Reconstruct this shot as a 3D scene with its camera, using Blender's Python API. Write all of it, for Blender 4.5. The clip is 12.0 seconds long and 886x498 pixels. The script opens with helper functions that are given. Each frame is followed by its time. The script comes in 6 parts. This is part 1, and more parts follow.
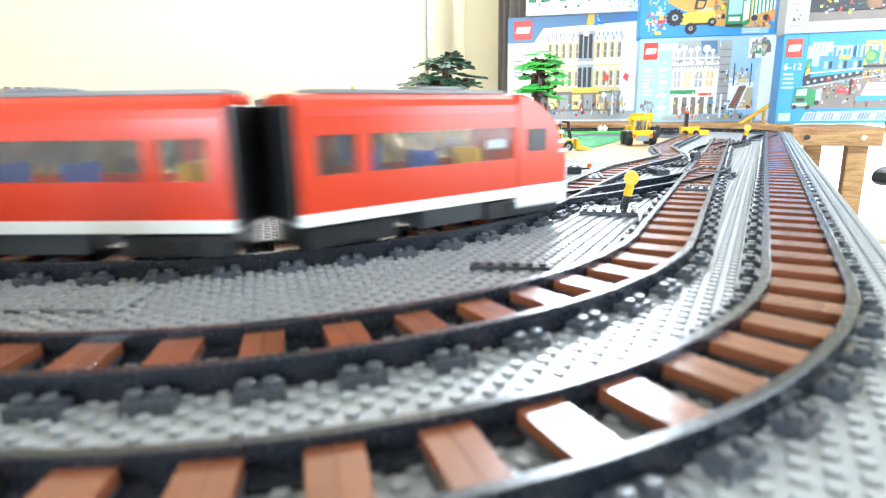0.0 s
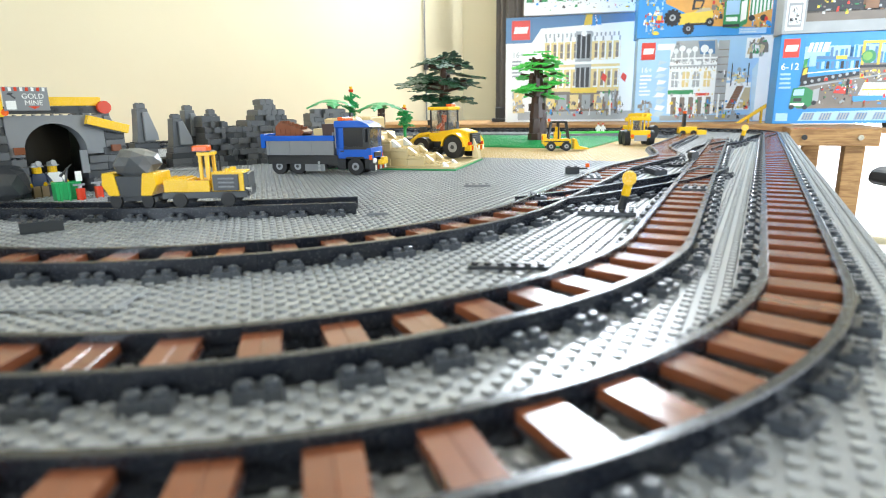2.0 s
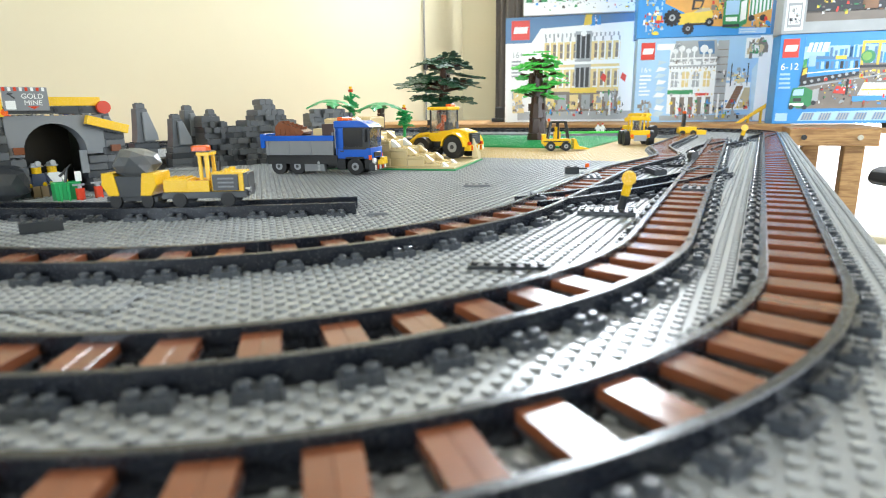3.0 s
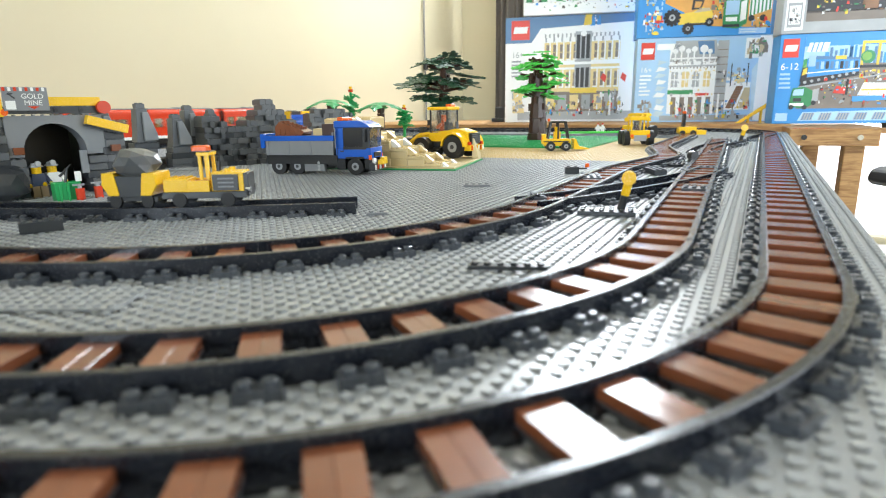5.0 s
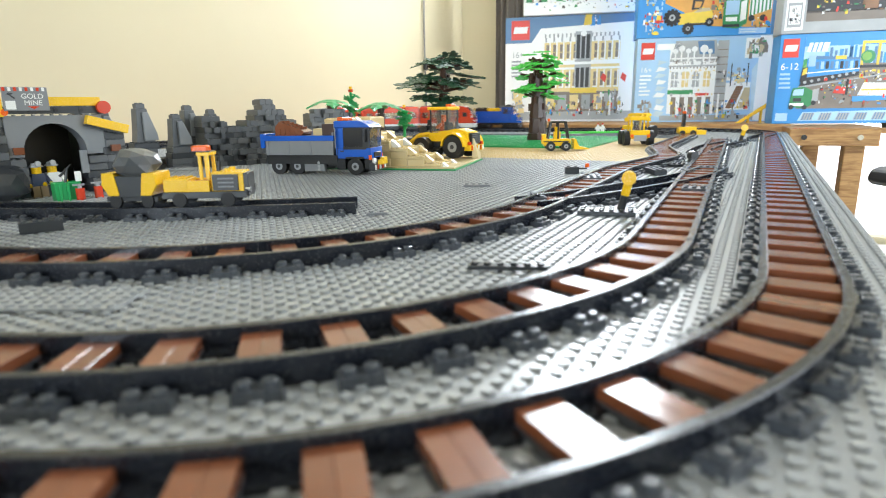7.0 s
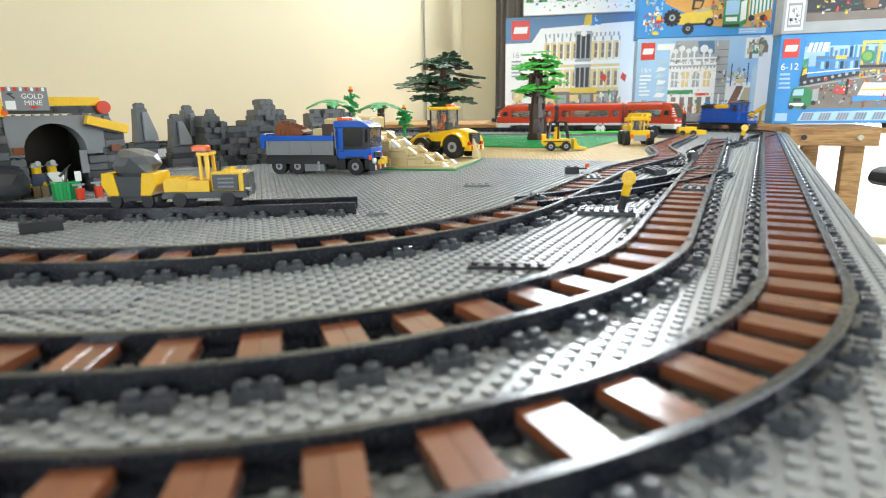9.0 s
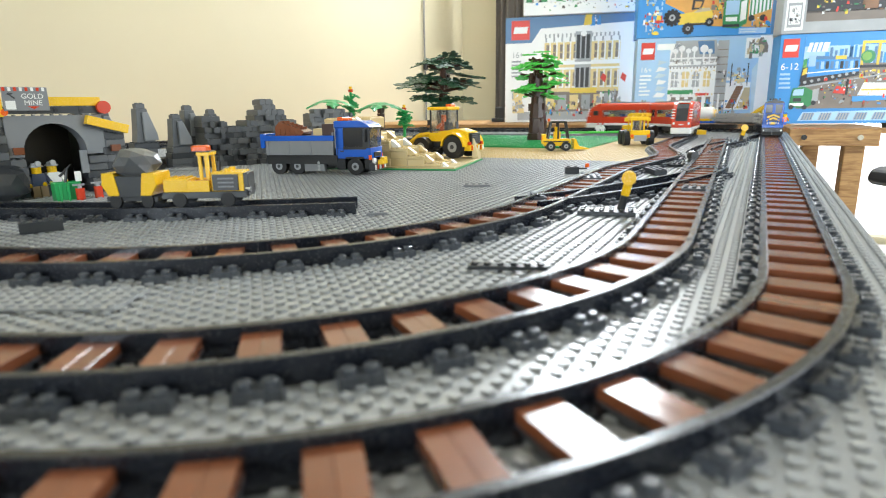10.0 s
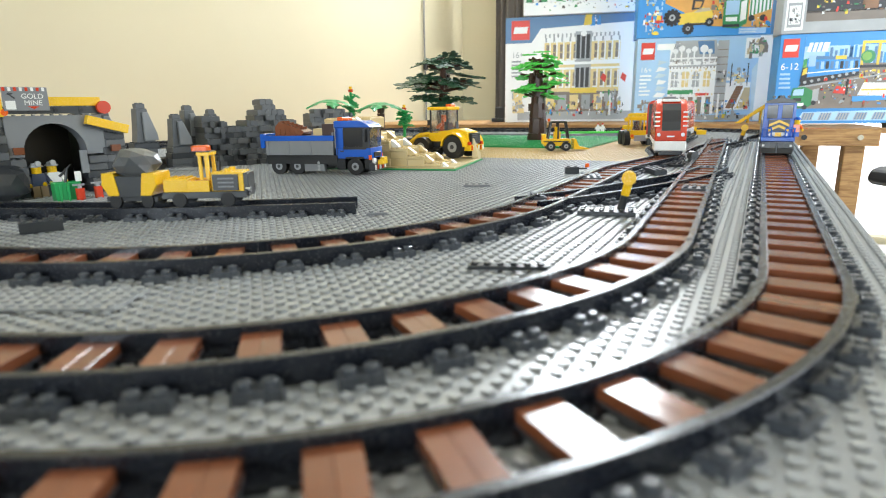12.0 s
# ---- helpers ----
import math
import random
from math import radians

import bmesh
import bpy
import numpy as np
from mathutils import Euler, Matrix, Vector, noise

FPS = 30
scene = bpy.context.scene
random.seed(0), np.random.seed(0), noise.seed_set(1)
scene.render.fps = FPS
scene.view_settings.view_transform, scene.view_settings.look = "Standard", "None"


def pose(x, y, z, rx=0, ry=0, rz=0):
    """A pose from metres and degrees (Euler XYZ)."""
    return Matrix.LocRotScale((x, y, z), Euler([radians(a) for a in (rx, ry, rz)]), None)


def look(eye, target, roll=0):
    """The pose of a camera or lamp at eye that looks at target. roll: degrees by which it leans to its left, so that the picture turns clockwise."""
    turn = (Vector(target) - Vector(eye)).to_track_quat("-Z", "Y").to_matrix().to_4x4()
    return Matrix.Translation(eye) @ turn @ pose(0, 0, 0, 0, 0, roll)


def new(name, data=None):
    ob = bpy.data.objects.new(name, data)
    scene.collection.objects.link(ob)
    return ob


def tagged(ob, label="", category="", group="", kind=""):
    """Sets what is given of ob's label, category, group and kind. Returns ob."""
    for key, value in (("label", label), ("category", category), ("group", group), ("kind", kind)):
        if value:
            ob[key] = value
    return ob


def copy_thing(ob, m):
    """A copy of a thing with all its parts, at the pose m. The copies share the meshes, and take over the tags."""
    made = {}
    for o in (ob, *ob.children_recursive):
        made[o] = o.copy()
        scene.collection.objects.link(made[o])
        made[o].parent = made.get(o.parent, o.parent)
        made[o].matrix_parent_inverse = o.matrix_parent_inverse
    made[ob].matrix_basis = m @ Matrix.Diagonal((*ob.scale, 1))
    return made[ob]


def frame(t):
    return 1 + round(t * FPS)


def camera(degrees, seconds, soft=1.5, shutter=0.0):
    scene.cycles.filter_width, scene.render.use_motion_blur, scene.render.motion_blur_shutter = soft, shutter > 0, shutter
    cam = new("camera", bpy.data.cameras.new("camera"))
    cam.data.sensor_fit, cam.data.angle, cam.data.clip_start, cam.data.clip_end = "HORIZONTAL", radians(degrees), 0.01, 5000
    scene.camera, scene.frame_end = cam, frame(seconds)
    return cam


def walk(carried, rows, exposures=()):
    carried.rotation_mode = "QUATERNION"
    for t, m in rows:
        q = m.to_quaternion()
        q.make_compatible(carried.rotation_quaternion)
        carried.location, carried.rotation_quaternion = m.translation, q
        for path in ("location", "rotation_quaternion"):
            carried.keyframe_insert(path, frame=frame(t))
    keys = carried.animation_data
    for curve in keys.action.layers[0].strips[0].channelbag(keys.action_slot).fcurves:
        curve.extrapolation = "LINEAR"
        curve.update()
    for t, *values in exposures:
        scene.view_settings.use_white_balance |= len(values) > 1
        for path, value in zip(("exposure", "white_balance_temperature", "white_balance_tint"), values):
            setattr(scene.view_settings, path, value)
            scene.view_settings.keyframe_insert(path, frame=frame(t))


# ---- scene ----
# ---- camera: stands still on the layout's edge; it settles a hair in the first seconds ----
cam = camera(74.27, 12.0, soft=1.0, shutter=0.8)
EYE = Vector((0.0, 0.0, 0.1015))
YAW, PITCH, ROLL = 28.22, -13.485, -0.894


def aim(extra):
    a, p = radians(YAW + extra), radians(PITCH)
    way = Vector((-math.sin(a) * math.cos(p), math.cos(a) * math.cos(p), math.sin(p)))
    return look(EYE, EYE + way, ROLL)


cam.data.dof.use_dof = True
cam.data.dof.focus_distance = 0.98
cam.data.dof.aperture_fstop = 8.5
walk(cam, [(0.0, aim(0.22)), (0.5, aim(0.16)), (1.0, aim(0.11)), (1.5, aim(0.08)), (2.0, aim(0.03)), (2.5, aim(0.0)), (12.0, aim(0.0))],
     exposures=[(0.0, 1.14, 5900, 10), (0.6, 1.03, 5950, 10), (1.2, 0.82, 6050, 10), (2.5, 0.61, 6200, 10), (5.0, 0.46, 6300, 10), (7.2, 0.46, 6300, 10), (8.8, 0.38, 6400, 10), (12.0, 0.38, 6400, 10)])

# ---- world, window light and two added lamps ----
world = bpy.data.worlds.new("sky")
scene.world = world
world.use_nodes = True
wn = world.node_tree
sky = wn.nodes.new("ShaderNodeTexSky")
sky.sky_type, sky.sun_disc = "NISHITA", False
sky.sun_elevation, sky.sun_rotation = radians(40), radians(30)
wn.nodes["Background"].inputs["Strength"].default_value = 0.12
wn.links.new(sky.outputs[0], wn.nodes["Background"].inputs["Color"])


def area_lamp(name, eye, target, w, h, power, color=(1, 1, 1)):
    data = bpy.data.lights.new(name, "AREA")
    data.shape, data.size, data.size_y, data.energy, data.color = "RECTANGLE", w, h, power, color
    ob = new(name, data)
    ob.matrix_world = look(eye, target)
    return ob


area_lamp("window_light_tall", (-1.00, 4.22, 1.98), (-1.00, 0, 1.2), 0.85, 1.02, 116, (0.88, 0.95, 1.0))
area_lamp("window_light_low", (0.67, 4.22, 0.10), (0.67, 0, 0.10), 1.35, 1.55, 12, (0.93, 0.97, 1.0))
# added lamp in an assumed east opening, turned to brighten the box fronts
area_lamp("added_light_side", (1.52, 1.30, 0.7), (-0.5, 2.2, 0.30), 1.2, 1.5, 26, (0.86, 0.945, 1.0))
# added fill from behind the camera, no known source; lifts faces turned south
area_lamp("added_light_south", (0.235, -4.17, 0.75), (0.235, 2, 0.75), 1.6, 1.4, 88, (0.82, 0.92, 1.0))

# ---- materials ----
def plain(name, color, rough=0.3, metal=0.0, grain=0.06, scale=60.0, bump=0.0, spec=0.5, coat=0.0):
    m = bpy.data.materials.new(name)
    m.use_nodes = True
    nt = m.node_tree
    b = nt.nodes["Principled BSDF"]
    b.inputs["Roughness"].default_value = rough
    b.inputs["Metallic"].default_value = metal
    b.inputs["Specular IOR Level"].default_value = spec
    b.inputs["Coat Weight"].default_value = coat
    co = nt.nodes.new("ShaderNodeTexCoord")
    n1 = nt.nodes.new("ShaderNodeTexNoise")
    n1.inputs["Scale"].default_value, n1.inputs["Detail"].default_value = scale, 4
    n2 = nt.nodes.new("ShaderNodeTexNoise")
    n2.inputs["Scale"].default_value, n2.inputs["Detail"].default_value = scale * 9, 3
    nt.links.new(co.outputs["Object"], n1.inputs["Vector"])
    nt.links.new(co.outputs["Object"], n2.inputs["Vector"])
    info = nt.nodes.new("ShaderNodeObjectInfo")
    add = nt.nodes.new("ShaderNodeMath")
    add.operation = "ADD"
    nt.links.new(n1.outputs["Fac"], add.inputs[0])
    half = nt.nodes.new("ShaderNodeMath")
    half.operation = "MULTIPLY"
    half.inputs[1].default_value = 0.6
    nt.links.new(info.outputs["Random"], half.inputs[0])
    nt.links.new(half.outputs[0], add.inputs[1])
    ramp = nt.nodes.new("ShaderNodeMapRange")
    ramp.inputs["From Min"].default_value, ramp.inputs["From Max"].default_value = 0.3, 1.3
    ramp.inputs["To Min"].default_value, ramp.inputs["To Max"].default_value = 1 - grain, 1 + grain
    nt.links.new(add.outputs[0], ramp.inputs["Value"])
    mul = nt.nodes.new("ShaderNodeVectorMath")
    mul.operation = "SCALE"
    mul.inputs[0].default_value = color
    nt.links.new(ramp.outputs[0], mul.inputs["Scale"])
    nt.links.new(mul.outputs[0], b.inputs["Base Color"])
    rr = nt.nodes.new("ShaderNodeMapRange")
    rr.inputs["To Min"].default_value, rr.inputs["To Max"].default_value = max(rough - 0.07, 0.03), min(rough + 0.1, 1)
    nt.links.new(n2.outputs["Fac"], rr.inputs["Value"])
    nt.links.new(rr.outputs[0], b.inputs["Roughness"])
    if bump:
        bp = nt.nodes.new("ShaderNodeBump")
        bp.inputs["Strength"].default_value, bp.inputs["Distance"].default_value = bump, 0.001
        nt.links.new(n2.outputs["Fac"], bp.inputs["Height"])
        nt.links.new(bp.outputs[0], b.inputs["Normal"])
    return m


def wood(name, dark, light, scale=6.0):
    m = plain(name, light, 0.55)
    nt = m.node_tree
    b = nt.nodes["Principled BSDF"]
    co = nt.nodes.new("ShaderNodeTexCoord")
    mp = nt.nodes.new("ShaderNodeMapping")
    mp.inputs["Scale"].default_value = (scale, scale * 8, scale * 8)
    wv = nt.nodes.new("ShaderNodeTexNoise")
    wv.inputs["Scale"].default_value, wv.inputs["Detail"].default_value, wv.inputs["Distortion"].default_value = 2.2, 6, 1.2
    cr = nt.nodes.new("ShaderNodeValToRGB")
    cr.color_ramp.elements[0].color, cr.color_ramp.elements[1].color = (*dark, 1), (*light, 1)
    cr.color_ramp.elements[0].position, cr.color_ramp.elements[1].position = 0.35, 0.62
    nt.links.new(co.outputs["Object"], mp.inputs["Vector"])
    nt.links.new(mp.outputs[0], wv.inputs["Vector"])
    nt.links.new(wv.outputs["Fac"], cr.inputs[0])
    nt.links.new(cr.outputs[0], b.inputs["Base Color"])
    return m


def glassy(name, color, rough=0.05, weight=0.7):
    m = plain(name, color, rough)
    b = m.node_tree.nodes["Principled BSDF"]
    b.inputs["Transmission Weight"].default_value = weight
    b.inputs["IOR"].default_value = 1.3
    return m


GREY = plain("light_grey_plastic", (0.33, 0.34, 0.345), 0.3, grain=0.06)
MIDGREY = plain("mid_grey_plastic", (0.20, 0.208, 0.22), 0.3)
DARK = plain("dark_grey_plastic", (0.032, 0.035, 0.039), 0.3, grain=0.1)
SLEEPM = plain("sleeper_grey_plastic", (0.062, 0.068, 0.078), 0.28, grain=0.12)
# same plastic as the sleepers, darkened for the shade on upright rail faces
RAILM = plain("rail_grey_plastic_shaded", (0.012, 0.014, 0.020), 0.24, grain=0.12)
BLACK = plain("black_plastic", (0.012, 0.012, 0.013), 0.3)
RUBBER = plain("black_rubber", (0.010, 0.010, 0.011), 0.6)
TILE = plain("brown_tile", (0.200, 0.066, 0.030), 0.17, grain=0.2)
BROWN = plain("dark_brown_plastic", (0.05, 0.019, 0.012), 0.3)
TAN = plain("tan_plastic", (0.62, 0.48, 0.24), 0.3, grain=0.04)
GREEN = plain("green_plastic", (0.016, 0.32, 0.09), 0.3, grain=0.05)
BRIGHTGREEN = plain("bright_green_plastic", (0.085, 0.62, 0.07), 0.3, grain=0.1)
DARKGREEN = plain("dark_green_plastic", (0.012, 0.06, 0.025), 0.35, grain=0.15)
YELLOW = plain("yellow_plastic", (0.83, 0.5, 0.012), 0.25, grain=0.04)
RED = plain("red_plastic", (0.60, 0.048, 0.016), 0.2, grain=0.05)
ORANGE = plain("orange_plastic", (0.8, 0.12, 0.01), 0.25)
BLUE = plain("blue_plastic", (0.008, 0.096, 0.50), 0.22, grain=0.06)
WHITE = plain("white_plastic", (0.8, 0.8, 0.78), 0.25, grain=0.03)
CHROME = plain("chrome", (0.7, 0.7, 0.7), 0.15, 1.0)
SILVER = plain("flat_silver", (0.33, 0.34, 0.36), 0.35, 0.3)
GLASS = glassy("smoked_pane", (0.62, 0.58, 0.52), 0.04, 0.95)
SCREEN = plain("dark_windscreen", (0.035, 0.035, 0.038), 0.10, grain=0.05)
CLEAR = glassy("clear_pane", (0.80, 0.82, 0.82), 0.03, 0.93)
WALLM = plain("cream_wall_paint", (0.60, 0.54, 0.38), 0.7, grain=0.03, scale=3, bump=0.25)
CEILM = plain("white_ceiling_paint", (0.8, 0.8, 0.78), 0.8, grain=0.03, scale=3)
FLOORM = plain("pale_floor", (0.55, 0.53, 0.5), 0.5, grain=0.1, scale=4)
CURTAIN = plain("grey_curtain_cloth", (0.13, 0.115, 0.10), 0.9, grain=0.15, scale=5)
PINE = wood("pine_wood", (0.26, 0.125, 0.040), (0.46, 0.26, 0.095))
ROAD = plain("dark_road_plate", (0.10, 0.115, 0.13), 0.35)
CARD_WHITE = plain("white_card", (0.90, 0.91, 0.92), 0.35, grain=0.04, scale=12)
CARD_BLUE = plain("blue_card", (0.05, 0.30, 0.72), 0.35, grain=0.08, scale=12)
CARD_DEEP = plain("slate_blue_card", (0.10, 0.22, 0.42), 0.35, grain=0.08, scale=12)
CARD_SKY = plain("sky_blue_card", (0.40, 0.62, 0.86), 0.35, grain=0.15, scale=9)
CARD_GREY = plain("grey_card", (0.40, 0.42, 0.44), 0.4, grain=0.2, scale=14)
CARD_SAND = plain("sand_card", (0.62, 0.52, 0.33), 0.4, grain=0.15, scale=14)
CARD_CREAM = plain("cream_card", (0.80, 0.64, 0.30), 0.4, grain=0.1, scale=20)
CARD_EARTH = plain("earth_card", (0.24, 0.20, 0.17), 0.4, grain=0.25, scale=14)
NAVY = plain("dark_blue_plastic", (0.012, 0.022, 0.06), 0.3)
TANBROWN = plain("dark_tan_plastic", (0.20, 0.14, 0.07), 0.3)


# ---- building blocks ----
def box(bm, x0, x1, y0, y1, z0, z1):
    v = [bm.verts.new(c) for c in ((x0, y0, z0), (x1, y0, z0), (x1, y1, z0), (x0, y1, z0), (x0, y0, z1), (x1, y0, z1), (x1, y1, z1), (x0, y1, z1))]
    for f in ((3, 2, 1, 0), (4, 5, 6, 7), (0, 1, 5, 4), (1, 2, 6, 5), (2, 3, 7, 6), (3, 0, 4, 7)):
        bm.faces.new([v[i] for i in f])


def tube(bm, p, r, h, axis="z", n=12, r2=None):
    """A round bar that begins at p and goes h along the axis."""
    r2 = r if r2 is None else r2
    rings = []
    for d, rad in ((0, r), (h, r2)):
        ring = []
        for i in range(n):
            a = 2 * math.pi * i / n
            u, w = rad * math.cos(a), rad * math.sin(a)
            c = {"z": (u, w, d), "x": (d, u, w), "y": (w, d, u)}[axis]
            ring.append(bm.verts.new((p[0] + c[0], p[1] + c[1], p[2] + c[2])))
        rings.append(ring)
    for i in range(n):
        j = (i + 1) % n
        bm.faces.new((rings[0][i], rings[0][j], rings[1][j], rings[1][i]))
    bm.faces.new(rings[0][::-1])
    bm.faces.new(rings[1])


def prism(bm, profile, y0, y1):
    """The outline (x, z), counter-clockwise seen from -y, drawn out from y0 to y1."""
    a = [bm.verts.new((x, y0, z)) for x, z in profile]
    b = [bm.verts.new((x, y1, z)) for x, z in profile]
    n = len(profile)
    for i in range(n):
        j = (i + 1) % n
        bm.faces.new((a[j], a[i], b[i], b[j]))
    bm.faces.new(a)
    bm.faces.new(b[::-1])


def stud(bm, x, y, z, r=0.0026, h=0.0018, n=8):
    tube(bm, (x, y, z), r, h, "z", n)


def bar(bm, a, b, r, n=6, r2=None):
    """A round bar from a to b."""
    a, b = Vector(a), Vector(b)
    r2 = r if r2 is None else r2
    q = (b - a).to_track_quat("Z", "Y")
    rings = []
    for c, rad in ((a, r), (b, r2)):
        rings.append([bm.verts.new(c + q @ Vector((rad * math.cos(2 * math.pi * i / n), rad * math.sin(2 * math.pi * i / n), 0))) for i in range(n)])
    for i in range(n):
        j = (i + 1) % n
        bm.faces.new((rings[0][i], rings[0][j], rings[1][j], rings[1][i]))
    bm.faces.new(rings[0][::-1])
    bm.faces.new(rings[1])


def made(bm, name, material, bevel=0.0):
    if bevel:
        bmesh.ops.bevel(bm, geom=list(bm.edges), offset=bevel, segments=1, affect="EDGES", clamp_overlap=True)
    bmesh.ops.recalc_face_normals(bm, faces=list(bm.faces))
    me = bpy.data.meshes.new(name)
    bm.to_mesh(me)
    bm.free()
    me.materials.append(material)
    return me


def part(name, bm, material, parent, label="", bevel=0.0, m=None):
    ob = new(name, made(bm, name, material, bevel) if isinstance(bm, bmesh.types.BMesh) else bm)
    ob.parent = parent
    if m is not None:
        ob.matrix_basis = m
    return tagged(ob, label)


def thing(name, label, category, m=None, group="", kind=""):
    ob = new(name)
    ob.empty_display_size = 0.02
    if m is not None:
        ob.matrix_basis = m
    return tagged(ob, label, category, group, kind)


def boxpart(name, dims, material, parent, label="", bevel=0.0004, m=None):
    bm = bmesh.new()
    box(bm, *dims)
    return part(name, bm, material, parent, label, bevel, m)


def tubepart(name, p, r, h, axis, material, parent, label="", n=14, m=None, r2=None):
    bm = bmesh.new()
    tube(bm, p, r, h, axis, n, r2)
    return part(name, bm, material, parent, label, 0, m)


def slab(name, dims, material, label, category="", kind="structure", bevel=0.0):
    bm = bmesh.new()
    box(bm, *dims)
    ob = new(name, made(bm, name, material, bevel))
    return tagged(ob, label, category, "", kind)


def wheel(parent, x, y, z, r, w, name="wheel", hub=SILVER, side=1):
    """A tyre with its hub; the axle lies along y."""
    wh = tubepart(name, (x, y - w / 2, z), r, w, "y", RUBBER, parent, "black rubber tyre", 18)
    tubepart("hub", (x, y + side * (w / 2 - 0.001) - (0.0 if side > 0 else 0.0012), z), r * 0.46, 0.0022, "y", hub, wh, "grey wheel hub", 14)
    tubepart("hub_cap", (x, y + side * (w / 2 + 0.0008) - (0.0 if side > 0 else 0.0008), z), r * 0.2, 0.0008, "y", DARK, wh, "dark hub centre", 8)
    return wh

# ---- the ways of the tracks, as runs of straights and bends ----
RAD = 0.352


def run_of(start, heading, pieces):
    """Centre line as short steps (x, y, heading) from pieces ("s", length) or ("c", degrees to the left, radius)."""
    x, y = start
    a = radians(heading)
    pts = [(x, y, a)]
    for kind, value, *more in pieces:
        if kind == "s":
            n = max(1, int(value / 0.01))
            for i in range(n):
                x, y = x + math.cos(a) * value / n, y + math.sin(a) * value / n
                pts.append((x, y, a))
        else:
            r = more[0] if more else RAD
            n = max(2, int(abs(value) / 1.40625 + 0.5))
            d = radians(value) / n
            chord = 2 * r * math.sin(abs(d) / 2)
            for i in range(n):
                a += d / 2
                x, y = x + math.cos(a) * chord, y + math.sin(a) * chord
                a += d / 2
                pts.append((x, y, a))
    return pts


def lengths(pts):
    s = [0.0]
    for p, q in zip(pts, pts[1:]):
        s.append(s[-1] + math.hypot(q[0] - p[0], q[1] - p[1]))
    return s


def place_at(pts, ss, s):
    """Point and heading at the length s along a closed way."""
    s = s % ss[-1]
    i = min(max(int(np.searchsorted(ss, s)) - 1, 0), len(pts) - 2)
    f = (s - ss[i]) / max(ss[i + 1] - ss[i], 1e-9)
    (x0, y0, a0), (x1, y1, a1) = pts[i], pts[i + 1]
    return x0 + (x1 - x0) * f, y0 + (y1 - y0) * f, a0 + (a1 - a0) * f


# clockwise loops, each begun where it comes off the far bend and heads down the table's open edge
FAR_R, IN_R = 0.352, 0.37
JOG_R = 0.457
INNER_SLIP = [("s", 0.52), ("c", 13, JOG_R), ("s", 0.13), ("c", -23, JOG_R), ("s", 0.12), ("c", 10, JOG_R), ("s", 0.337)]
_end = run_of((0, 0), -90, INNER_SLIP)[-1]
INNER_START = (-0.185 - _end[0], 0.542 - _end[1])
INNER = run_of(INNER_START, -90, INNER_SLIP +
               [("c", -90, IN_R), ("s", 0.625), ("c", -90, IN_R), ("s", 1.45), ("c", -90, IN_R), ("s", 0.625), ("c", -90, FAR_R)])
OUTER_X, OUTER_FAR = 0.028, 2.19
OUTER = run_of((OUTER_X, OUTER_FAR), -90,
               [("s", 1.826), ("c", -90), ("s", 1.045), ("c", -90), ("s", 1.826), ("c", -90), ("s", 1.045), ("c", -90)])
INNER_S, OUTER_S = lengths(INNER), lengths(OUTER)
# how far the red train's tail and the blue engine's front have come (seconds, metres)
RED_S_ROWS = ((0, 1.496), (0.2, 1.556), (0.4, 1.638), (0.6, 1.724), (0.8, 1.804), (1.2, 1.975), (4.8, 3.453), (5.5, 3.801), (6.2, 4.197), (7, 4.585), (8.8, 5.397), (9, 5.489), (9.5, 5.649), (10, 5.865), (10.5, 6.077), (11, 6.265), (11.5, 6.413), (12, 6.561))
BLUE_S_ROWS = ((0, 3.183), (4.8, 5.583), (5.5, 6.003), (6.2, 6.307), (7, 6.771), (8.8, 7.659), (9, 7.739), (9.5, 7.959), (10, 8.247), (10.5, 8.431), (11, 8.603), (11.5, 8.811), (12, 8.931))

# ---- room ----
FLOOR_Z, CEIL_Z = -0.728, 2.6
WX, EX, SY, NY = -2.085, 1.5, -4.2, 4.25
slab("floor", (WX - 0.1, EX + 0.1, SY - 0.1, NY + 0.1, FLOOR_Z - 0.05, FLOOR_Z), FLOORM, "pale smooth room floor")
slab("ceiling", (WX - 0.1, EX + 0.1, SY - 0.1, NY + 0.1, CEIL_Z, CEIL_Z + 0.05), CEILM, "plain white room ceiling")
slab("wall_west", (WX - 0.1, WX, SY - 0.1, NY + 0.1, FLOOR_Z, CEIL_Z), WALLM, "cream painted wall behind the layout")


def holed_wall(name, axis, at, thick, a0, a1, w0, w1, z0, z1, label):
    bm = bmesh.new()
    for u0, u1, v0, v1 in ((a0, w0, FLOOR_Z, CEIL_Z), (w1, a1, FLOOR_Z, CEIL_Z), (w0, w1, FLOOR_Z, z0), (w0, w1, z1, CEIL_Z)):
        if axis == "y":
            box(bm, u0, u1, at, at + thick, v0, v1)
        else:
            box(bm, at, at + thick, u0, u1, v0, v1)
    return tagged(new(name, made(bm, name, WALLM)), label, "", "", "structure")


bm = bmesh.new()
for u0, u1, v0, v1 in ((WX, -1.45, FLOOR_Z, CEIL_Z), (-1.45, -0.55, FLOOR_Z, 1.45), (-1.45, -0.55, 2.52, CEIL_Z), (-0.55, -0.05, FLOOR_Z, CEIL_Z),
                       (-0.05, 1.4, FLOOR_Z, FLOOR_Z + 0.04), (-0.05, 1.4, 0.95, CEIL_Z), (1.4, EX, FLOOR_Z, CEIL_Z)):
    box(bm, u0, u1, NY, NY + 0.1, v0, v1)
tagged(new("wall_north", made(bm, "wall_north", WALLM)), "cream wall with two windows", "", "", "structure")
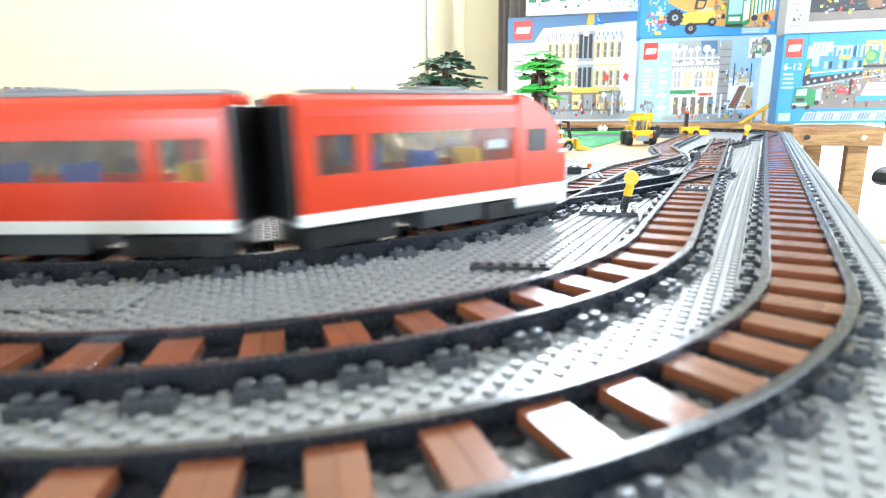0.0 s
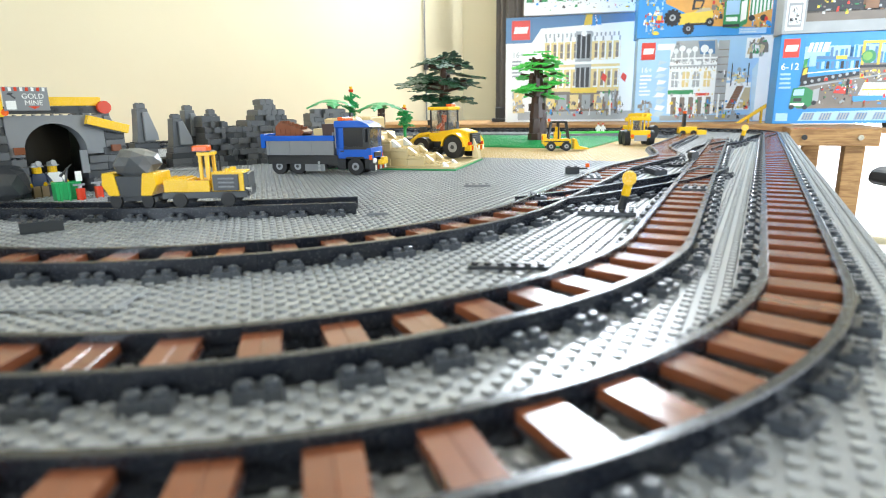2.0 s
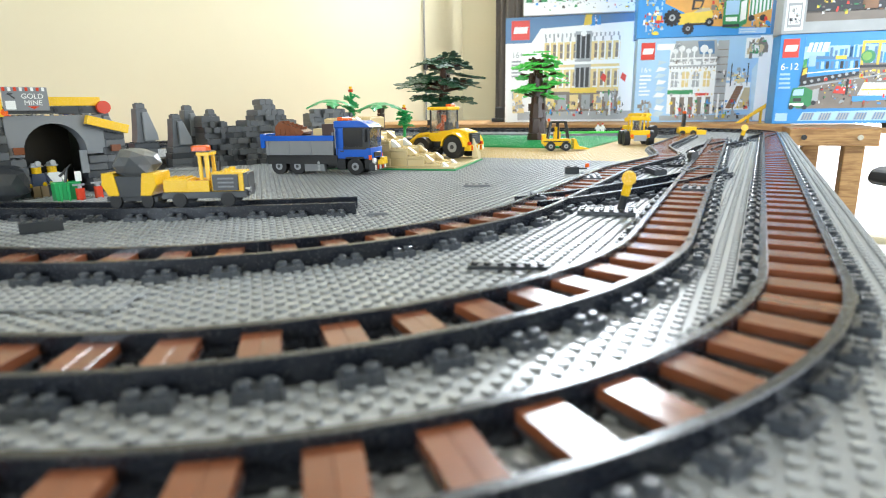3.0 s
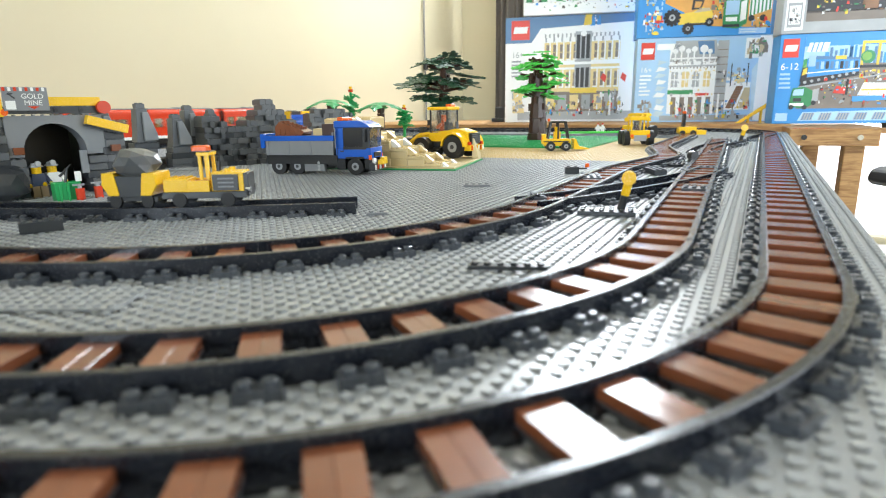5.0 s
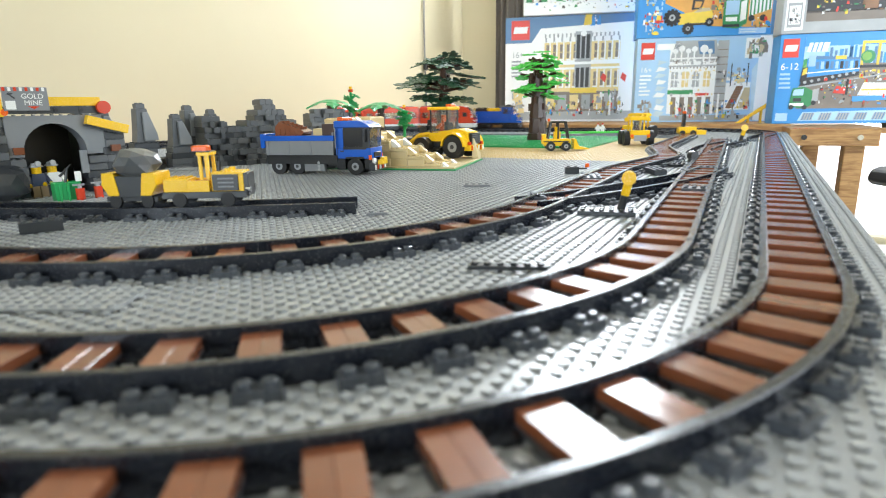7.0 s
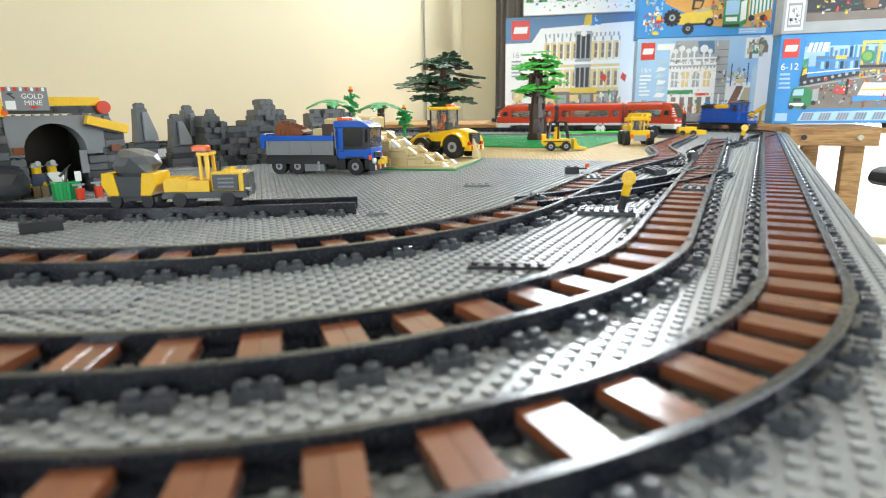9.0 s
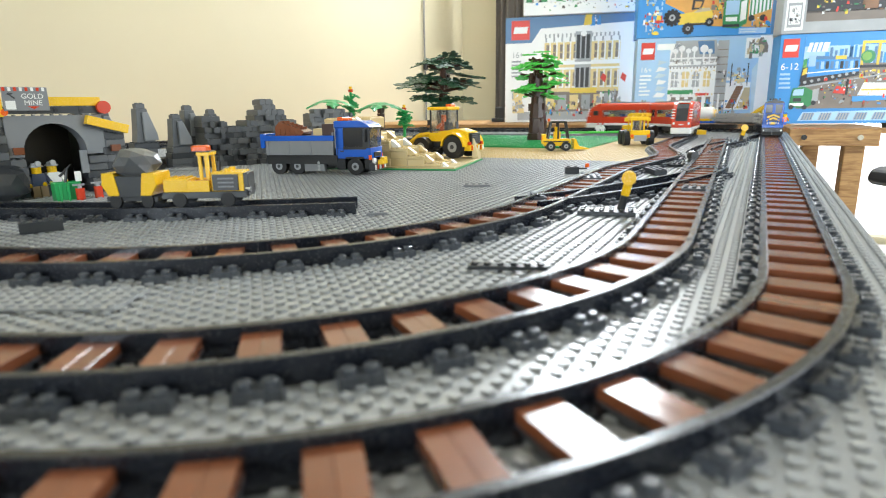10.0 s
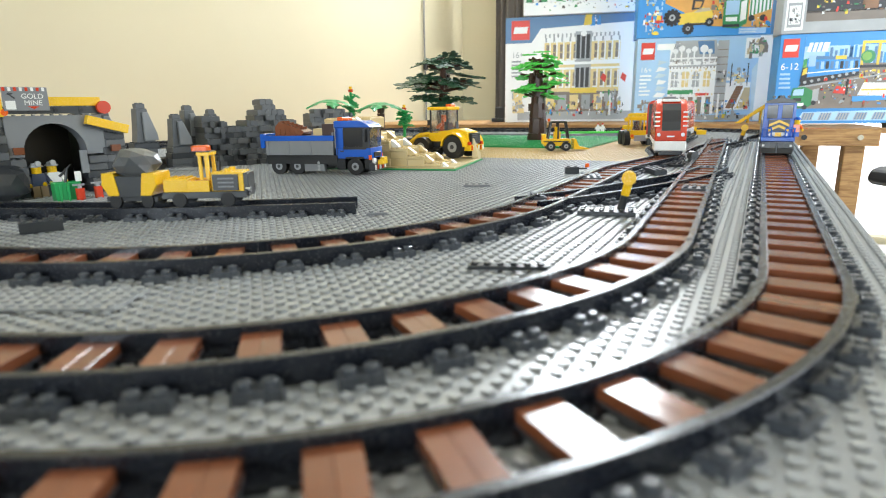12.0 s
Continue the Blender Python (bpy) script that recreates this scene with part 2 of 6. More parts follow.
# the openings in these two unseen walls are assumed, cut for the added lamps
holed_wall("wall_east", "x", EX, 0.1, SY, NY, 0.45, 2.15, -0.1, 1.5, "cream wall out of view with an assumed wide window")
holed_wall("wall_south", "y", SY - 0.1, 0.1, WX, EX, -0.58, 1.05, 0.03, 1.47, "cream wall out of view with an opening for an added lamp")

glow = bpy.data.materials.new("bright_overcast_outdoors")
glow.use_nodes = True
gb = glow.node_tree.nodes["Principled BSDF"]
gb.inputs["Base Color"].default_value = (0.8, 0.8, 0.8, 1)
gb.inputs["Emission Color"].default_value = (0.94, 0.97, 1, 1)
gb.inputs["Emission Strength"].default_value = 1.7
slab("backdrop", (-3.0, 3.5, 5.1, 5.12, -1.2, 3.2), glow, "bright white outdoors beyond the windows")

# train table
slab("table_top", (WX + 0.01, 0.082, -0.62, 2.612, -0.022, -0.0042), PINE, "plain wooden layout table top", "table", "structure")
slab("far_shelf", (WX + 0.01, 0.10, 2.615, 3.55, -0.010, 0.0244), PINE, "pale wooden shelf board behind the layout", "shelf", "structure")

# ---- baseplates ----
U = 0.0088
PLATE = 32 * U


def stud_field(name, material, n, rows=0):
    base, faces = [], []
    k = 8
    verts = []
    for i in range(n):
        for j in range(rows or n):
            cx, cy = (i + 0.5) * U, (j + 0.5) * U
            o = len(verts)
            for z in (0.0, 0.0018):
                for q in range(k):
                    a = 2 * math.pi * q / k
                    verts.append((cx + 0.0027 * math.cos(a), cy + 0.0027 * math.sin(a), z))
            for q in range(k):
                faces.append((o + q, o + (q + 1) % k, o + k + (q + 1) % k, o + k + q))
            faces.append(tuple(o + k + q for q in range(k)))
    me = bpy.data.meshes.new(name)
    me.from_pydata(verts, [], faces)
    me.materials.append(material)
    return me


def baseplate_meshes(material, tint):
    bm = bmesh.new()
    box(bm, 0.0003, PLATE - 0.0003, 0.0003, PLATE - 0.0003, -0.004, 0.0)
    return made(bm, "plate_" + tint, material), stud_field("studs_" + tint, material, 32)


def lay_plate(x, y, meshes, label, z=0.0):
    t = new("baseplate", meshes[0])
    t.matrix_basis = pose(x, y, z)
    tagged(t, label, "baseplate", "baseplates of the layout")
    s = new("studs", meshes[1])
    s.parent = t
    tagged(s, kind="stuff")
    return t


grey_plate, tan_plate = baseplate_meshes(GREY, "grey"), baseplate_meshes(TAN, "tan")
green_plate, road_plate = baseplate_meshes(GREEN, "green"), baseplate_meshes(ROAD, "road")
EDGE, TAN_FROM = 0.084, 1.125
for j in range(-1, 9):
    lay_plate(EDGE - PLATE, 0.80 + (j - 3) * PLATE, grey_plate, "light grey studded toy baseplate under the tracks")
for i in range(2, 7):
    for j in range(6):
        lay_plate(EDGE - i * PLATE, TAN_FROM + (j - 6) * PLATE, grey_plate, "light grey studded toy baseplate under the tracks")
    for j in range(3):
        lay_plate(EDGE - i * PLATE, TAN_FROM + j * PLATE, tan_plate, "tan studded toy baseplate like sand")
    for j in (3, 4):
        lay_plate(EDGE - i * PLATE, TAN_FROM + j * PLATE, road_plate, "dark grey studded toy baseplate at the far end")

# ---- track pieces ----
GAUGE = 0.0385


def rail_profile(inner):
    """Outline of a rail; inner: +1 where the track's middle lies to the left of it, -1 to the right."""
    # the foot's wide inner flange darkens the tile gaps in place of shade
    pts = [(-0.0024, 0.0005), (0.0085, 0.0005), (0.0085, 0.0030), (0.0024, 0.0040), (0.0024, 0.0122), (0.0019, 0.0126), (-0.0019, 0.0126), (-0.0024, 0.0122)]
    return pts if inner > 0 else [(-u, z) for u, z in reversed(pts)]


def sweep(pts, offset, name):
    """A rail along the steps (x, y, heading), set off to the left."""
    bm = bmesh.new()
    prof = rail_profile(-1 if offset > 0 else 1)
    rings = []
    for x, y, a in pts:
        nx, ny = -math.sin(a), math.cos(a)
        rings.append([bm.verts.new((x + nx * (offset + u), y + ny * (offset + u), z)) for u, z in prof])
    n = len(prof)
    for r0, r1 in zip(rings, rings[1:]):
        for i in range(n):
            bm.faces.new((r0[i], r0[(i + 1) % n], r1[(i + 1) % n], r1[i]))
    bm.faces.new(rings[0])
    bm.faces.new(rings[-1][::-1])
    return made(bm, name, RAILM)


def sleeper_mesh():
    bm = bmesh.new()
    box(bm, -0.0088, 0.0088, -0.0325, 0.0325, 0.0, 0.0042)
    for y in (-0.0276, 0.0276):
        box(bm, -0.0088, 0.0088, y - 0.0046, y + 0.0046, 0.0042, 0.0050)
        for x in (-0.0045, 0.0045):
            tube(bm, (x, y, 0.0050), 0.0030, 0.0024, "z", 10)
            tube(bm, (x, y, 0.0074), 0.0030, 0.0004, "z", 10, 0.0022)
    return made(bm, "sleeper", SLEEPM)


def tile_mesh():
    bm = bmesh.new()
    box(bm, 0.00003, 0.0084, -0.0166, 0.0166, 0.0042, 0.0092)
    return made(bm, "tile", TILE, 0.00018)


SLEEPER, TILE_MESH = sleeper_mesh(), tile_mesh()


def track_piece(kind, label, tiles=True, length=0.138, radius=RAD, turn=-22.5):
    t = thing("track_piece", label, "track", group="track pieces of the layout")
    if kind == "s":
        pts = run_of((0, 0), 0, [("s", length - 0.0004)])
    else:
        pts = run_of((0, 0), 0, [("c", turn * 0.999, radius)])
    ss = lengths(pts)
    for side in (1, -1):
        part("rail", sweep(pts, side * GAUGE / 2, "rail"), None, t)
    for i in range(4):
        x, y, a = place_at(pts, ss, ss[-1] * (i + 0.5) / 4)
        part("sleeper", SLEEPER, None, t, m=Matrix.Translation((x, y, 0)) @ Matrix.Rotation(a, 4, "Z"))
        for half in (0, math.pi) if tiles else ():
            part("tile", TILE_MESH, None, t, m=Matrix.Translation((x, y, 0)) @ Matrix.Rotation(a + half, 4, "Z"))
    return t


def lay(pieces, start, heading, label, tiles=True):
    """Lays pieces ("s", count, length) and ("c", count, turn, radius) end to end."""
    x, y = start
    a = radians(heading)
    protos = {}
    for kind, count, value, *more in pieces:
        r = more[0] if more else RAD
        key = (kind, value, r)
        for i in range(count):
            m = Matrix.Translation((x, y, 0)) @ Matrix.Rotation(a, 4, "Z")
            if key not in protos:
                protos[key] = track_piece(kind, label, tiles, value if kind == "s" else 0, r, value if kind == "c" else 0)
                protos[key].matrix_basis = m
            else:
                copy_thing(protos[key], m)
            if kind == "s":
                x, y = x + math.cos(a) * value, y + math.sin(a) * value
            else:
                d = radians(value)
                c = 2 * r * math.sin(abs(d) / 2)
                x, y = x + math.cos(a + d / 2) * c, y + math.sin(a + d / 2) * c
                a += d


LBL = "dark grey toy train track with brown sleeper tiles"
lay([("s", 13, 0.14046), ("c", 4, -22.5), ("s", 7, 0.14929), ("c", 4, -22.5), ("s", 13, 0.14046), ("c", 4, -22.5), ("s", 7, 0.14929), ("c", 4, -22.5)],
    (OUTER_X, OUTER_FAR), -90, LBL)
lay([("c", 4, -22.5, IN_R), ("s", 5, 0.125), ("c", 4, -22.5, IN_R), ("s", 10, 0.145), ("c", 4, -22.5, IN_R), ("s", 5, 0.125), ("c", 4, -22.5)],
    (-0.185, 0.542), -90, LBL)
lay([("s", 10, 0.1408)], (-0.0546 - 0.0314 * 1.408, 0.4204 + 1.408), -88.2, LBL)
lay([("c", 4, -22.5), ("s", 4, 0.1408)], (-0.0546, 0.4202), -90, LBL)


def loose_track(start, heading, pieces, label, tiles=False, step=0.034):
    """A track of one piece (a jog or the diverging leg of a switch)."""
    pts = run_of(start, heading, pieces)
    ss = lengths(pts)
    t = thing("track_piece", label, "track", group="track pieces of the layout")
    for side in (1, -1):
        part("rail", sweep(pts, side * GAUGE / 2, "rail"), None, t)
    n = int(ss[-1] / step)
    for i in range(n):
        x, y, a = place_at(pts, ss, ss[-1] * (i + 0.5) / n)
        mm = Matrix.Translation((x, y, -0.0004)) @ Matrix.Rotation(a, 4, "Z")
        part("sleeper", SLEEPER, None, t, m=mm)
        for half in (0, math.pi) if tiles else ():
            part("tile", TILE_MESH, None, t, m=mm @ Matrix.Rotation(half, 4, "Z"))
    return t


loose_track(INNER_START, -90, INNER_SLIP, "dark grey toy train track bending to a side", True)
SW = "dark grey leg of a toy train switch"
loose_track((-0.0572, 0.9496), -96.0, [("c", -16, 0.75), ("s", 0.09), ("c", -12, 0.6)], SW)
loose_track((-0.0561, 1.7477), -90.3, [("c", -14, 0.8), ("c", 14, 0.8)], SW)
loose_track((0.0200, 2.1153), -91.1, [("c", -10, 0.8), ("c", 10, 0.8)], SW)
loose_track((-0.3587, 0.4827), -146.3, [("s", 0.10), ("c", -17, 1.0), ("s", 0.32)], "dark grey mine track without tiles", False, 0.036)

# ---- trains; each car stands at the rail top, forward along x ----
CAR, GAP, FLEET = 0.262, 0.010, 0.98


def bogie(parent, x, w=0.026):
    bm = bmesh.new()
    box(bm, x - 0.034, x + 0.034, -w, w, 0.002, 0.016)
    box(bm, x - 0.012, x + 0.012, -w - 0.002, w + 0.002, 0.004, 0.014)
    b = part("bogie", bm, BLACK, parent, "black wheel truck", 0.0006)
    for dx in (-0.02, 0.02):
        for s in (-1, 1):
            tubepart("wheel", (x + dx, s * 0.0185 - 0.002, 0.008), 0.0085, 0.004, "y", BLACK, b, n=14)


def body_section(bm, x0, x1, w, z0, z1, cut=0.008):
    """A car body with rounded upper edges."""
    prof = [(-w, z0), (w, z0), (w, z1 - cut)]
    for i in range(1, 5):
        a = math.pi / 2 * i / 4
        prof.append((w - cut + cut * math.cos(a), z1 - cut + cut * math.sin(a)))
    prof += [(-y, z) for y, z in reversed(prof[2:])]
    a = [bm.verts.new((x0, y, z)) for y, z in prof]
    b = [bm.verts.new((x1, y, z)) for y, z in prof]
    n = len(prof)
    for i in range(n):
        j = (i + 1) % n
        bm.faces.new((a[i], a[j], b[j], b[i]))
    bm.faces.new(a[::-1])
    bm.faces.new(b)


def red_car(nose, label):
    """nose: +1 the sloping end is ahead, -1 behind, 0 none."""
    t = thing("passenger_car", label, "train car", group="cars of the red passenger train")
    h = CAR / 2
    w = 0.029
    a, b = -h + 0.004, h - 0.004
    if nose > 0:
        b -= 0.062
    if nose < 0:
        a += 0.062
    # side walls leave real window openings
    zs0, zs1 = 0.050, 0.075
    wins = [(a + 0.012, a + 0.042), (a + 0.052, b - 0.052), (b - 0.042, b - 0.012)] if not nose else \
        ([(a + 0.012, a + 0.042), (a + 0.052, b - 0.004)] if nose > 0 else [(a + 0.004, b - 0.052), (b - 0.042, b - 0.012)])
    for s in (-1, 1):
        y0, y1 = (w - 0.003, w) if s > 0 else (-w, -w + 0.003)
        boxpart("lower_side", (a, b, y0, y1, 0.026, zs0), RED, t, "glossy red lower side", 0)
        x = a
        for u, v in wins + [(b, b)]:
            boxpart("window_pillar", (x, u, y0, y1, zs0, zs1), RED, t, "glossy red window pillar", 0)
            x = v
    bm = bmesh.new()
    body_section(bm, a, b, w, zs1, 0.101, 0.014)
    part("roof_shell", bm, RED, t, "glossy red rounded roof")
    bm = bmesh.new()
    box(bm, a + 0.002, b - 0.02, -0.015, 0.015, 0.101, 0.104)
    box(bm, -0.02, 0.02, -0.012, 0.012, 0.104, 0.1065)
    part("roof_panel", bm, MIDGREY, t, "grey flat roof panel", 0.0005)
    boxpart("skirt", (a - 0.001, b + 0.001, -w - 0.001, w + 0.001, 0.018, 0.026), WHITE, t, "white lower stripe")
    boxpart("floor", (a, b, -w + 0.003, w - 0.003, 0.026, 0.030), DARK, t)
    for u, v in wins:
        for s in (-1, 1):
            p = boxpart("pane", (u, v, s * (w - 0.002) - 0.0006, s * (w - 0.002) + 0.0006, zs0, zs1), GLASS, t, "smoked window pane", 0)
            p.visible_shadow = False
    for x in (a + 0.03, (a + b) / 2 - 0.02, (a + b) / 2 + 0.03):
        bm = bmesh.new()
        box(bm, x, x + 0.014, -0.018, 0.018, 0.030, 0.042)
        box(bm, x, x + 0.004, -0.018, 0.018, 0.042, 0.060)
        part("seat", bm, YELLOW if x < a + 0.04 else BLUE, t, "", 0.0005)
    ends = [e for e, k in ((a, -1), (b, 1)) if nose != k]
    for e in ends:
        d = 0.004 if e > 0 else -0.004
        bm = bmesh.new()
        box(bm, min(e, e + d), max(e, e + d), -w + 0.004, w - 0.004, 0.020, 0.094)
        part("gangway", bm, BLACK, t, "black corrugated gangway end", 0.0006)
    if nose:
        k = nose
        e = b if nose > 0 else a
        prof = [(0, 0.026), (0.062, 0.026), (0.0625, 0.046), (0.058, 0.060), (0.046, 0.080), (0.030, 0.092), (0.012, 0.0995), (0, 0.101)]
        bm = bmesh.new()
        prism(bm, [(e + k * x, z) for x, z in prof], -w, w)
        part("nose", bm, RED, t, "red sloping nose", 0.002)
        bm = bmesh.new()
        prism(bm, [(e + k * x, z) for x, z in ((0.0610, 0.0450), (0.0636, 0.0450), (0.0592, 0.0610), (0.0474, 0.0808), (0.0312, 0.0932), (0.0300, 0.0900), (0.0450, 0.0780))], -0.0172, 0.0172)
        part("windscreen", bm, SCREEN, t, "dark sloping windscreen", 0)
        boxpart("roof_cap", (min(e + k * 0.004, e + k * 0.026), max(e + k * 0.004, e + k * 0.026), -0.0175, 0.0175, 0.0965, 0.1015), WHITE, t, "white panel over the windscreen", 0.0006)
        boxpart("coupling", (min(e + k * 0.040, e + k * 0.060), max(e + k * 0.040, e + k * 0.060), -0.020, 0.020, 0.001, 0.008), BLACK, t, "black coupling under the nose")
        boxpart("number_bar", (min(e + k * 0.0625, e + k * 0.0640), max(e + k * 0.0625, e + k * 0.0640), -0.007, 0.007, 0.0335, 0.0360), WHITE, t, "small white bar", 0)
        boxpart("bumper", (min(e, e + k * 0.0635), max(e, e + k * 0.0635), -w - 0.001, w + 0.001, 0.008, 0.026), WHITE, t, "white nose skirt", 0.002)
        for s in (-1, 1):
            boxpart("side_window", (min(e + k * 0.012, e + k * 0.034), max(e + k * 0.012, e + k * 0.034), s * w - 0.0008, s * w + 0.0008, 0.055, 0.073), BLACK, t, "dark cab side window", 0.0003)
            # white bars paint in the lighter, lit tops of the red stepped pillars
            for z in (0.052, 0.060, 0.068, 0.076):
                boxpart("pillar_stripe", (min(e + k * 0.05, e + k * (0.0635 - (z - 0.046) * 0.42)), max(e + k * 0.05, e + k * (0.0635 - (z - 0.046) * 0.42)), s * 0.026 - 0.005, s * 0.026 + 0.005, z, z + 0.003), WHITE, t, "", 0.0003)
            tubepart("headlight", (e + k * 0.0625, s * 0.022, 0.038), 0.0035, k * 0.0015, "x", WHITE, t, "white round headlight", 10)
        for s in (-1, 1):
            bm = bmesh.new()
            x0 = e - k * 0.035
            box(bm, min(x0, x0 + k * 0.022), max(x0, x0 + k * 0.022), s * w - 0.0012, s * w + 0.0012, 0.0585, 0.0665)
            part("emblem", bm, SILVER, t, "silver oval emblem on the window", 0.0011)
    boxpart("equipment_box", (-0.03, 0.03, -0.026, 0.026, 0.004, 0.018), DARK, t, "dark grey box under the floor")
    bogie(t, -0.088 if nose >= 0 else -0.068)
    bogie(t, 0.088 if nose <= 0 else 0.068)
    t.scale = (FLEET, 0.92, 0.985)
    return t


def blue_engine():
    """Nose at +x; walkway with railings round a short nose hood, cab and long rear hood."""
    t = thing("diesel_engine", "blue toy diesel locomotive with yellow and black chevrons on its nose", "locomotive")
    w = 0.0265
    boxpart("underframe", (-0.106, 0.106, -w + 0.004, w - 0.004, 0.014, 0.023), BLACK, t, "black underframe")
    boxpart("walkway", (-0.108, 0.110, -w, w, 0.023, 0.030), BLUE, t, "blue walkway plate", 0.0006)
    bm = bmesh.new()
    box(bm, -0.104, 0.026, -0.0195, 0.0195, 0.030, 0.074)
    for i in range(9):
        for s in (-1, 1):
            box(bm, -0.098 + i * 0.0132, -0.091 + i * 0.0132, s * 0.0205 - 0.0014, s * 0.0205 + 0.0014, 0.034, 0.066)
    part("engine_hood", bm, BLUE, t, "blue long hood with ribs", 0.0004)
    boxpart("hood_top", (-0.104, -0.040, -0.0205, 0.0205, 0.0742, 0.088), BLACK, t, "black raised hood top", 0.0008)
    boxpart("hood_band", (-0.040, 0.026, -0.0205, 0.0205, 0.0742, 0.088), YELLOW, t, "yellow hood band", 0.0008)
    boxpart("rear_band", (-0.1075, -0.1045, -0.0205, 0.0205, 0.031, 0.088), YELLOW, t, "yellow rear end")
    bm = bmesh.new()
    for i in range(4):
        tube(bm, (-0.094 + i * 0.014, 0, 0.088), 0.0055, 0.003, "z", 14)
    part("roof_fan", bm, BLACK, t, "black round roof fans")
    # cab with open window holes
    bm = bmesh.new()
    box(bm, 0.026, 0.070, -w + 0.001, w - 0.001, 0.030, 0.062)
    box(bm, 0.026, 0.030, -w + 0.001, w - 0.001, 0.062, 0.086)
    for s in (-1, 1):
        y0, y1 = sorted((s * (w - 0.001), s * (w - 0.006)))
        box(bm, 0.064, 0.070, y0, y1, 0.062, 0.086)
        box(bm, 0.030, 0.036, y0, y1, 0.062, 0.086)
    box(bm, 0.064, 0.070, -0.0035, 0.0035, 0.062, 0.086)
    box(bm, 0.026, 0.070, -w + 0.001, w - 0.001, 0.086, 0.090)
    part("cab", bm, BLUE, t, "blue driver's cab", 0.0004)
    for s in (-1, 1):
        boxpart("front_window", (0.0655, 0.0670, s * 0.0120 - 0.0083, s * 0.0120 + 0.0083, 0.0625, 0.0858), SCREEN, t, "dark front window", 0)
        boxpart("cab_window", (0.0362, 0.0638, s * (w - 0.004) - 0.0006, s * (w - 0.004) + 0.0006, 0.0625, 0.0858), SCREEN, t, "dark cab window", 0)
        for x0 in (0.0415, 0.0585):
            boxpart("window_frame", (x0, x0 + 0.0020, s * (w - 0.0025) - 0.0008, s * (w - 0.0025) + 0.0008, 0.0622, 0.086), BLUE, t)
    bm = bmesh.new()
    n = 7
    rows = []
    for x in (0.022, 0.076):
        arc = [(x, -0.0235 + 0.047 * k / n, 0.090 + 0.0085 * math.sin(math.pi * (0.12 + 0.76 * k / n))) for k in range(n + 1)]
        rows.append([bm.verts.new(p) for p in arc] + [bm.verts.new((x, 0.0235, 0.090)), bm.verts.new((x, -0.0235, 0.090))])
    m = n + 3
    for k in range(m):
        bm.faces.new((rows[0][k], rows[0][(k + 1) % m], rows[1][(k + 1) % m], rows[1][k]))
    bm.faces.new(rows[0][::-1])
    bm.faces.new(rows[1])
    roof = part("cab_roof", bm, DARK, t, "dark grey curved cab roof")
    for y in (-0.012, 0.0, 0.012):
        tubepart("horn", (0.048, y, 0.1005), 0.0026, 0.016, "x", BLACK, roof, "black roof horn", 10)
    tubepart("roof_dome", (0.050, 0.0, 0.096), 0.008, 0.007, "z", DARK, roof, "dark round roof dome", 14, r2=0.005)
    # nose
    boxpart("short_hood", (0.070, 0.100, -0.0165, 0.0165, 0.030, 0.060), BLUE, t, "blue short nose", 0.0008)
    boxpart("nose_plate", (0.1001, 0.1022, -0.0165, 0.0165, 0.040, 0.061), BLACK, t, "black nose plate", 0.0003)
    for z in (0.0400, 0.0485):
        bm = bmesh.new()
        for s in (-1, 1):
            v = [(0, z + 0.0075), (s * 0.0158, z), (s * 0.0158, z + 0.0045), (0, z + 0.0120)]
            f = [bm.verts.new((0.1023, y, zz)) for y, zz in v] + [bm.verts.new((0.1033, y, zz)) for y, zz in v]
            for q in ((0, 1, 2, 3), (4, 5, 6, 7), (0, 1, 5, 4), (1, 2, 6, 5), (2, 3, 7, 6), (3, 0, 4, 7)):
                bm.faces.new([f[i] for i in q])
        part("chevron", bm, YELLOW, t, "yellow chevron stripe")
    bm = bmesh.new()
    prism(bm, [(-0.006, 0.031), (0.006, 0.031), (0.0155, 0.0375), (0.004, 0.0392), (-0.004, 0.0392), (-0.0155, 0.0375)], -0.0012, 0.0012)
    part("nose_emblem", bm, SILVER, t, "grey and gold winged emblem", 0.0003, Matrix.Translation((0.1028, 0, 0)) @ Matrix.Rotation(math.pi / 2, 4, "Z"))
    boxpart("emblem_gold", (0.1040, 0.1048, -0.005, 0.005, 0.0315, 0.0385), YELLOW, t, "gold emblem centre", 0.0003)
    for s in (-1, 1):
        tubepart("headlight", (0.1020, s * 0.0125, 0.0345), 0.0026, 0.0022, "x", WHITE, t, "clear round headlight", 10)
    # railings along the walkway, each post apart
    for s in (-1, 1):
        for x in (-0.104, -0.080, -0.056, -0.032, -0.008, 0.016, 0.078, 0.094, 0.108):
            tubepart("rail_post", (x, s * (w - 0.0013), 0.030), 0.0011, 0.0165, "z", BLUE, t, n=6)
        tubepart("handrail", (-0.104, s * (w - 0.0013), 0.046), 0.0013, 0.120, "x", BLUE, t, "blue handrail", 6)
        tubepart("handrail", (0.078, s * (w - 0.0013), 0.046), 0.0013, 0.031, "x", BLUE, t, "blue handrail", 6)
        for y in (0.011, 0.0185):
            tubepart("front_rail_post", (0.1085, s * y, 0.030), 0.0011, 0.0165, "z", BLUE, t, n=6)
        tubepart("front_handrail", (0.1085, s * 0.011 if s > 0 else -w + 0.0013, 0.046), 0.0013, w - 0.0123, "y", BLUE, t, "blue front handrail", 6)
        for k in range(3):
            boxpart("step", (0.098, 0.109, s * (w - 0.003) - 0.003, s * (w - 0.003) + 0.003, 0.006 + k * 0.006, 0.0075 + k * 0.006), BLACK, t, "black side step", 0)
    # front beam, plough and buffers
    bm = bmesh.new()
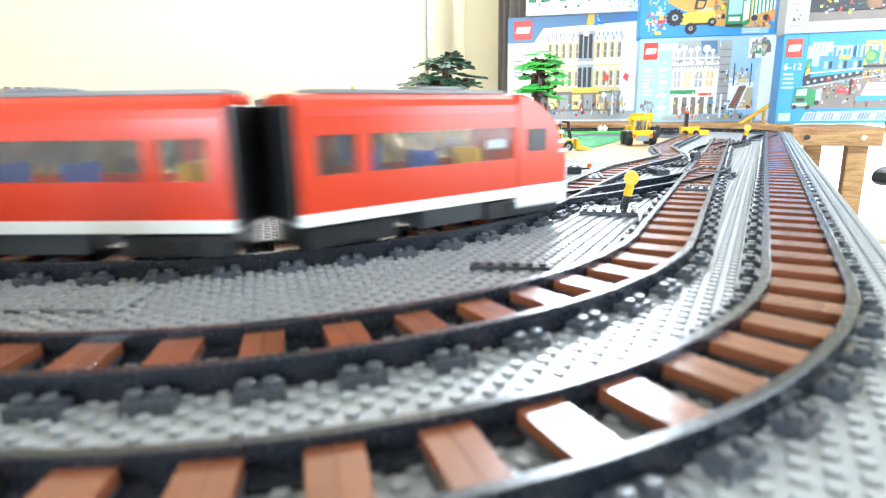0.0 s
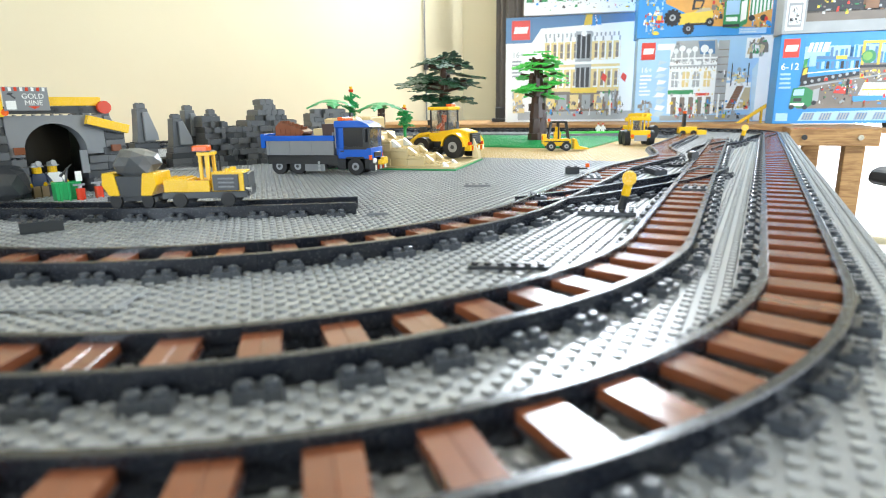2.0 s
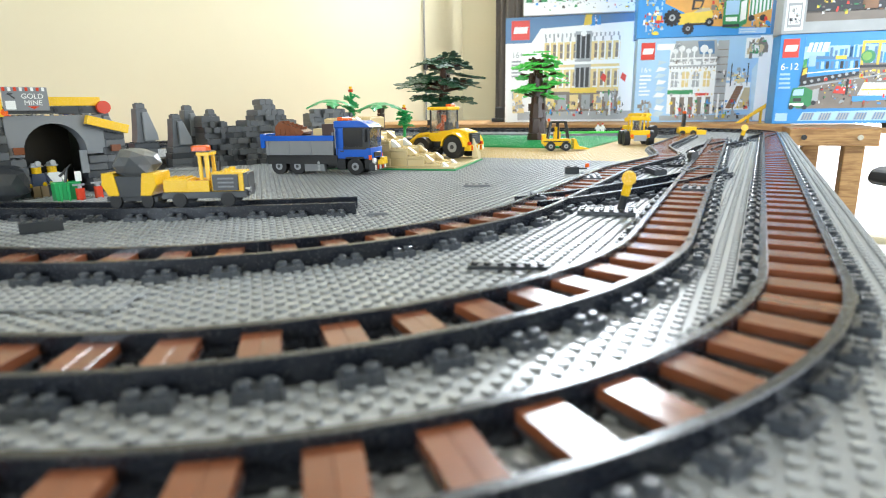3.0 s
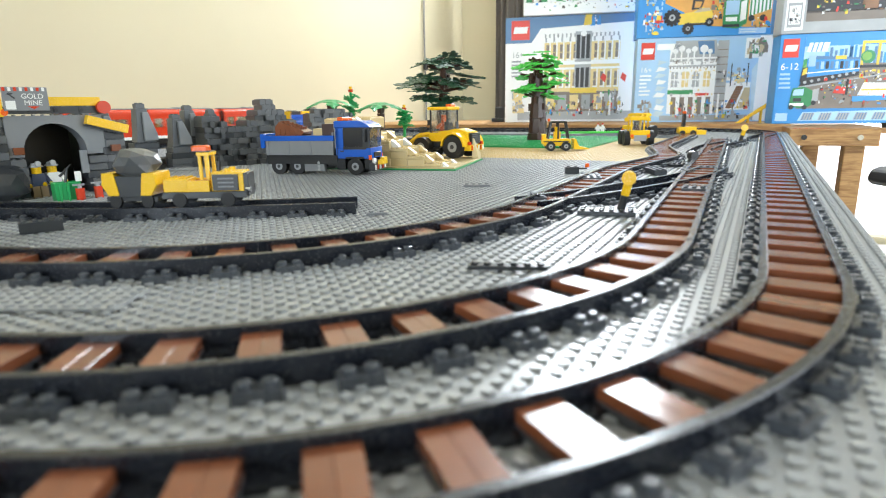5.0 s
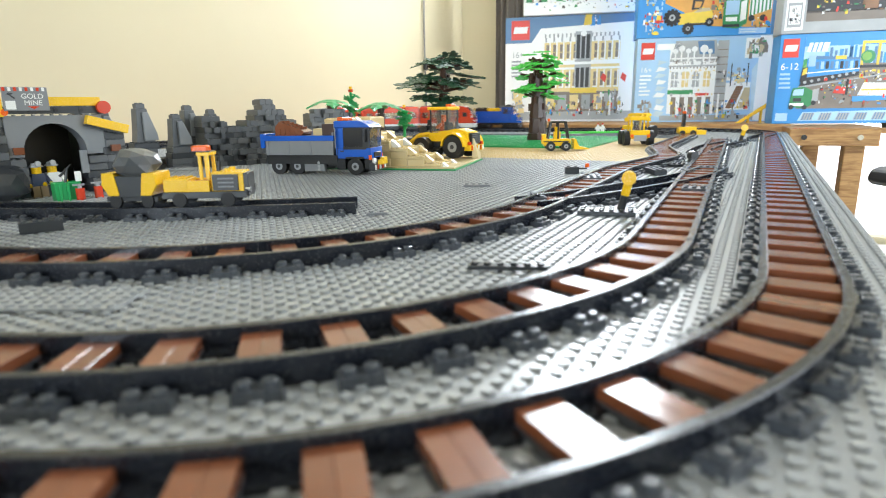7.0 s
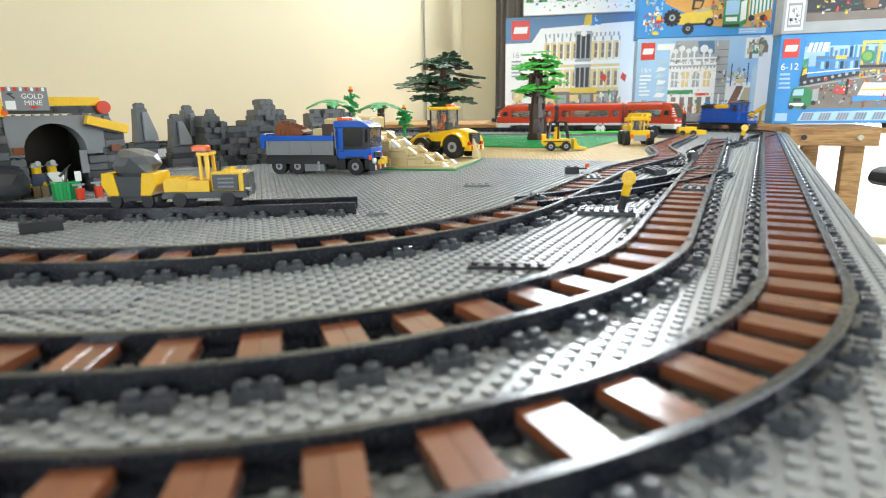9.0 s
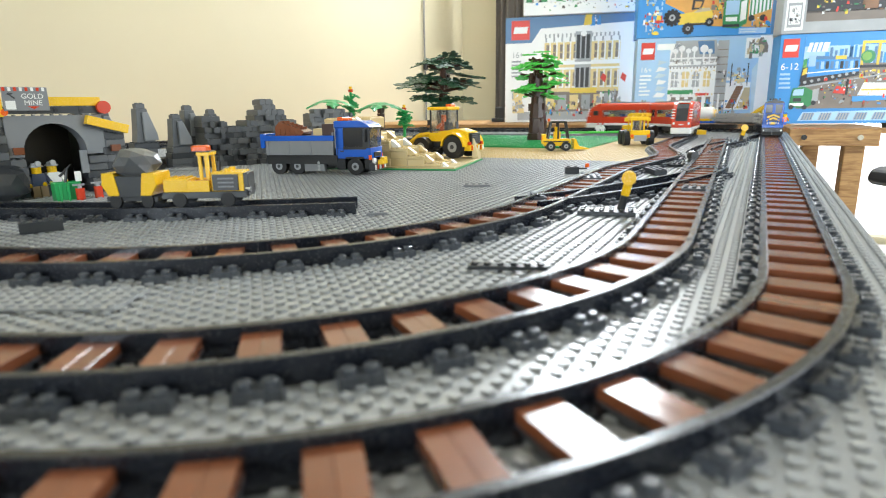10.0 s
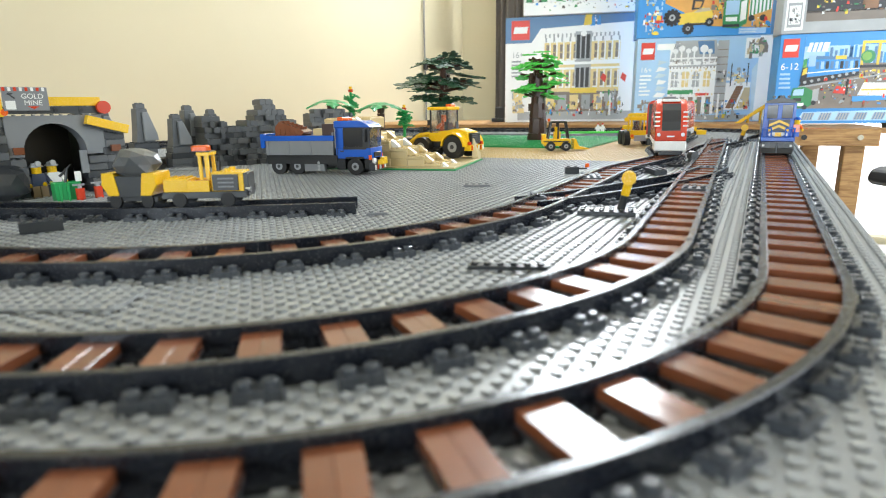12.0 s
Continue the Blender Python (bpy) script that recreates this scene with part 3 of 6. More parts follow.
    prism(bm, [(0.102, 0.002), (0.116, 0.002), (0.1125, 0.0125), (0.1125, 0.0228), (0.102, 0.0228)], -w + 0.0015, w - 0.0015)
    beam = part("buffer_beam", bm, BLACK, t, "black beam with plough", 0.0008)
    boxpart("plough_rib", (0.1130, 0.1165, -0.0015, 0.0015, 0.003, 0.020), DARK, beam)
    for s in (-1, 1):
        tubepart("buffer", (0.1125, s * 0.0145, 0.0165), 0.0046, 0.0055, "x", DARK, beam, "dark round buffer", 12)
        boxpart("beam_lamp", (0.1128, 0.1138, s * 0.0215 - 0.002, s * 0.0215 + 0.002, 0.014, 0.018), WHITE, beam, "small clear lamp", 0)
    # the crewman stands on the walkway's outer step
    bm = bmesh.new()
    box(bm, 0.080, 0.0875, w - 0.003, w + 0.0065, 0.0305, 0.0385)
    spans = [(0, 0), (len(bm.faces), 1)]
    prism(bm, [(0.0800, 0.0385), (0.0880, 0.0385), (0.0872, 0.0520), (0.0808, 0.0520)], w - 0.0035, w + 0.0070)
    bar(bm, (0.084, w + 0.0072, 0.050), (0.092, w + 0.0105, 0.043), 0.0024, 6)
    spans.append((len(bm.faces), 2))
    tube(bm, (0.084, w + 0.002, 0.0520), 0.0048, 0.0085, "z", 12)
    bar(bm, (0.092, w + 0.0105, 0.043), (0.0945, w + 0.0112, 0.0415), 0.0022, 6)
    spans.append((len(bm.faces), 3))
    tube(bm, (0.084, w + 0.002, 0.0600), 0.0060, 0.0045, "z", 12, 0.0035)
    bm.faces.ensure_lookup_table()
    for k, (start, slot) in enumerate(spans):
        for f in range(start, spans[k + 1][0] if k + 1 < len(spans) else len(bm.faces)):
            bm.faces[f].material_index = slot
    me = made(bm, "crew_doll", BLUE)
    for mm in (ORANGE, YELLOW, BLUE):
        me.materials.append(mm)
    part("crew_doll", me, None, t, "toy crewman in orange with blue cap")
    bogie(t, -0.07)
    bogie(t, 0.066)
    return t


def tank_wagon():
    t = thing("tank_wagon", "blue flat wagon carrying two white tanks with yellow ends", "wagon", group="wagons of the blue train")
    boxpart("deck", (-0.11, 0.11, -0.027, 0.027, 0.020, 0.028), BLUE, t, "blue wagon deck")
    for x in (-0.052, 0.052):
        bm = bmesh.new()
        tube(bm, (x - 0.036, 0, 0.056), 0.024, 0.072, "x", 20)
        tube(bm, (x - 0.040, 0, 0.056), 0.018, 0.080, "x", 20)
        tk = part("tank", bm, WHITE, t, "white round tank")
        boxpart("cradle", (x - 0.03, x + 0.03, -0.02, 0.02, 0.028, 0.036), YELLOW, tk, "yellow cradle")
        tubepart("tank_end", (x + (0.0402 if x > 0 else -0.0432), 0, 0.056), 0.016, 0.003, "x", YELLOW, tk, "yellow tank end", 16)
    bogie(t, -0.07)
    bogie(t, 0.07)
    return t


def stake_wagon():
    t = thing("open_wagon", "light grey open wagon with slatted sides", "wagon", group="wagons of the blue train")
    boxpart("deck", (-0.100, 0.100, -0.027, 0.027, 0.020, 0.026), DARK, t, "dark grey wagon deck")
    for s in (-1, 1):
        for z in (0.028, 0.038, 0.048):
            boxpart("slat", (-0.100, 0.100, s * 0.027 - 0.0012, s * 0.027 + 0.0012, z, z + 0.008), GREY, t)
        for x in (-0.098, -0.049, 0, 0.049, 0.094):
            boxpart("stake", (x, x + 0.004, s * 0.029 - 0.001, s * 0.029 + 0.001, 0.024, 0.058), GREY, t)
    for e in (-0.100, 0.098):
        boxpart("end_wall", (e, e + 0.002, -0.026, 0.026, 0.026, 0.056), MIDGREY, t)
    bogie(t, -0.07)
    bogie(t, 0.07)
    return t


tail_car = red_car(-1, "glossy red toy passenger end car with smoked windows")
mid_car = red_car(0, "glossy red toy passenger middle car with smoked windows")
head_car = red_car(1, "glossy red toy passenger end car with sloping nose")
engine, wagon_a, wagon_b, wagon_c = blue_engine(), stake_wagon(), stake_wagon(), tank_wagon()
STEP = (CAR + GAP) * FLEET
RIDERS = [(tail_car, CAR * FLEET / 2, INNER, INNER_S, RED_S_ROWS), (mid_car, CAR * FLEET / 2 + STEP, INNER, INNER_S, RED_S_ROWS), (head_car, CAR * FLEET / 2 + 2 * STEP, INNER, INNER_S, RED_S_ROWS),
          (engine, -0.113, OUTER, OUTER_S, BLUE_S_ROWS), (wagon_a, -0.113 - 0.222, OUTER, OUTER_S, BLUE_S_ROWS), (wagon_b, -0.113 - 0.432, OUTER, OUTER_S, BLUE_S_ROWS), (wagon_c, -0.113 - 0.650, OUTER, OUTER_S, BLUE_S_ROWS)]

# ---- small builders ----
def facing(x, y, rz, z=0.0, size=1.0):
    return pose(x, y, z, 0, 0, rz) @ Matrix.Diagonal((size, size, size, 1))


def brick(parent, dims, material, name="brick", studded=True, bevel=0.0005, label=""):
    """A toy brick with studs on its top."""
    bm = bmesh.new()
    x0, x1, y0, y1, z0, z1 = dims
    box(bm, x0, x1, y0, y1, z0, z1)
    if bevel:
        bmesh.ops.bevel(bm, geom=list(bm.edges), offset=bevel, segments=1, affect="EDGES", clamp_overlap=True)
    if studded:
        nx, ny = max(1, round((x1 - x0) / U)), max(1, round((y1 - y0) / U))
        for i in range(nx):
            for j in range(ny):
                stud(bm, x0 + (i + 0.5) * (x1 - x0) / nx, y0 + (j + 0.5) * (y1 - y0) / ny, z1, 0.0025, 0.0017, 8)
    return part(name, bm, material, parent, label)


def boulder_mesh(name, r, material, seed, squash=0.8):
    rng = random.Random(seed)
    bm = bmesh.new()
    bmesh.ops.create_icosphere(bm, subdivisions=2, radius=r)
    for v in bm.verts:
        v.co *= rng.uniform(0.86, 1.1)
        v.co.z *= squash
    low = min(v.co.z for v in bm.verts)
    for v in bm.verts:
        v.co.z -= low
    return made(bm, name, material)


def figure(name, m, label, torso, legs, hat=None, skin=None):
    """A plain toy figure, one mesh."""
    bm = bmesh.new()
    mats = [legs, torso, skin or YELLOW, hat or torso]
    spans = []

    def mark(i):
        spans.append((len(bm.faces), i))
    mark(0)
    box(bm, -0.008, -0.0005, -0.004, 0.004, 0, 0.014)
    box(bm, 0.0005, 0.008, -0.004, 0.004, 0, 0.014)
    mark(1)
    prism(bm, [(-0.008, 0.014), (0.008, 0.014), (0.0062, 0.028), (-0.0062, 0.028)], -0.004, 0.004)
    bar(bm, (-0.0075, 0, 0.026), (-0.011, -0.005, 0.017), 0.0024)
    bar(bm, (0.0075, 0, 0.026), (0.011, -0.005, 0.017), 0.0024)
    mark(2)
    tube(bm, (0, 0, 0.028), 0.005, 0.009, "z", 12)
    bar(bm, (-0.011, -0.005, 0.017), (-0.0115, -0.008, 0.015), 0.0022)
    bar(bm, (0.011, -0.005, 0.017), (0.0115, -0.008, 0.015), 0.0022)
    mark(3)
    if hat:
        tube(bm, (0, 0, 0.036), 0.0062, 0.004, "z", 12, 0.004)
        tube(bm, (0, -0.0005, 0.0355), 0.0072, 0.0012, "z", 12)
        tube(bm, (0, -0.0085, 0.0395), 0.0030, 0.0035, "y", 10)
    bm.faces.ensure_lookup_table()
    for k, (start, i) in enumerate(spans):
        end = spans[k + 1][0] if k + 1 < len(spans) else len(bm.faces)
        for f in range(start, end):
            bm.faces[f].material_index = i
    me = made(bm, name, mats[0])
    for mm in mats[1:]:
        me.materials.append(mm)
    ob = new(name, me)
    ob.matrix_basis = m
    return tagged(ob, label, "toy figure")


def leaf_plate(bm, c, r, tilt, spin, rng):
    """A flat lobed spray of leaves."""
    n = 7
    mt = Matrix.Translation(c) @ Euler((tilt[0], tilt[1], spin)).to_matrix().to_4x4()
    th = 0.0016
    for i in range(n):
        a = 2 * math.pi * i / n + rng.uniform(-0.2, 0.2)
        ln, wd = r * rng.uniform(0.7, 1.1), r * 0.17
        d, e = Vector((math.cos(a), math.sin(a), 0)), Vector((-math.sin(a), math.cos(a), 0))
        outline = [d * 0, d * ln * 0.35 + e * wd * 0.5, d * ln * 0.5 + e * wd * 1.9, d * ln * 0.62 + e * wd * 0.8, d * ln * 0.85 + e * wd * 1.1, d * ln,
                   d * ln * 0.85 - e * wd * 1.1, d * ln * 0.62 - e * wd * 0.8, d * ln * 0.5 - e * wd * 1.9, d * ln * 0.35 - e * wd * 0.5]
        lo = [bm.verts.new(mt @ p) for p in outline]
        hi = [bm.verts.new(mt @ (p + Vector((0, 0, th)))) for p in outline]
        k = len(outline)
        for j in range(k):
            bm.faces.new((lo[j], lo[(j + 1) % k], hi[(j + 1) % k], hi[j]))
        bm.faces.new(lo[::-1])
        bm.faces.new(hi)
        for fr in (0.3, 0.55, 0.85):
            p = mt @ (d * ln * fr + Vector((0, 0, th)))
            tube(bm, p, 0.002, 0.0016, "z", 6)


def toy_tree(x, y, size, levels, trunk_r, height, leafm, label, seed, turn=0, bits=None):
    """levels: (height, reach, how many sprays)."""
    rng = random.Random(seed)
    t = thing("tree", label, "tree", facing(x, y, turn, 0, size))
    bm = bmesh.new()
    zs = [0, 0.12, 0.3, 0.55, 0.8, 1.0]
    for z0, z1 in zip(zs, zs[1:]):
        r0, r1 = trunk_r * (1.35 - 0.85 * z0), trunk_r * (1.35 - 0.85 * z1)
        bar(bm, (0, 0, z0 * height), (rng.uniform(-1, 1) * 0.003, rng.uniform(-1, 1) * 0.003, z1 * height), r0, 9, r1)
    for i in range(24):
        a, z = rng.uniform(0, 6.28), rng.uniform(0.03, 0.8) * height
        box(bm, math.cos(a) * trunk_r - 0.004, math.cos(a) * trunk_r + 0.004, math.sin(a) * trunk_r - 0.004, math.sin(a) * trunk_r + 0.004, z, z + rng.uniform(0.008, 0.02))
    part("trunk", bm, BROWN, t, "dark brown knobbly trunk")
    for z, reach, n in levels:
        for i in range(4):
            bm = bmesh.new()
            a = 6.28 * i / 4 + rng.uniform(-0.4, 0.4)
            bar(bm, (0, 0, z - 0.012), (math.cos(a) * reach * 0.6, math.sin(a) * reach * 0.6, z - 0.002), 0.0045, 6, 0.003)
            part("limb", bm, BROWN, t, "dark brown limb")
    bm = bmesh.new()
    for z, reach, n in levels:
        for i in range(n):
            a = 6.28 * i / n + rng.uniform(-0.3, 0.3)
            d = reach * rng.uniform(0.4, 0.72)
            leaf_plate(bm, (math.cos(a) * d, math.sin(a) * d, z + rng.uniform(-0.012, 0.010)), reach * rng.uniform(0.40, 0.56),
                       (rng.uniform(-0.2, 0.2) - 0.22 * math.sin(a), rng.uniform(-0.2, 0.2) + 0.22 * math.cos(a)), rng.uniform(0, 0.6), rng)
    part("crown", bm, leafm, t, "lobed plastic leaf sprays")
    if bits:
        bm = bmesh.new()
        for i in range(7):
            a = rng.uniform(0, 6.28)
            z, reach, n = rng.choice(levels)
            leaf_plate(bm, (math.cos(a) * reach * 0.5, math.sin(a) * reach * 0.5, z - 0.006), reach * 0.3, (0.2, 0.1), a, rng)
        part("brown_leaves", bm, bits, t, "a few brown leaf sprays")
    return t


toy_tree(-0.8898, 1.6750, 1.142, [(0.222, 0.070, 4), (0.205, 0.088, 6), (0.163, 0.118, 7), (0.146, 0.100, 4), (0.118, 0.098, 6)], 0.014, 0.215, DARKGREEN, "tall dark green plastic toy tree with brown patches", 4, bits=BROWN)
toy_tree(-0.5895, 1.7052, 1.187, [(0.203, 0.048, 5), (0.186, 0.066, 6), (0.168, 0.074, 6), (0.136, 0.074, 6), (0.120, 0.066, 5)], 0.0185, 0.20, BRIGHTGREEN, "bright green plastic toy tree with thick brown trunk", 7)


def palm(x, y, size, h, reach, label, seed):
    rng = random.Random(seed)
    t = thing("palm", label, "palm tree", facing(x, y, rng.uniform(0, 60), 0, size))
    bm = bmesh.new()
    n = 6
    for i in range(n):
        tube(bm, (rng.uniform(-0.001, 0.001), 0, h * i / n), 0.010, h / n * 0.97, "z", 10, 0.0115)
    part("trunk", bm, BROWN, t, "dark brown ringed trunk")
    for i in range(6):
        a = 6.28 * i / 6 + rng.uniform(-0.2, 0.2)
        bm = bmesh.new()
        pts = [(0.0, 0.008, 0.010), (0.15, 0.024, 0.012), (0.26, 0.012, 0.011), (0.42, 0.028, 0.007), (0.54, 0.012, 0.005), (0.72, 0.020, -0.001), (0.82, 0.008, -0.004), (1.0, 0.003, -0.010)]
        rows = []
        for f, w, z in pts:
            rows.append([bm.verts.new((f * reach, s * w, z + dz)) for s, dz in ((-1, 0), (0, 0.003), (1, 0), (0, -0.002))])
        for r0, r1 in zip(rows, rows[1:]):
            for j in range(4):
                bm.faces.new((r0[j], r0[(j + 1) % 4], r1[(j + 1) % 4], r1[j]))
        bm.faces.new(rows[0])
        bm.faces.new(rows[-1][::-1])
        part("leaf", bm, GREEN, t, m=Matrix.Translation((0, 0, h)) @ Matrix.Rotation(a, 4, "Z"))
    return t


palm(-1.1454, 1.4368, 1.053, 0.112, 0.075, "low toy palm with wide green leaves", 1)
palm(-1.0792, 1.6042, 1.101, 0.098, 0.075, "low toy palm with wide green leaves", 2)


def flower_plant(x, y, size, h, label, seed):
    rng = random.Random(seed)
    t = thing("flowering_plant", label, "plant", facing(x, y, 20, 0, size))
    bm = bmesh.new()
    bar(bm, (0, 0, 0), (0, 0, h), 0.005, 8, 0.004)
    for i in range(9):
        a, z = i * 2.4, h * (0.45 + 0.06 * i)
        c = (math.cos(a) * 0.012, math.sin(a) * 0.012, z)
        bar(bm, (0, 0, z - 0.008), c, 0.007, 6, 0.003)
        leaf_plate(bm, c, 0.02, (rng.uniform(-0.5, 0.5), rng.uniform(-0.5, 0.5)), a, rng)
    part("stem", bm, GREEN, t, "bright green leafy stem")
    bm = bmesh.new()
    tube(bm, (0, 0, h), 0.006, 0.008, "z", 8, 0.008)
    part("flower", bm, RED, t, "red flower")
    bm = bmesh.new()
    tube(bm, (0, 0, h + 0.008), 0.004, 0.008, "z", 8, 0.005)
    part("flower_tip", bm, YELLOW, t, "yellow flower tip")


flower_plant(-1.1598, 1.5578, 1.080, 0.145, "tall green toy plant with red flower", 3)
flower_plant(-1.1654, 1.8854, 1.158, 0.085, "green toy plant with red flower", 5)


# ---- rocks ----
def rock_pile(x, y, rz, size, name, label, outline, depth, lean, seed, course=0.0112, wide=0.019):
    """Courses of grey toy bricks under the outline: pairs of (distance along, height)."""
    rng = random.Random(seed)
    t = thing(name, label, "rock", facing(x, y, rz, 0, size), "grey brick rocks")
    xs, hs = [p[0] for p in outline], [p[1] for p in outline]
    top = max(hs)
    c = 0
    while c * course < top - 0.004:
        z = c * course
        at = xs[0] - rng.uniform(0, wide * 0.6)
        while at < xs[-1]:
            w = wide * rng.choice((0.6, 0.9, 1.2, 1.5))
            hh = min(float(np.interp(u, xs, hs)) for u in (at + 0.003, at + w / 2, at + w - 0.003))
            if hh >= z + course * 0.5:
                y0 = lean * z + rng.choice((0, 0, 0.009, -0.009))
                y1 = max(y0 + 0.018, depth)
                brick(t, (max(at, xs[0]) + 0.0003, min(at + w, xs[-1] + 0.006) - 0.0003, y0, y1, z, z + course - 0.0002), DARK if rng.random() < 0.12 else ROCK,
                      "brick", True, 0.0003)
            at += w
        c += 1
    return t


ROCK = plain("stone_grey_plastic", (0.092, 0.097, 0.103), 0.36, grain=0.1)


def rock_spire(x, y, rz, size, label, h, w, seed):
    """A slim pinnacle with sloping faces over a block foot."""
    rng = random.Random(seed)
    t = thing("rock_spire", label, "rock", facing(x, y, rz, 0, size), "grey brick rocks")
    z = 0
    foot = h * 0.42
    while z < foot:
        ww = w * rng.uniform(0.95, 1.35)
        brick(t, (-ww / 2 + rng.uniform(-0.004, 0.004), ww / 2, -0.018, 0.02, z, z + 0.0112), ROCK if rng.random() < 0.6 else DARK, "brick", True, 0.0006)
        z += 0.0114
    bm = bmesh.new()
    prism(bm, [(-w * 0.5, z), (w * 0.5, z), (w * 0.46, z + h * 0.08), (w * 0.22, h * 0.93), (-w * 0.32, h * 0.93), (-w * 0.42, z + h * 0.12)], -0.016, 0.014)
    part("slope", bm, ROCK, t, "sloping grey rock panel", 0.001)
    bm = bmesh.new()
    prism(bm, [(-w * 0.1, z + 0.004), (w * 0.62, z + 0.004), (w * 0.58, z + 0.018), (w * 0.2, h * 0.88), (-w * 0.08, h * 0.88)], -0.022, -0.012)
    part("slope", bm, MIDGREY, t, "lighter sloping rock face", 0.001)
    brick(t, (-w * 0.26, w * 0.2, -0.009, 0.009, h * 0.93, h), ROCK, "brick", True, 0.0006)
    return t


rock_pile(-0.8787, 0.8208, 65.7, 0.931, "rock_ridge", "stepped ridge of grey toy bricks",
          [(-0.060, 0.096), (-0.040, 0.106), (-0.012, 0.100), (0.002, 0.084), (0.034, 0.080), (0.044, 0.098), (0.060, 0.104), (0.066, 0.118), (0.074, 0.130), (0.104, 0.131), (0.112, 0.112), (0.135, 0.104), (0.152, 0.066)], 0.115, 0.55, 11, wide=0.0145)
rock_pile(-0.9418, 0.7422, 69.5, 0.913, "rock_heap", "low pile of dark grey toy bricks", [(-0.05, 0.02), (0.0, 0.03), (0.05, 0.026)], 0.05, 0.3, 13)
rock_pile(-1.1046, 1.3600, 66.3, 1.040, "rock_block", "flat-topped block of grey toy bricks", [(-0.045, 0.095), (0.07, 0.097), (0.08, 0.085)], 0.05, 0.1, 17)
rock_spire(-0.8759, 0.5532, 73.0, 0.876, "slim grey toy rock pinnacle", 0.128, 0.036, 1)
rock_spire(-0.8505, 0.5073, 73.2, 0.868, "slim grey toy rock pinnacle beside the mine", 0.140, 0.032, 2)
rock_spire(-0.9675, 0.6827, 73.3, 0.895, "tall slim grey toy rock pinnacle", 0.132, 0.036, 3)
rock_spire(-0.9344, 0.7271, 71.1, 0.910, "grey toy rock pinnacle", 0.108, 0.034, 4)
rock_spire(-1.0013, 0.8086, 71.7, 0.921, "grey toy rock pinnacle with pale slope", 0.124, 0.036, 5)
rock_spire(-0.9872, 0.8522, 69.9, 0.933, "slim grey toy rock pinnacle", 0.114, 0.030, 6)

# ---- mine ----
def mine_building():
    t = thing("mine_entrance", "grey brick toy mine entrance with arch and yellow beams", "mine", facing(-0.7816, 0.4348, 75.3, 0, 0.860))
    rng = random.Random(5)
    # arch ring cut through a block
    bm = bmesh.new()
    n = 14
    r = 0.040
    cx, cz = -0.006, 0.066
    inner = [(cx + r * math.cos(math.pi * i / n), cz + r * math.sin(math.pi * i / n)) for i in range(n + 1)]
    prism(bm, [(0.060, 0.060), (0.060, 0.117), (-0.064, 0.117), (-0.064, 0.060), (cx - r, 0.060)] + inner[::-1] + [(cx + r, 0.060)], -0.004, 0.030)
    part("arch", bm, MIDGREY, t, "light grey round arch")
    for i in range(9):
        bmx = bmesh.new()
        stud(bmx, -0.05 + i * 0.0115, 0.0, 0.117, 0.0026, 0.0018)
        part("stud", bmx, MIDGREY, t)
    for x0, x1, hi in ((-0.105, -0.064, 0.125), (-0.064, -0.046, 0.060), (0.034, 0.060, 0.060), (0.060, 0.088, 0.095), (0.088, 0.110, 0.058)):
        z = 0.0
        while z < hi - 0.004:
            o = rng.choice((0, 0.005, -0.006, 0))
            brick(t, (x0 + rng.choice((0, 0, -0.004)), x1, -0.006 + o, 0.034, z, z + 0.0112), DARK if rng.random() < 0.4 else ROCK, "brick", rng.random() < 0.6, 0.0006)
            z += 0.0114
    # black panels close the arch; their colour stands in for the shade inside
    boxpart("back_wall", (-0.09, 0.09, 0.10, 0.106, 0, 0.115), BLACK, t, "black back panel standing in for the tunnel's shade")
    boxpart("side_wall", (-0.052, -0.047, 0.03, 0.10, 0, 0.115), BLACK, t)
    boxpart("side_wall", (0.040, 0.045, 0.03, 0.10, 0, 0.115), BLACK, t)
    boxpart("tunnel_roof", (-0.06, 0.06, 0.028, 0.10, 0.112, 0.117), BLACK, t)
    boxpart("lintel_beam", (-0.066, 0.062, -0.008, 0.014, 0.1195, 0.130), DARK, t, "dark grey beam with pin holes")
    for x in (-0.034, 0.0, 0.032):
        tubepart("pin_hole", (x, -0.0095, 0.1245), 0.003, 0.002, "y", BLACK, t, n=10)
    boxpart("yellow_post", (-0.076, -0.063, -0.010, 0.004, 0.116, 0.154), YELLOW, t, "yellow upright")
    tubepart("red_pin", (-0.072, -0.0125, 0.146), 0.005, 0.003, "y", RED, t, n=12)
    tubepart("orange_pin", (-0.062, -0.0105, 0.122), 0.0045, 0.003, "y", ORANGE, t, n=12)
    boxpart("yellow_beam", (-0.018, 0.060, -0.009, 0.009, 0.1305, 0.143), YELLOW, t, "long yellow beam")
    tubepart("red_drum", (0.062, -0.016, 0.128), 0.0095, 0.03, "y", RED, t, "red round drum", 14)
    ch = boxpart("yellow_chute", (0.0, 0.058, -0.010, 0.008, -0.006, 0.007), YELLOW, t, "yellow slanting chute", 0.0005, pose(0.036, -0.008, 0.110, 0, 16, 0))
    boxpart("chute_floor", (0.0, 0.05, -0.006, 0.006, -0.009, -0.006), DARK, ch)
    sg = boxpart("sign_board", (-0.062, -0.008, -0.013, -0.0102, 0.124, 0.156), MIDGREY, t, "grey sign with red and white stripes")
    for i in range(8):
        boxpart("sign_stripe", (-0.061 + i * 0.0066, -0.0577 + i * 0.0066, -0.0138, -0.013, 0.1505, 0.1555), RED if i % 2 == 0 else WHITE, sg, "", 0)
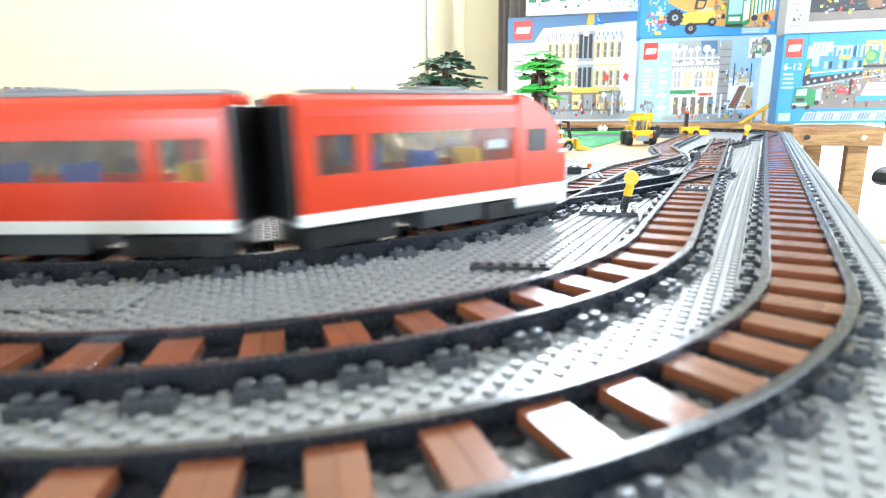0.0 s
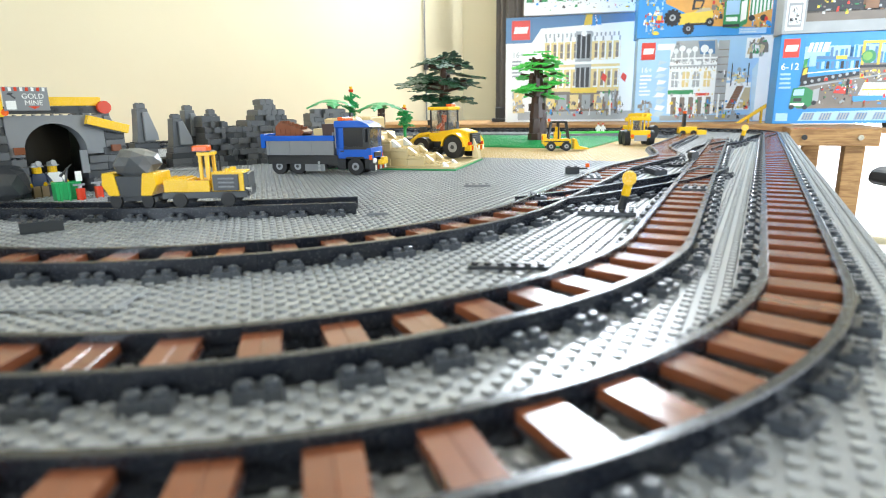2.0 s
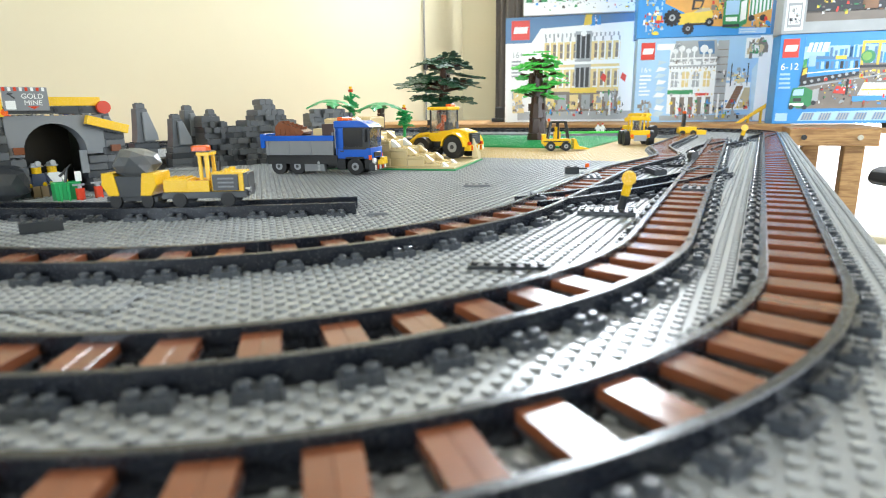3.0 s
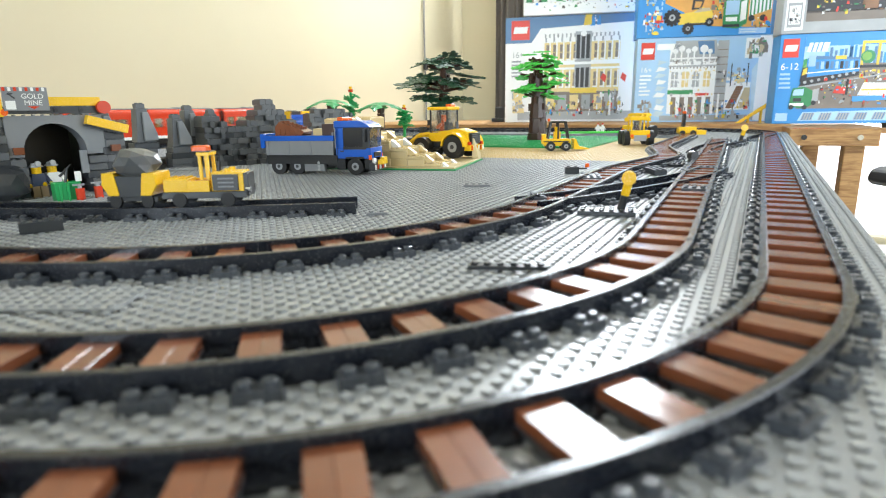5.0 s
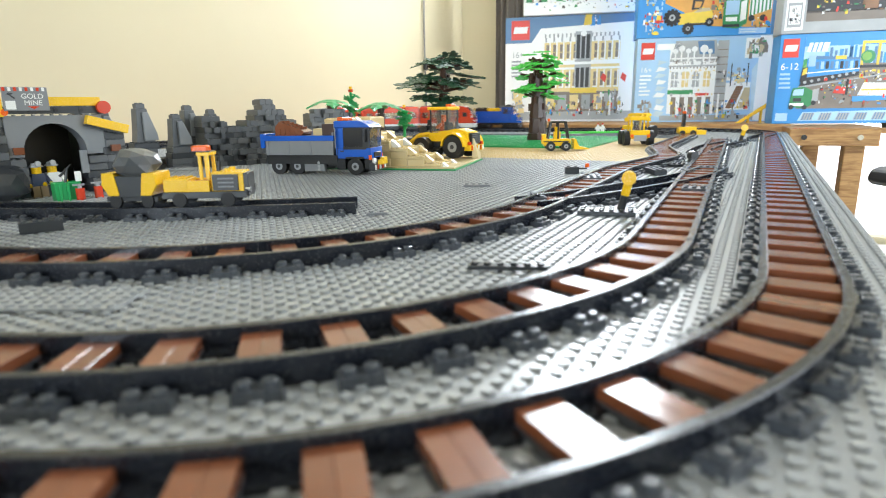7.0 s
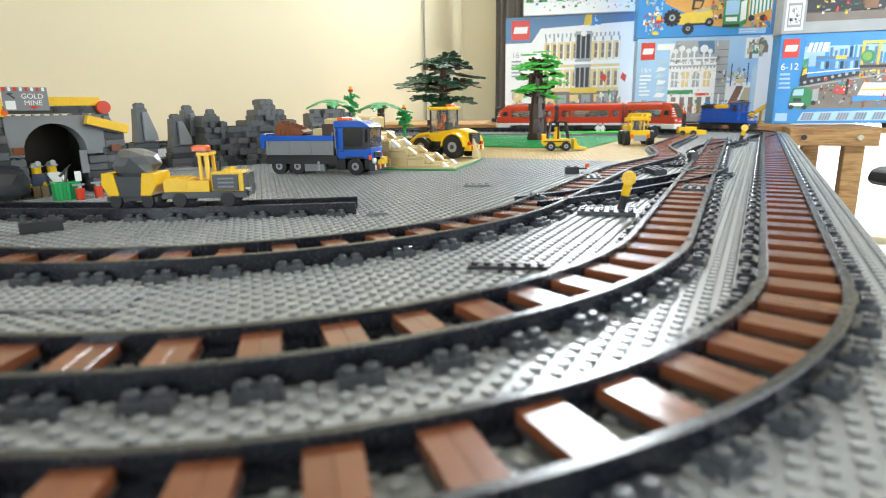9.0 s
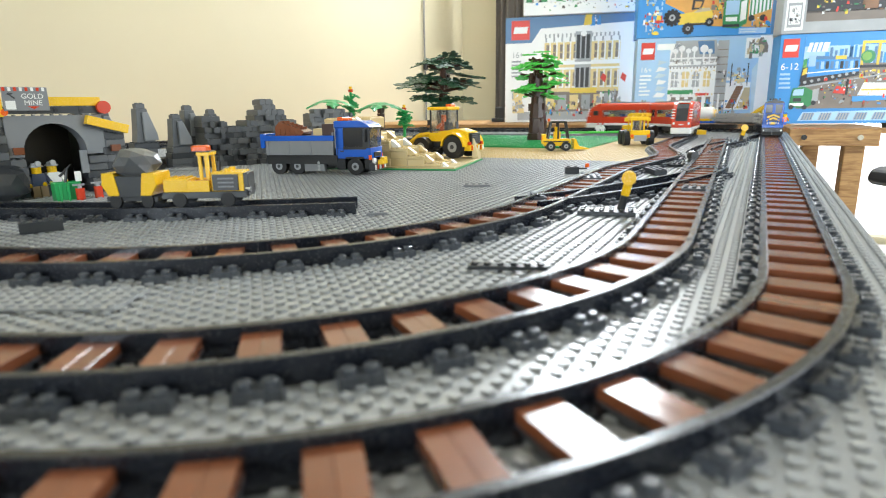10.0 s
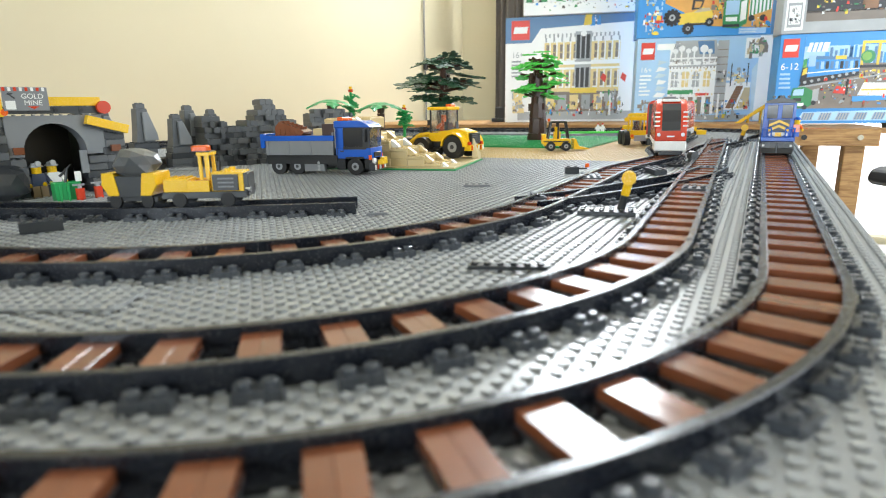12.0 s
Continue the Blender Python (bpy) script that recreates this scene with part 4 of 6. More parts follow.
    boxpart("sign_picture", (-0.0595, -0.048, -0.0138, -0.013, 0.126, 0.1375), WHITE, sg, "white picture panel", 0)
    for word, z in (("GOLD", 0.1405), ("MINE", 0.1315)):
        cu = bpy.data.curves.new("lettering", "FONT")
        cu.body, cu.size, cu.extrude, cu.align_x = word, 0.0096, 0.0003, "CENTER"
        ob = new("lettering", cu)
        dg = bpy.context.evaluated_depsgraph_get()
        me = bpy.data.meshes.new_from_object(ob.evaluated_get(dg))
        bpy.data.objects.remove(ob)
        me.materials.clear()
        me.materials.append(WHITE)
        part("lettering", me, None, sg, "white sign lettering", m=pose(-0.0270, -0.0134, z, 90, 0, 0))
    bm = bmesh.new()
    prism(bm, [(-0.034, 0.1300), (-0.020, 0.1300), (-0.027, 0.1262)], -0.0136, -0.0128)
    part("sign_mark", bm, RED, sg, "red pointed mark")
    bm = bmesh.new()
    prism(bm, [(-0.058, 0.146), (-0.054, 0.1485), (-0.049, 0.1475), (-0.052, 0.1455), (-0.047, 0.141), (-0.049, 0.140), (-0.054, 0.145)], -0.0136, -0.0128)
    part("sign_mark", bm, DARK, sg, "dark printed pick")
    for x, z in ((-0.090, 0.075), (-0.060, 0.064), (0.066, 0.062)):
        boxpart("brown_slope", (x, x + 0.013, -0.013, -0.006, z, z + 0.010), TILE, t, "reddish brown brick")
    boxpart("grey_panel", (0.021, 0.031, -0.012, -0.008, 0.032, 0.066), MIDGREY, t, "light grey upright panel")
    return t


mine_building()


def loose(name, mesh, m, label, category):
    ob = new(name, mesh)
    ob.matrix_basis = m
    return tagged(ob, label, category)


loose("boulder", boulder_mesh("boulder", 0.034, DARK, 21, 0.85), facing(-0.7965, 0.3719, 76.4, 0, 0.843), "dark grey faceted boulder by the mine", "boulder")
figure("miner_doll", facing(-0.7902, 0.4062, 85.3, 0, 0.852) @ Matrix.Diagonal((1.28, 1.28, 1.28, 1)), "toy miner figure with pale helmet and lamp", NAVY, TANBROWN, GREY)
figure("miner_doll", facing(-0.7903, 0.4250, 78.3, 0, 0.856) @ Matrix.Diagonal((1.28, 1.28, 1.28, 1)), "toy miner figure in white with pale helmet", WHITE, DARK, GREY)
bin_t = thing("tool_bin", "green plastic toy bin holding grey tools", "bin", facing(-0.7358, 0.4086, 73.6, 0, 0.859))
for d in ((-0.016, 0.016, -0.011, -0.009), (-0.016, 0.016, 0.009, 0.011), (-0.016, -0.014, -0.009, 0.009), (0.014, 0.016, -0.009, 0.009)):
    boxpart("crate_side", (*d, 0, 0.026), GREEN, bin_t, "green crate side", 0.0003)
boxpart("crate_floor", (-0.014, 0.014, -0.009, 0.009, 0, 0.003), GREEN, bin_t)
for x in (-0.010, 0.0, 0.010):
    boxpart("crate_rib", (x - 0.002, x + 0.002, -0.0125, -0.011, 0, 0.026), GREEN, bin_t)
bm = bmesh.new()
bar(bm, (-0.004, 0, 0.004), (0.004, 0, 0.045), 0.0018)
bar(bm, (-0.006, 0, 0.034), (0.010, 0, 0.050), 0.002, 6, 0.0008)
part("pickaxe", bm, DARK, bin_t, "grey pickaxe")
boxpart("white_tag", (0.012, 0.020, -0.004, -0.002, 0.026, 0.040), WHITE, bin_t, "white tag", 0.0003)
for x, y in ((-0.7185, 0.4147), (-0.7180, 0.4367)):
    e = thing("fire_extinguisher", "small red toy fire extinguisher with grey nozzle", "extinguisher", facing(x, y, 65, 0, 0.88), "red extinguishers")
    tubepart("bottle", (0, 0, 0.0), 0.0055, 0.017, "z", RED, e, "red round bottle", 14)
    bm = bmesh.new()
    tube(bm, (0, 0, 0.017), 0.0025, 0.004, "z", 8)
    box(bm, -0.008, 0.006, -0.0018, 0.0018, 0.0205, 0.023)
    part("nozzle", bm, SILVER, e, "grey nozzle")
br = thing("loose_brick", "dark grey toy brick lying on the baseplate", "brick", facing(-0.5507, 0.2792, 63.9, 0, 0.852))
brick(br, (-0.019, 0.019, -0.007, 0.007, 0.0018, 0.0135), DARK, "body")
fp = thing("flat_plate", "light grey studded plate by the rocks", "plate", facing(-0.8928, 0.7022, 68.4, 0, 0.910))
brick(fp, (-0.03, 0.02, 0, 0.03, 0.002, 0.006), GREY, "body")


# ---- mine train on the spur ----
def ore_wagon():
    t = thing("ore_wagon", "yellow and grey toy ore wagon carrying a boulder", "wagon", facing(-0.5381, 0.3669, 25.5, 0.0126, 0.859) @ Matrix.Diagonal((0.68, 0.76, 0.84, 1)))
    bm = bmesh.new()
    prism(bm, [(-0.024, 0.014), (0.024, 0.014), (0.034, 0.042), (-0.034, 0.042)], -0.022, 0.022)
    part("hopper", bm, DARK, t, "dark grey hopper", 0.0006)
    for s in (-1, 1):
        bm = bmesh.new()
        prism(bm, [(s * 0.018, 0.016), (s * 0.036, 0.016), (s * 0.046, 0.030), (s * 0.044, 0.046), (s * 0.024, 0.046)], -0.024, 0.024)
        part("yellow_end", bm, YELLOW, t, "yellow sloping end", 0.0006)
    boxpart("frame", (-0.044, 0.044, -0.018, 0.018, 0.008, 0.014), DARK, t)
    for x in (-0.027, 0.027):
        for s in (-1, 1):
            tubepart("wheel", (x, s * 0.0185 - 0.003, 0.009), 0.0100, 0.006, "y", RUBBER, t, n=16)
    ob = part("boulder", boulder_mesh("load_boulder", 0.036, ROCK, 8, 0.62), None, t, "grey faceted boulder", m=pose(0.003, 0, 0.036))
    return t


def mine_engine():
    t = thing("mine_engine", "yellow toy mine engine with orange beacon", "locomotive", facing(-0.4780, 0.4008, 30.9, 0.0126, 0.877) @ Matrix.Diagonal((0.87, 0.9, 0.89, 1)))
    boxpart("frame", (-0.052, 0.054, -0.019, 0.019, 0.010, 0.018), DARK, t, "dark grey frame")
    brick(t, (-0.050, -0.020, -0.017, 0.017, 0.018, 0.034), YELLOW, "rear_hood", True, 0.0006, "yellow low hood")
    boxpart("seat", (-0.020, -0.004, -0.012, 0.012, 0.018, 0.030), RED, t, "red brown seat")
    boxpart("side_panel", (-0.020, 0.008, -0.019, -0.015, 0.018, 0.032), YELLOW, t)
    boxpart("side_panel", (-0.020, 0.008, 0.015, 0.019, 0.018, 0.032), YELLOW, t)
    for x in (-0.003, 0.006):
        for s in (-1, 1):
            boxpart("roof_post", (x - 0.002, x + 0.002, s * 0.011 - 0.002, s * 0.011 + 0.002, 0.032, 0.064), YELLOW, t, "yellow roof post")
    boxpart("roof_bar", (-0.006, 0.010, -0.014, 0.014, 0.062, 0.066), YELLOW, t)
    boxpart("beacon", (-0.014, 0.006, -0.008, 0.008, 0.066, 0.074), ORANGE, t, "orange clear beacon", 0.0015)
    boxpart("front_hood", (0.010, 0.050, -0.016, 0.016, 0.018, 0.042), YELLOW, t, "yellow motor hood")
    boxpart("beacon_foot", (-0.014, 0.010, -0.009, 0.009, 0.0661, 0.0675), BLACK, t)
    boxpart("grille_side", (0.012, 0.044, -0.0185, -0.016, 0.019, 0.039), DARK, t, "grey side grille")
    for z in (0.023, 0.028, 0.033):
        boxpart("grille_bar", (0.019, 0.039, -0.0196, -0.0185, z, z + 0.002), MIDGREY, t)
    boxpart("radiator", (0.050, 0.056, -0.015, 0.015, 0.012, 0.040), DARK, t, "dark ribbed radiator")
    for s in (-1, 1):
        tubepart("lamp", (0.052, s * 0.012, 0.020), 0.004, 0.006, "x", CHROME, t, "silver lamp", 10)
        tubepart("exhaust_cap", (0.030, s * 0.010, 0.042), 0.004, 0.004, "z", YELLOW, t, n=10)
    tubepart("exhaust", (0.016, 0.0, 0.042), 0.003, 0.012, "z", BLACK, t, n=10)
    for x in (-0.030, 0.030):
        for s in (-1, 1):
            tubepart("wheel", (x, s * 0.0185 - 0.003, 0.0085), 0.0088, 0.006, "y", RUBBER, t, n=16)
    return t


ore_wagon()
mine_engine()

# ---- road vehicles ----
def dump_truck():
    t = thing("dump_truck", "blue toy dump truck with grey bed loaded with brown logs", "truck", facing(-0.6222, 0.7599, 14.7, 0.0018, 0.957) @ Matrix.Diagonal((0.94, 0.94, 0.96, 1)))
    w = 0.030
    boxpart("chassis", (-0.095, 0.095, -0.018, 0.018, 0.014, 0.024), BLACK, t, "black chassis")
    # bed: floor, sides, tail; x forward
    bm = bmesh.new()
    box(bm, -0.100, 0.030, -w, w, 0.026, 0.030)
    for s in (-1, 1):
        box(bm, -0.100, 0.030, s * w - 0.0015, s * w + 0.0015, 0.034, 0.058)
        for x in (-0.098, -0.058, -0.016, 0.026):
            box(bm, x, x + 0.004, s * (w + 0.002) - 0.001, s * (w + 0.002) + 0.001, 0.034, 0.058)
    box(bm, 0.027, 0.030, -w, w, 0.026, 0.072)
    part("bed", bm, MIDGREY, t, "grey tipper bed")
    for s in (-1, 1):
        boxpart("bed_rim", (-0.103, 0.031, s * w - 0.0028, s * w + 0.0028, 0.058, 0.067), BLUE, t, "blue bed rim")
    boxpart("tailgate", (-0.110, -0.102, -w - 0.002, w + 0.002, 0.046, 0.070), BLUE, t, "blue tailgate")
    boxpart("load_floor", (-0.09, 0.026, -0.025, 0.025, 0.058, 0.0665), BROWN, t, "dark brown load")
    bm = bmesh.new()
    prism(bm, [(-0.086, 0.0665), (-0.036, 0.0665), (-0.030, 0.073), (-0.044, 0.080), (-0.078, 0.090), (-0.086, 0.082)], -0.019, 0.019)
    for i in range(5):
        for s in (-1.5, -0.5, 0.5, 1.5):
            stud(bm, -0.076 + i * 0.0085, s * 0.0085, 0.0885 - i * 0.0025, 0.003, 0.003)
        for z in (0.0705, 0.0765):
            tube(bm, (-0.078 + i * 0.0095, -0.0205, z), 0.0028, 0.0016, "y", 8)
    part("log_load", bm, TILE, t, "reddish brown heap")
    boxpart("brown_box", (0.004, 0.026, -0.018, 0.014, 0.0665, 0.086), BROWN, t, "dark brown block")
    boxpart("tan_block", (-0.016, 0.002, -0.012, 0.010, 0.0665, 0.078), TAN, t, "tan block")
    # cab with openings
    c = 0.034
    bm = bmesh.new()
    box(bm, c, 0.098, -w, w, 0.028, 0.046)
    box(bm, c, c + 0.006, -w, w, 0.046, 0.080)
    for s in (-1, 1):
        box(bm, 0.090, 0.095, s * w - 0.003 * (s > 0), s * w + 0.003 * (s < 0), 0.046, 0.080)
        box(bm, c, c + 0.014, s * w - 0.003 * (s > 0), s * w + 0.003 * (s < 0), 0.046, 0.080)
    part("cab", bm, BLUE, t, "blue cab", 0.0005)
    bm = bmesh.new()
    prism(bm, [(c - 0.002, 0.080), (0.098, 0.080), (0.094, 0.085), (0.078, 0.091), (c - 0.002, 0.091)], -w - 0.001, w + 0.001)
    part("cab_roof", bm, BLUE, t, "blue sloping cab roof", 0.001)
    boxpart("beacon_bar", (c + 0.002, c + 0.012, -0.024, 0.024, 0.091, 0.097), ORANGE, t, "orange clear beacon bar", 0.001)
    ws = boxpart("windscreen", (0.0955, 0.0967, -w + 0.003, w - 0.003, 0.046, 0.080), CLEAR, t, "clear windscreen", 0)
    for s in (-1, 1):
        boxpart("window_frame", (c + 0.014, 0.090, s * (w + 0.0002) - 0.0006, s * (w + 0.0002) + 0.0006, 0.0435, 0.048), BLACK, t, "black window frame", 0)
        boxpart("front_pillar", (0.084, 0.0965, s * (w + 0.0004) - 0.0008, s * (w + 0.0004) + 0.0008, 0.046, 0.080), BLACK, t, "black front pillar", 0)
        boxpart("side_skirt", (-0.100, 0.036, s * 0.0275 - 0.0035, s * 0.0275 + 0.0035, 0.0185, 0.0335), BLACK, t, "black frame side")
        # opaque dark pane paints the shaded cab interior behind the glass
        boxpart("door_window", (c + 0.014, 0.090, s * (w - 0.0015) - 0.0004, s * (w - 0.0015) + 0.0004, 0.046, 0.080), SCREEN, t, "opaque side pane, dark like the shaded cab inside", 0)
        boxpart("mirror", (0.088, 0.092, s * (w + 0.006) - 0.004, s * (w + 0.006) + 0.004, 0.056, 0.078), BLACK, t, "black wing mirror", 0.001)
        boxpart("headlight", (0.099, 0.1025, s * 0.021 - 0.006, s * 0.021 + 0.006, 0.021, 0.028), WHITE, t, "clear headlight")
        boxpart("side_tank", (-0.028, 0.010, s * 0.024 - 0.006, s * 0.024 + 0.006, 0.006, 0.024), MIDGREY, t, "grey side tank")
        boxpart("indicator", (0.094, 0.0985, s * (w - 0.001) - 0.002, s * (w - 0.001) + 0.002, 0.026, 0.034), ORANGE, t)
    for s in (-1, 1):
        boxpart("lower_rail", (-0.098, 0.034, s * 0.027 - 0.002, s * 0.027 + 0.002, 0.0235, 0.0275), BLACK, t, "black lower rail")
        for k in range(3):
            tubepart("tank_cap", (0.000 + 0.0 * k, s * 0.0305 - 0.0008, 0.009 + k * 0.006), 0.0026, 0.0016, "y", GREY, t, n=10)
        boxpart("door_line", (0.0365, 0.0372, s * 0.0302 - 0.0004, s * 0.0302 + 0.0004, 0.022, 0.046), BLACK, t, "", 0)
        boxpart("door_handle", (0.042, 0.048, s * 0.0306 - 0.0006, s * 0.0306 + 0.0006, 0.0395, 0.0415), BLACK, t, "", 0)
    boxpart("sun_visor", (0.096, 0.101, -0.027, 0.027, 0.0775, 0.0805), BLACK, t, "black sun visor")
    tubepart("steering_wheel", (0.080, 0.008, 0.052), 0.006, 0.001, "x", BLACK, t, n=12)
    boxpart("driver_seat", (0.046, 0.060, -0.014, 0.014, 0.040, 0.062), BROWN, t)
    for s in (-1, 1):
        for x0, x1 in ((c, 0.050), (0.086, 0.097)):
            boxpart("wheel_arch", (x0, x1, s * 0.0235 - 0.006, s * 0.0235 + 0.006, 0.010, 0.0278), BLACK, t, "black wheel arch")
    boxpart("grille", (0.0982, 0.100, -0.016, 0.016, 0.030, 0.038), BLACK, t, "black grille", 0.0003)
    boxpart("bumper", (0.094, 0.104, -0.030, 0.030, 0.008, 0.020), DARK, t, "dark bumper")
    for i in range(5):
        boxpart("bumper_stripe", (0.104, 0.1048, -0.028 + i * 0.0125, -0.022 + i * 0.0125, 0.009, 0.017), WHITE if i % 2 == 0 else RED, t, "", 0)
    bm = bmesh.new()
    box(bm, 0.104, 0.113, -0.014, 0.014, 0.017, 0.025)
    box(bm, 0.108, 0.114, -0.010, 0.010, 0.025, 0.029)
    part("winch", bm, YELLOW, t, "yellow winch", 0.0005)
    tubepart("exhaust", (0.033, -0.026, 0.045), 0.003, 0.045, "z", MIDGREY, t, "grey exhaust stack", 10)
    for x in (-0.078, -0.042, 0.068):
        for s in (-1, 1):
            wheel(t, x, s * 0.024, 0.0145, 0.0145, 0.011, side=s)
            boxpart("mudguard", (x - 0.017, x + 0.017, s * 0.024 - 0.007, s * 0.024 + 0.007, 0.028, 0.031), BLACK, t)
    return t


dump_truck()


def wheel_loader():
    t = thing("wheel_loader", "yellow toy wheel loader with front arm and dark cab panes", "loader", facing(-0.5481, 1.0543, 174.3, 0.0075, 1.040))
    boxpart("chassis", (-0.050, 0.060, -0.016, 0.016, 0.018, 0.030), DARK, t, "dark chassis")
    bm = bmesh.new()
    prism(bm, [(-0.056, 0.030), (0.012, 0.030), (0.012, 0.048), (-0.030, 0.054), (-0.052, 0.048)], -0.019, 0.019)
    part("motor_hood", bm, YELLOW, t, "yellow sloping motor hood", 0.0008)
    boxpart("radiator", (-0.060, -0.055, -0.016, 0.016, 0.026, 0.046), BLACK, t, "black radiator grille")
    bp = boxpart("rear_bumper", (-0.062, -0.050, -0.026, 0.026, 0.014, 0.024), YELLOW, t, "yellow rear bumper")
    for i in range(6):
        boxpart("stripe", (-0.0628, -0.062, -0.024 + i * 0.008, -0.020 + i * 0.008, 0.015, 0.023), RED if i % 2 else WHITE, bp, "", 0)
    for s in (-1, 1):
        boxpart("tail_light", (-0.061, -0.056, s * 0.021 - 0.003, s * 0.021 + 0.003, 0.024, 0.030), RED, t, "red tail light")
        bm = bmesh.new()
        pts = []
        n = 8
        for i in range(n + 1):
            a = math.pi * i / n
            pts.append((-0.030 + 0.026 * math.cos(a), 0.022 + 0.026 * math.sin(a)))
        for i in range(n, -1, -1):
            a = math.pi * i / n
            pts.append((-0.030 + 0.0225 * math.cos(a), 0.022 + 0.0225 * math.sin(a)))
        y0 = s * 0.028
        for k in range(n):
            q = [pts[k], pts[k + 1], pts[2 * n - k], pts[2 * n + 1 - k]]
            f = [bm.verts.new((x, y0 - 0.009, z)) for x, z in q] + [bm.verts.new((x, y0 + 0.009, z)) for x, z in q]
            for g in ((0, 1, 2, 3), (7, 6, 5, 4), (0, 4, 5, 1), (1, 5, 6, 2), (2, 6, 7, 3), (3, 7, 4, 0)):
                bm.faces.new([f[i] for i in g])
        bmesh.ops.remove_doubles(bm, verts=bm.verts, dist=1e-5)
        part("mudguard", bm, YELLOW, t, "yellow round mudguard")
    boxpart("cab_base", (-0.010, 0.034, -0.020, 0.020, 0.030, 0.046), YELLOW, t, "yellow cab base")
    for x in (-0.008, 0.030):
        for s in (-1, 1):
            boxpart("cab_post", (x - 0.0015, x + 0.0015, s * 0.0175 - 0.0015, s * 0.0175 + 0.0015, 0.046, 0.088), DARK, t)
    for s in (-1, 1):
        boxpart("cab_pane", (-0.007, 0.029, s * 0.0175 - 0.0004, s * 0.0175 + 0.0004, 0.046, 0.088), CLEAR, t, "clear cab pane", 0)
    boxpart("rear_pane", (-0.0085, -0.0077, -0.016, 0.016, 0.046, 0.088), CLEAR, t, "clear cab pane", 0)
    boxpart("cab_roof", (-0.012, 0.036, -0.021, 0.021, 0.088, 0.094), YELLOW, t, "yellow cab roof", 0.0015)
    boxpart("beacon", (-0.010, 0.002, -0.008, 0.008, 0.094, 0.099), ORANGE, t, "orange clear beacon", 0.001)
    boxpart("seat", (-0.002, 0.004, -0.010, 0.010, 0.046, 0.066), DARK, t, "dark seat")
    bm = bmesh.new()
    box(bm, 0.005, 0.017, -0.007, 0.007, 0.046, 0.064)
    bar(bm, (0.012, 0.008, 0.062), (0.022, 0.010, 0.054), 0.003, 6)
    bar(bm, (0.012, -0.008, 0.062), (0.022, -0.010, 0.054), 0.003, 6)
    tube(bm, (0.011, 0, 0.064), 0.005, 0.010, "z", 10)
    tube(bm, (0.011, 0, 0.074), 0.006, 0.005, "z", 10)
    part("driver_doll", bm, ORANGE, t, "orange toy driver", 0.0004)
    for k in range(5):
        boxpart("grille_bar", (-0.0612, -0.0600, -0.014, 0.014, 0.028 + k * 0.0037, 0.0292 + k * 0.0037), MIDGREY, t, "", 0)
    for s in (-1, 1):
        boxpart("wing_mirror", (0.028, 0.031, s * 0.025 - 0.003, s * 0.025 + 0.003, 0.060, 0.070), BLACK, t, "black wing mirror")
        boxpart("hood_vent", (-0.022, -0.012, s * 0.0192 - 0.0004, s * 0.0192 + 0.0004, 0.040, 0.046), BLACK, t, "", 0)
        boxpart("foot_step", (0.004, 0.026, s * 0.022 - 0.004, s * 0.022 + 0.004, 0.014, 0.018), BLACK, t, "black foot step")
    tubepart("exhaust", (-0.026, 0.012, 0.052), 0.003, 0.014, "z", BLACK, t, n=8)
    bm = bmesh.new()
    for s in (-1, 1):
        bar(bm, (0.030, s * 0.010, 0.044), (0.062, s * 0.010, 0.040), 0.005)
        bar(bm, (0.062, s * 0.010, 0.040), (0.092, s * 0.010, 0.020), 0.005)
    part("lift_arm", bm, YELLOW, t, "yellow lift arm")
    bm = bmesh.new()
    bar(bm, (0.036, 0, 0.050), (0.085, 0, 0.036), 0.0035)
    box(bm, 0.056, 0.066, -0.006, 0.006, 0.040, 0.056)
    part("ram", bm, DARK, t, "dark hydraulic ram")
    bm = bmesh.new()
    prism(bm, [(0.088, 0.006), (0.118, 0.006), (0.118, 0.009), (0.094, 0.012), (0.094, 0.036), (0.088, 0.034)], -0.032, 0.032)
    part("bucket", bm, DARK, t, "dark grey bucket", 0.0006)
    for x, r in ((-0.030, 0.021), (0.042, 0.019)):
        for s in (-1, 1):
            wheel(t, x, s * 0.028, r, r, 0.015, side=s)
    return t


wheel_loader()


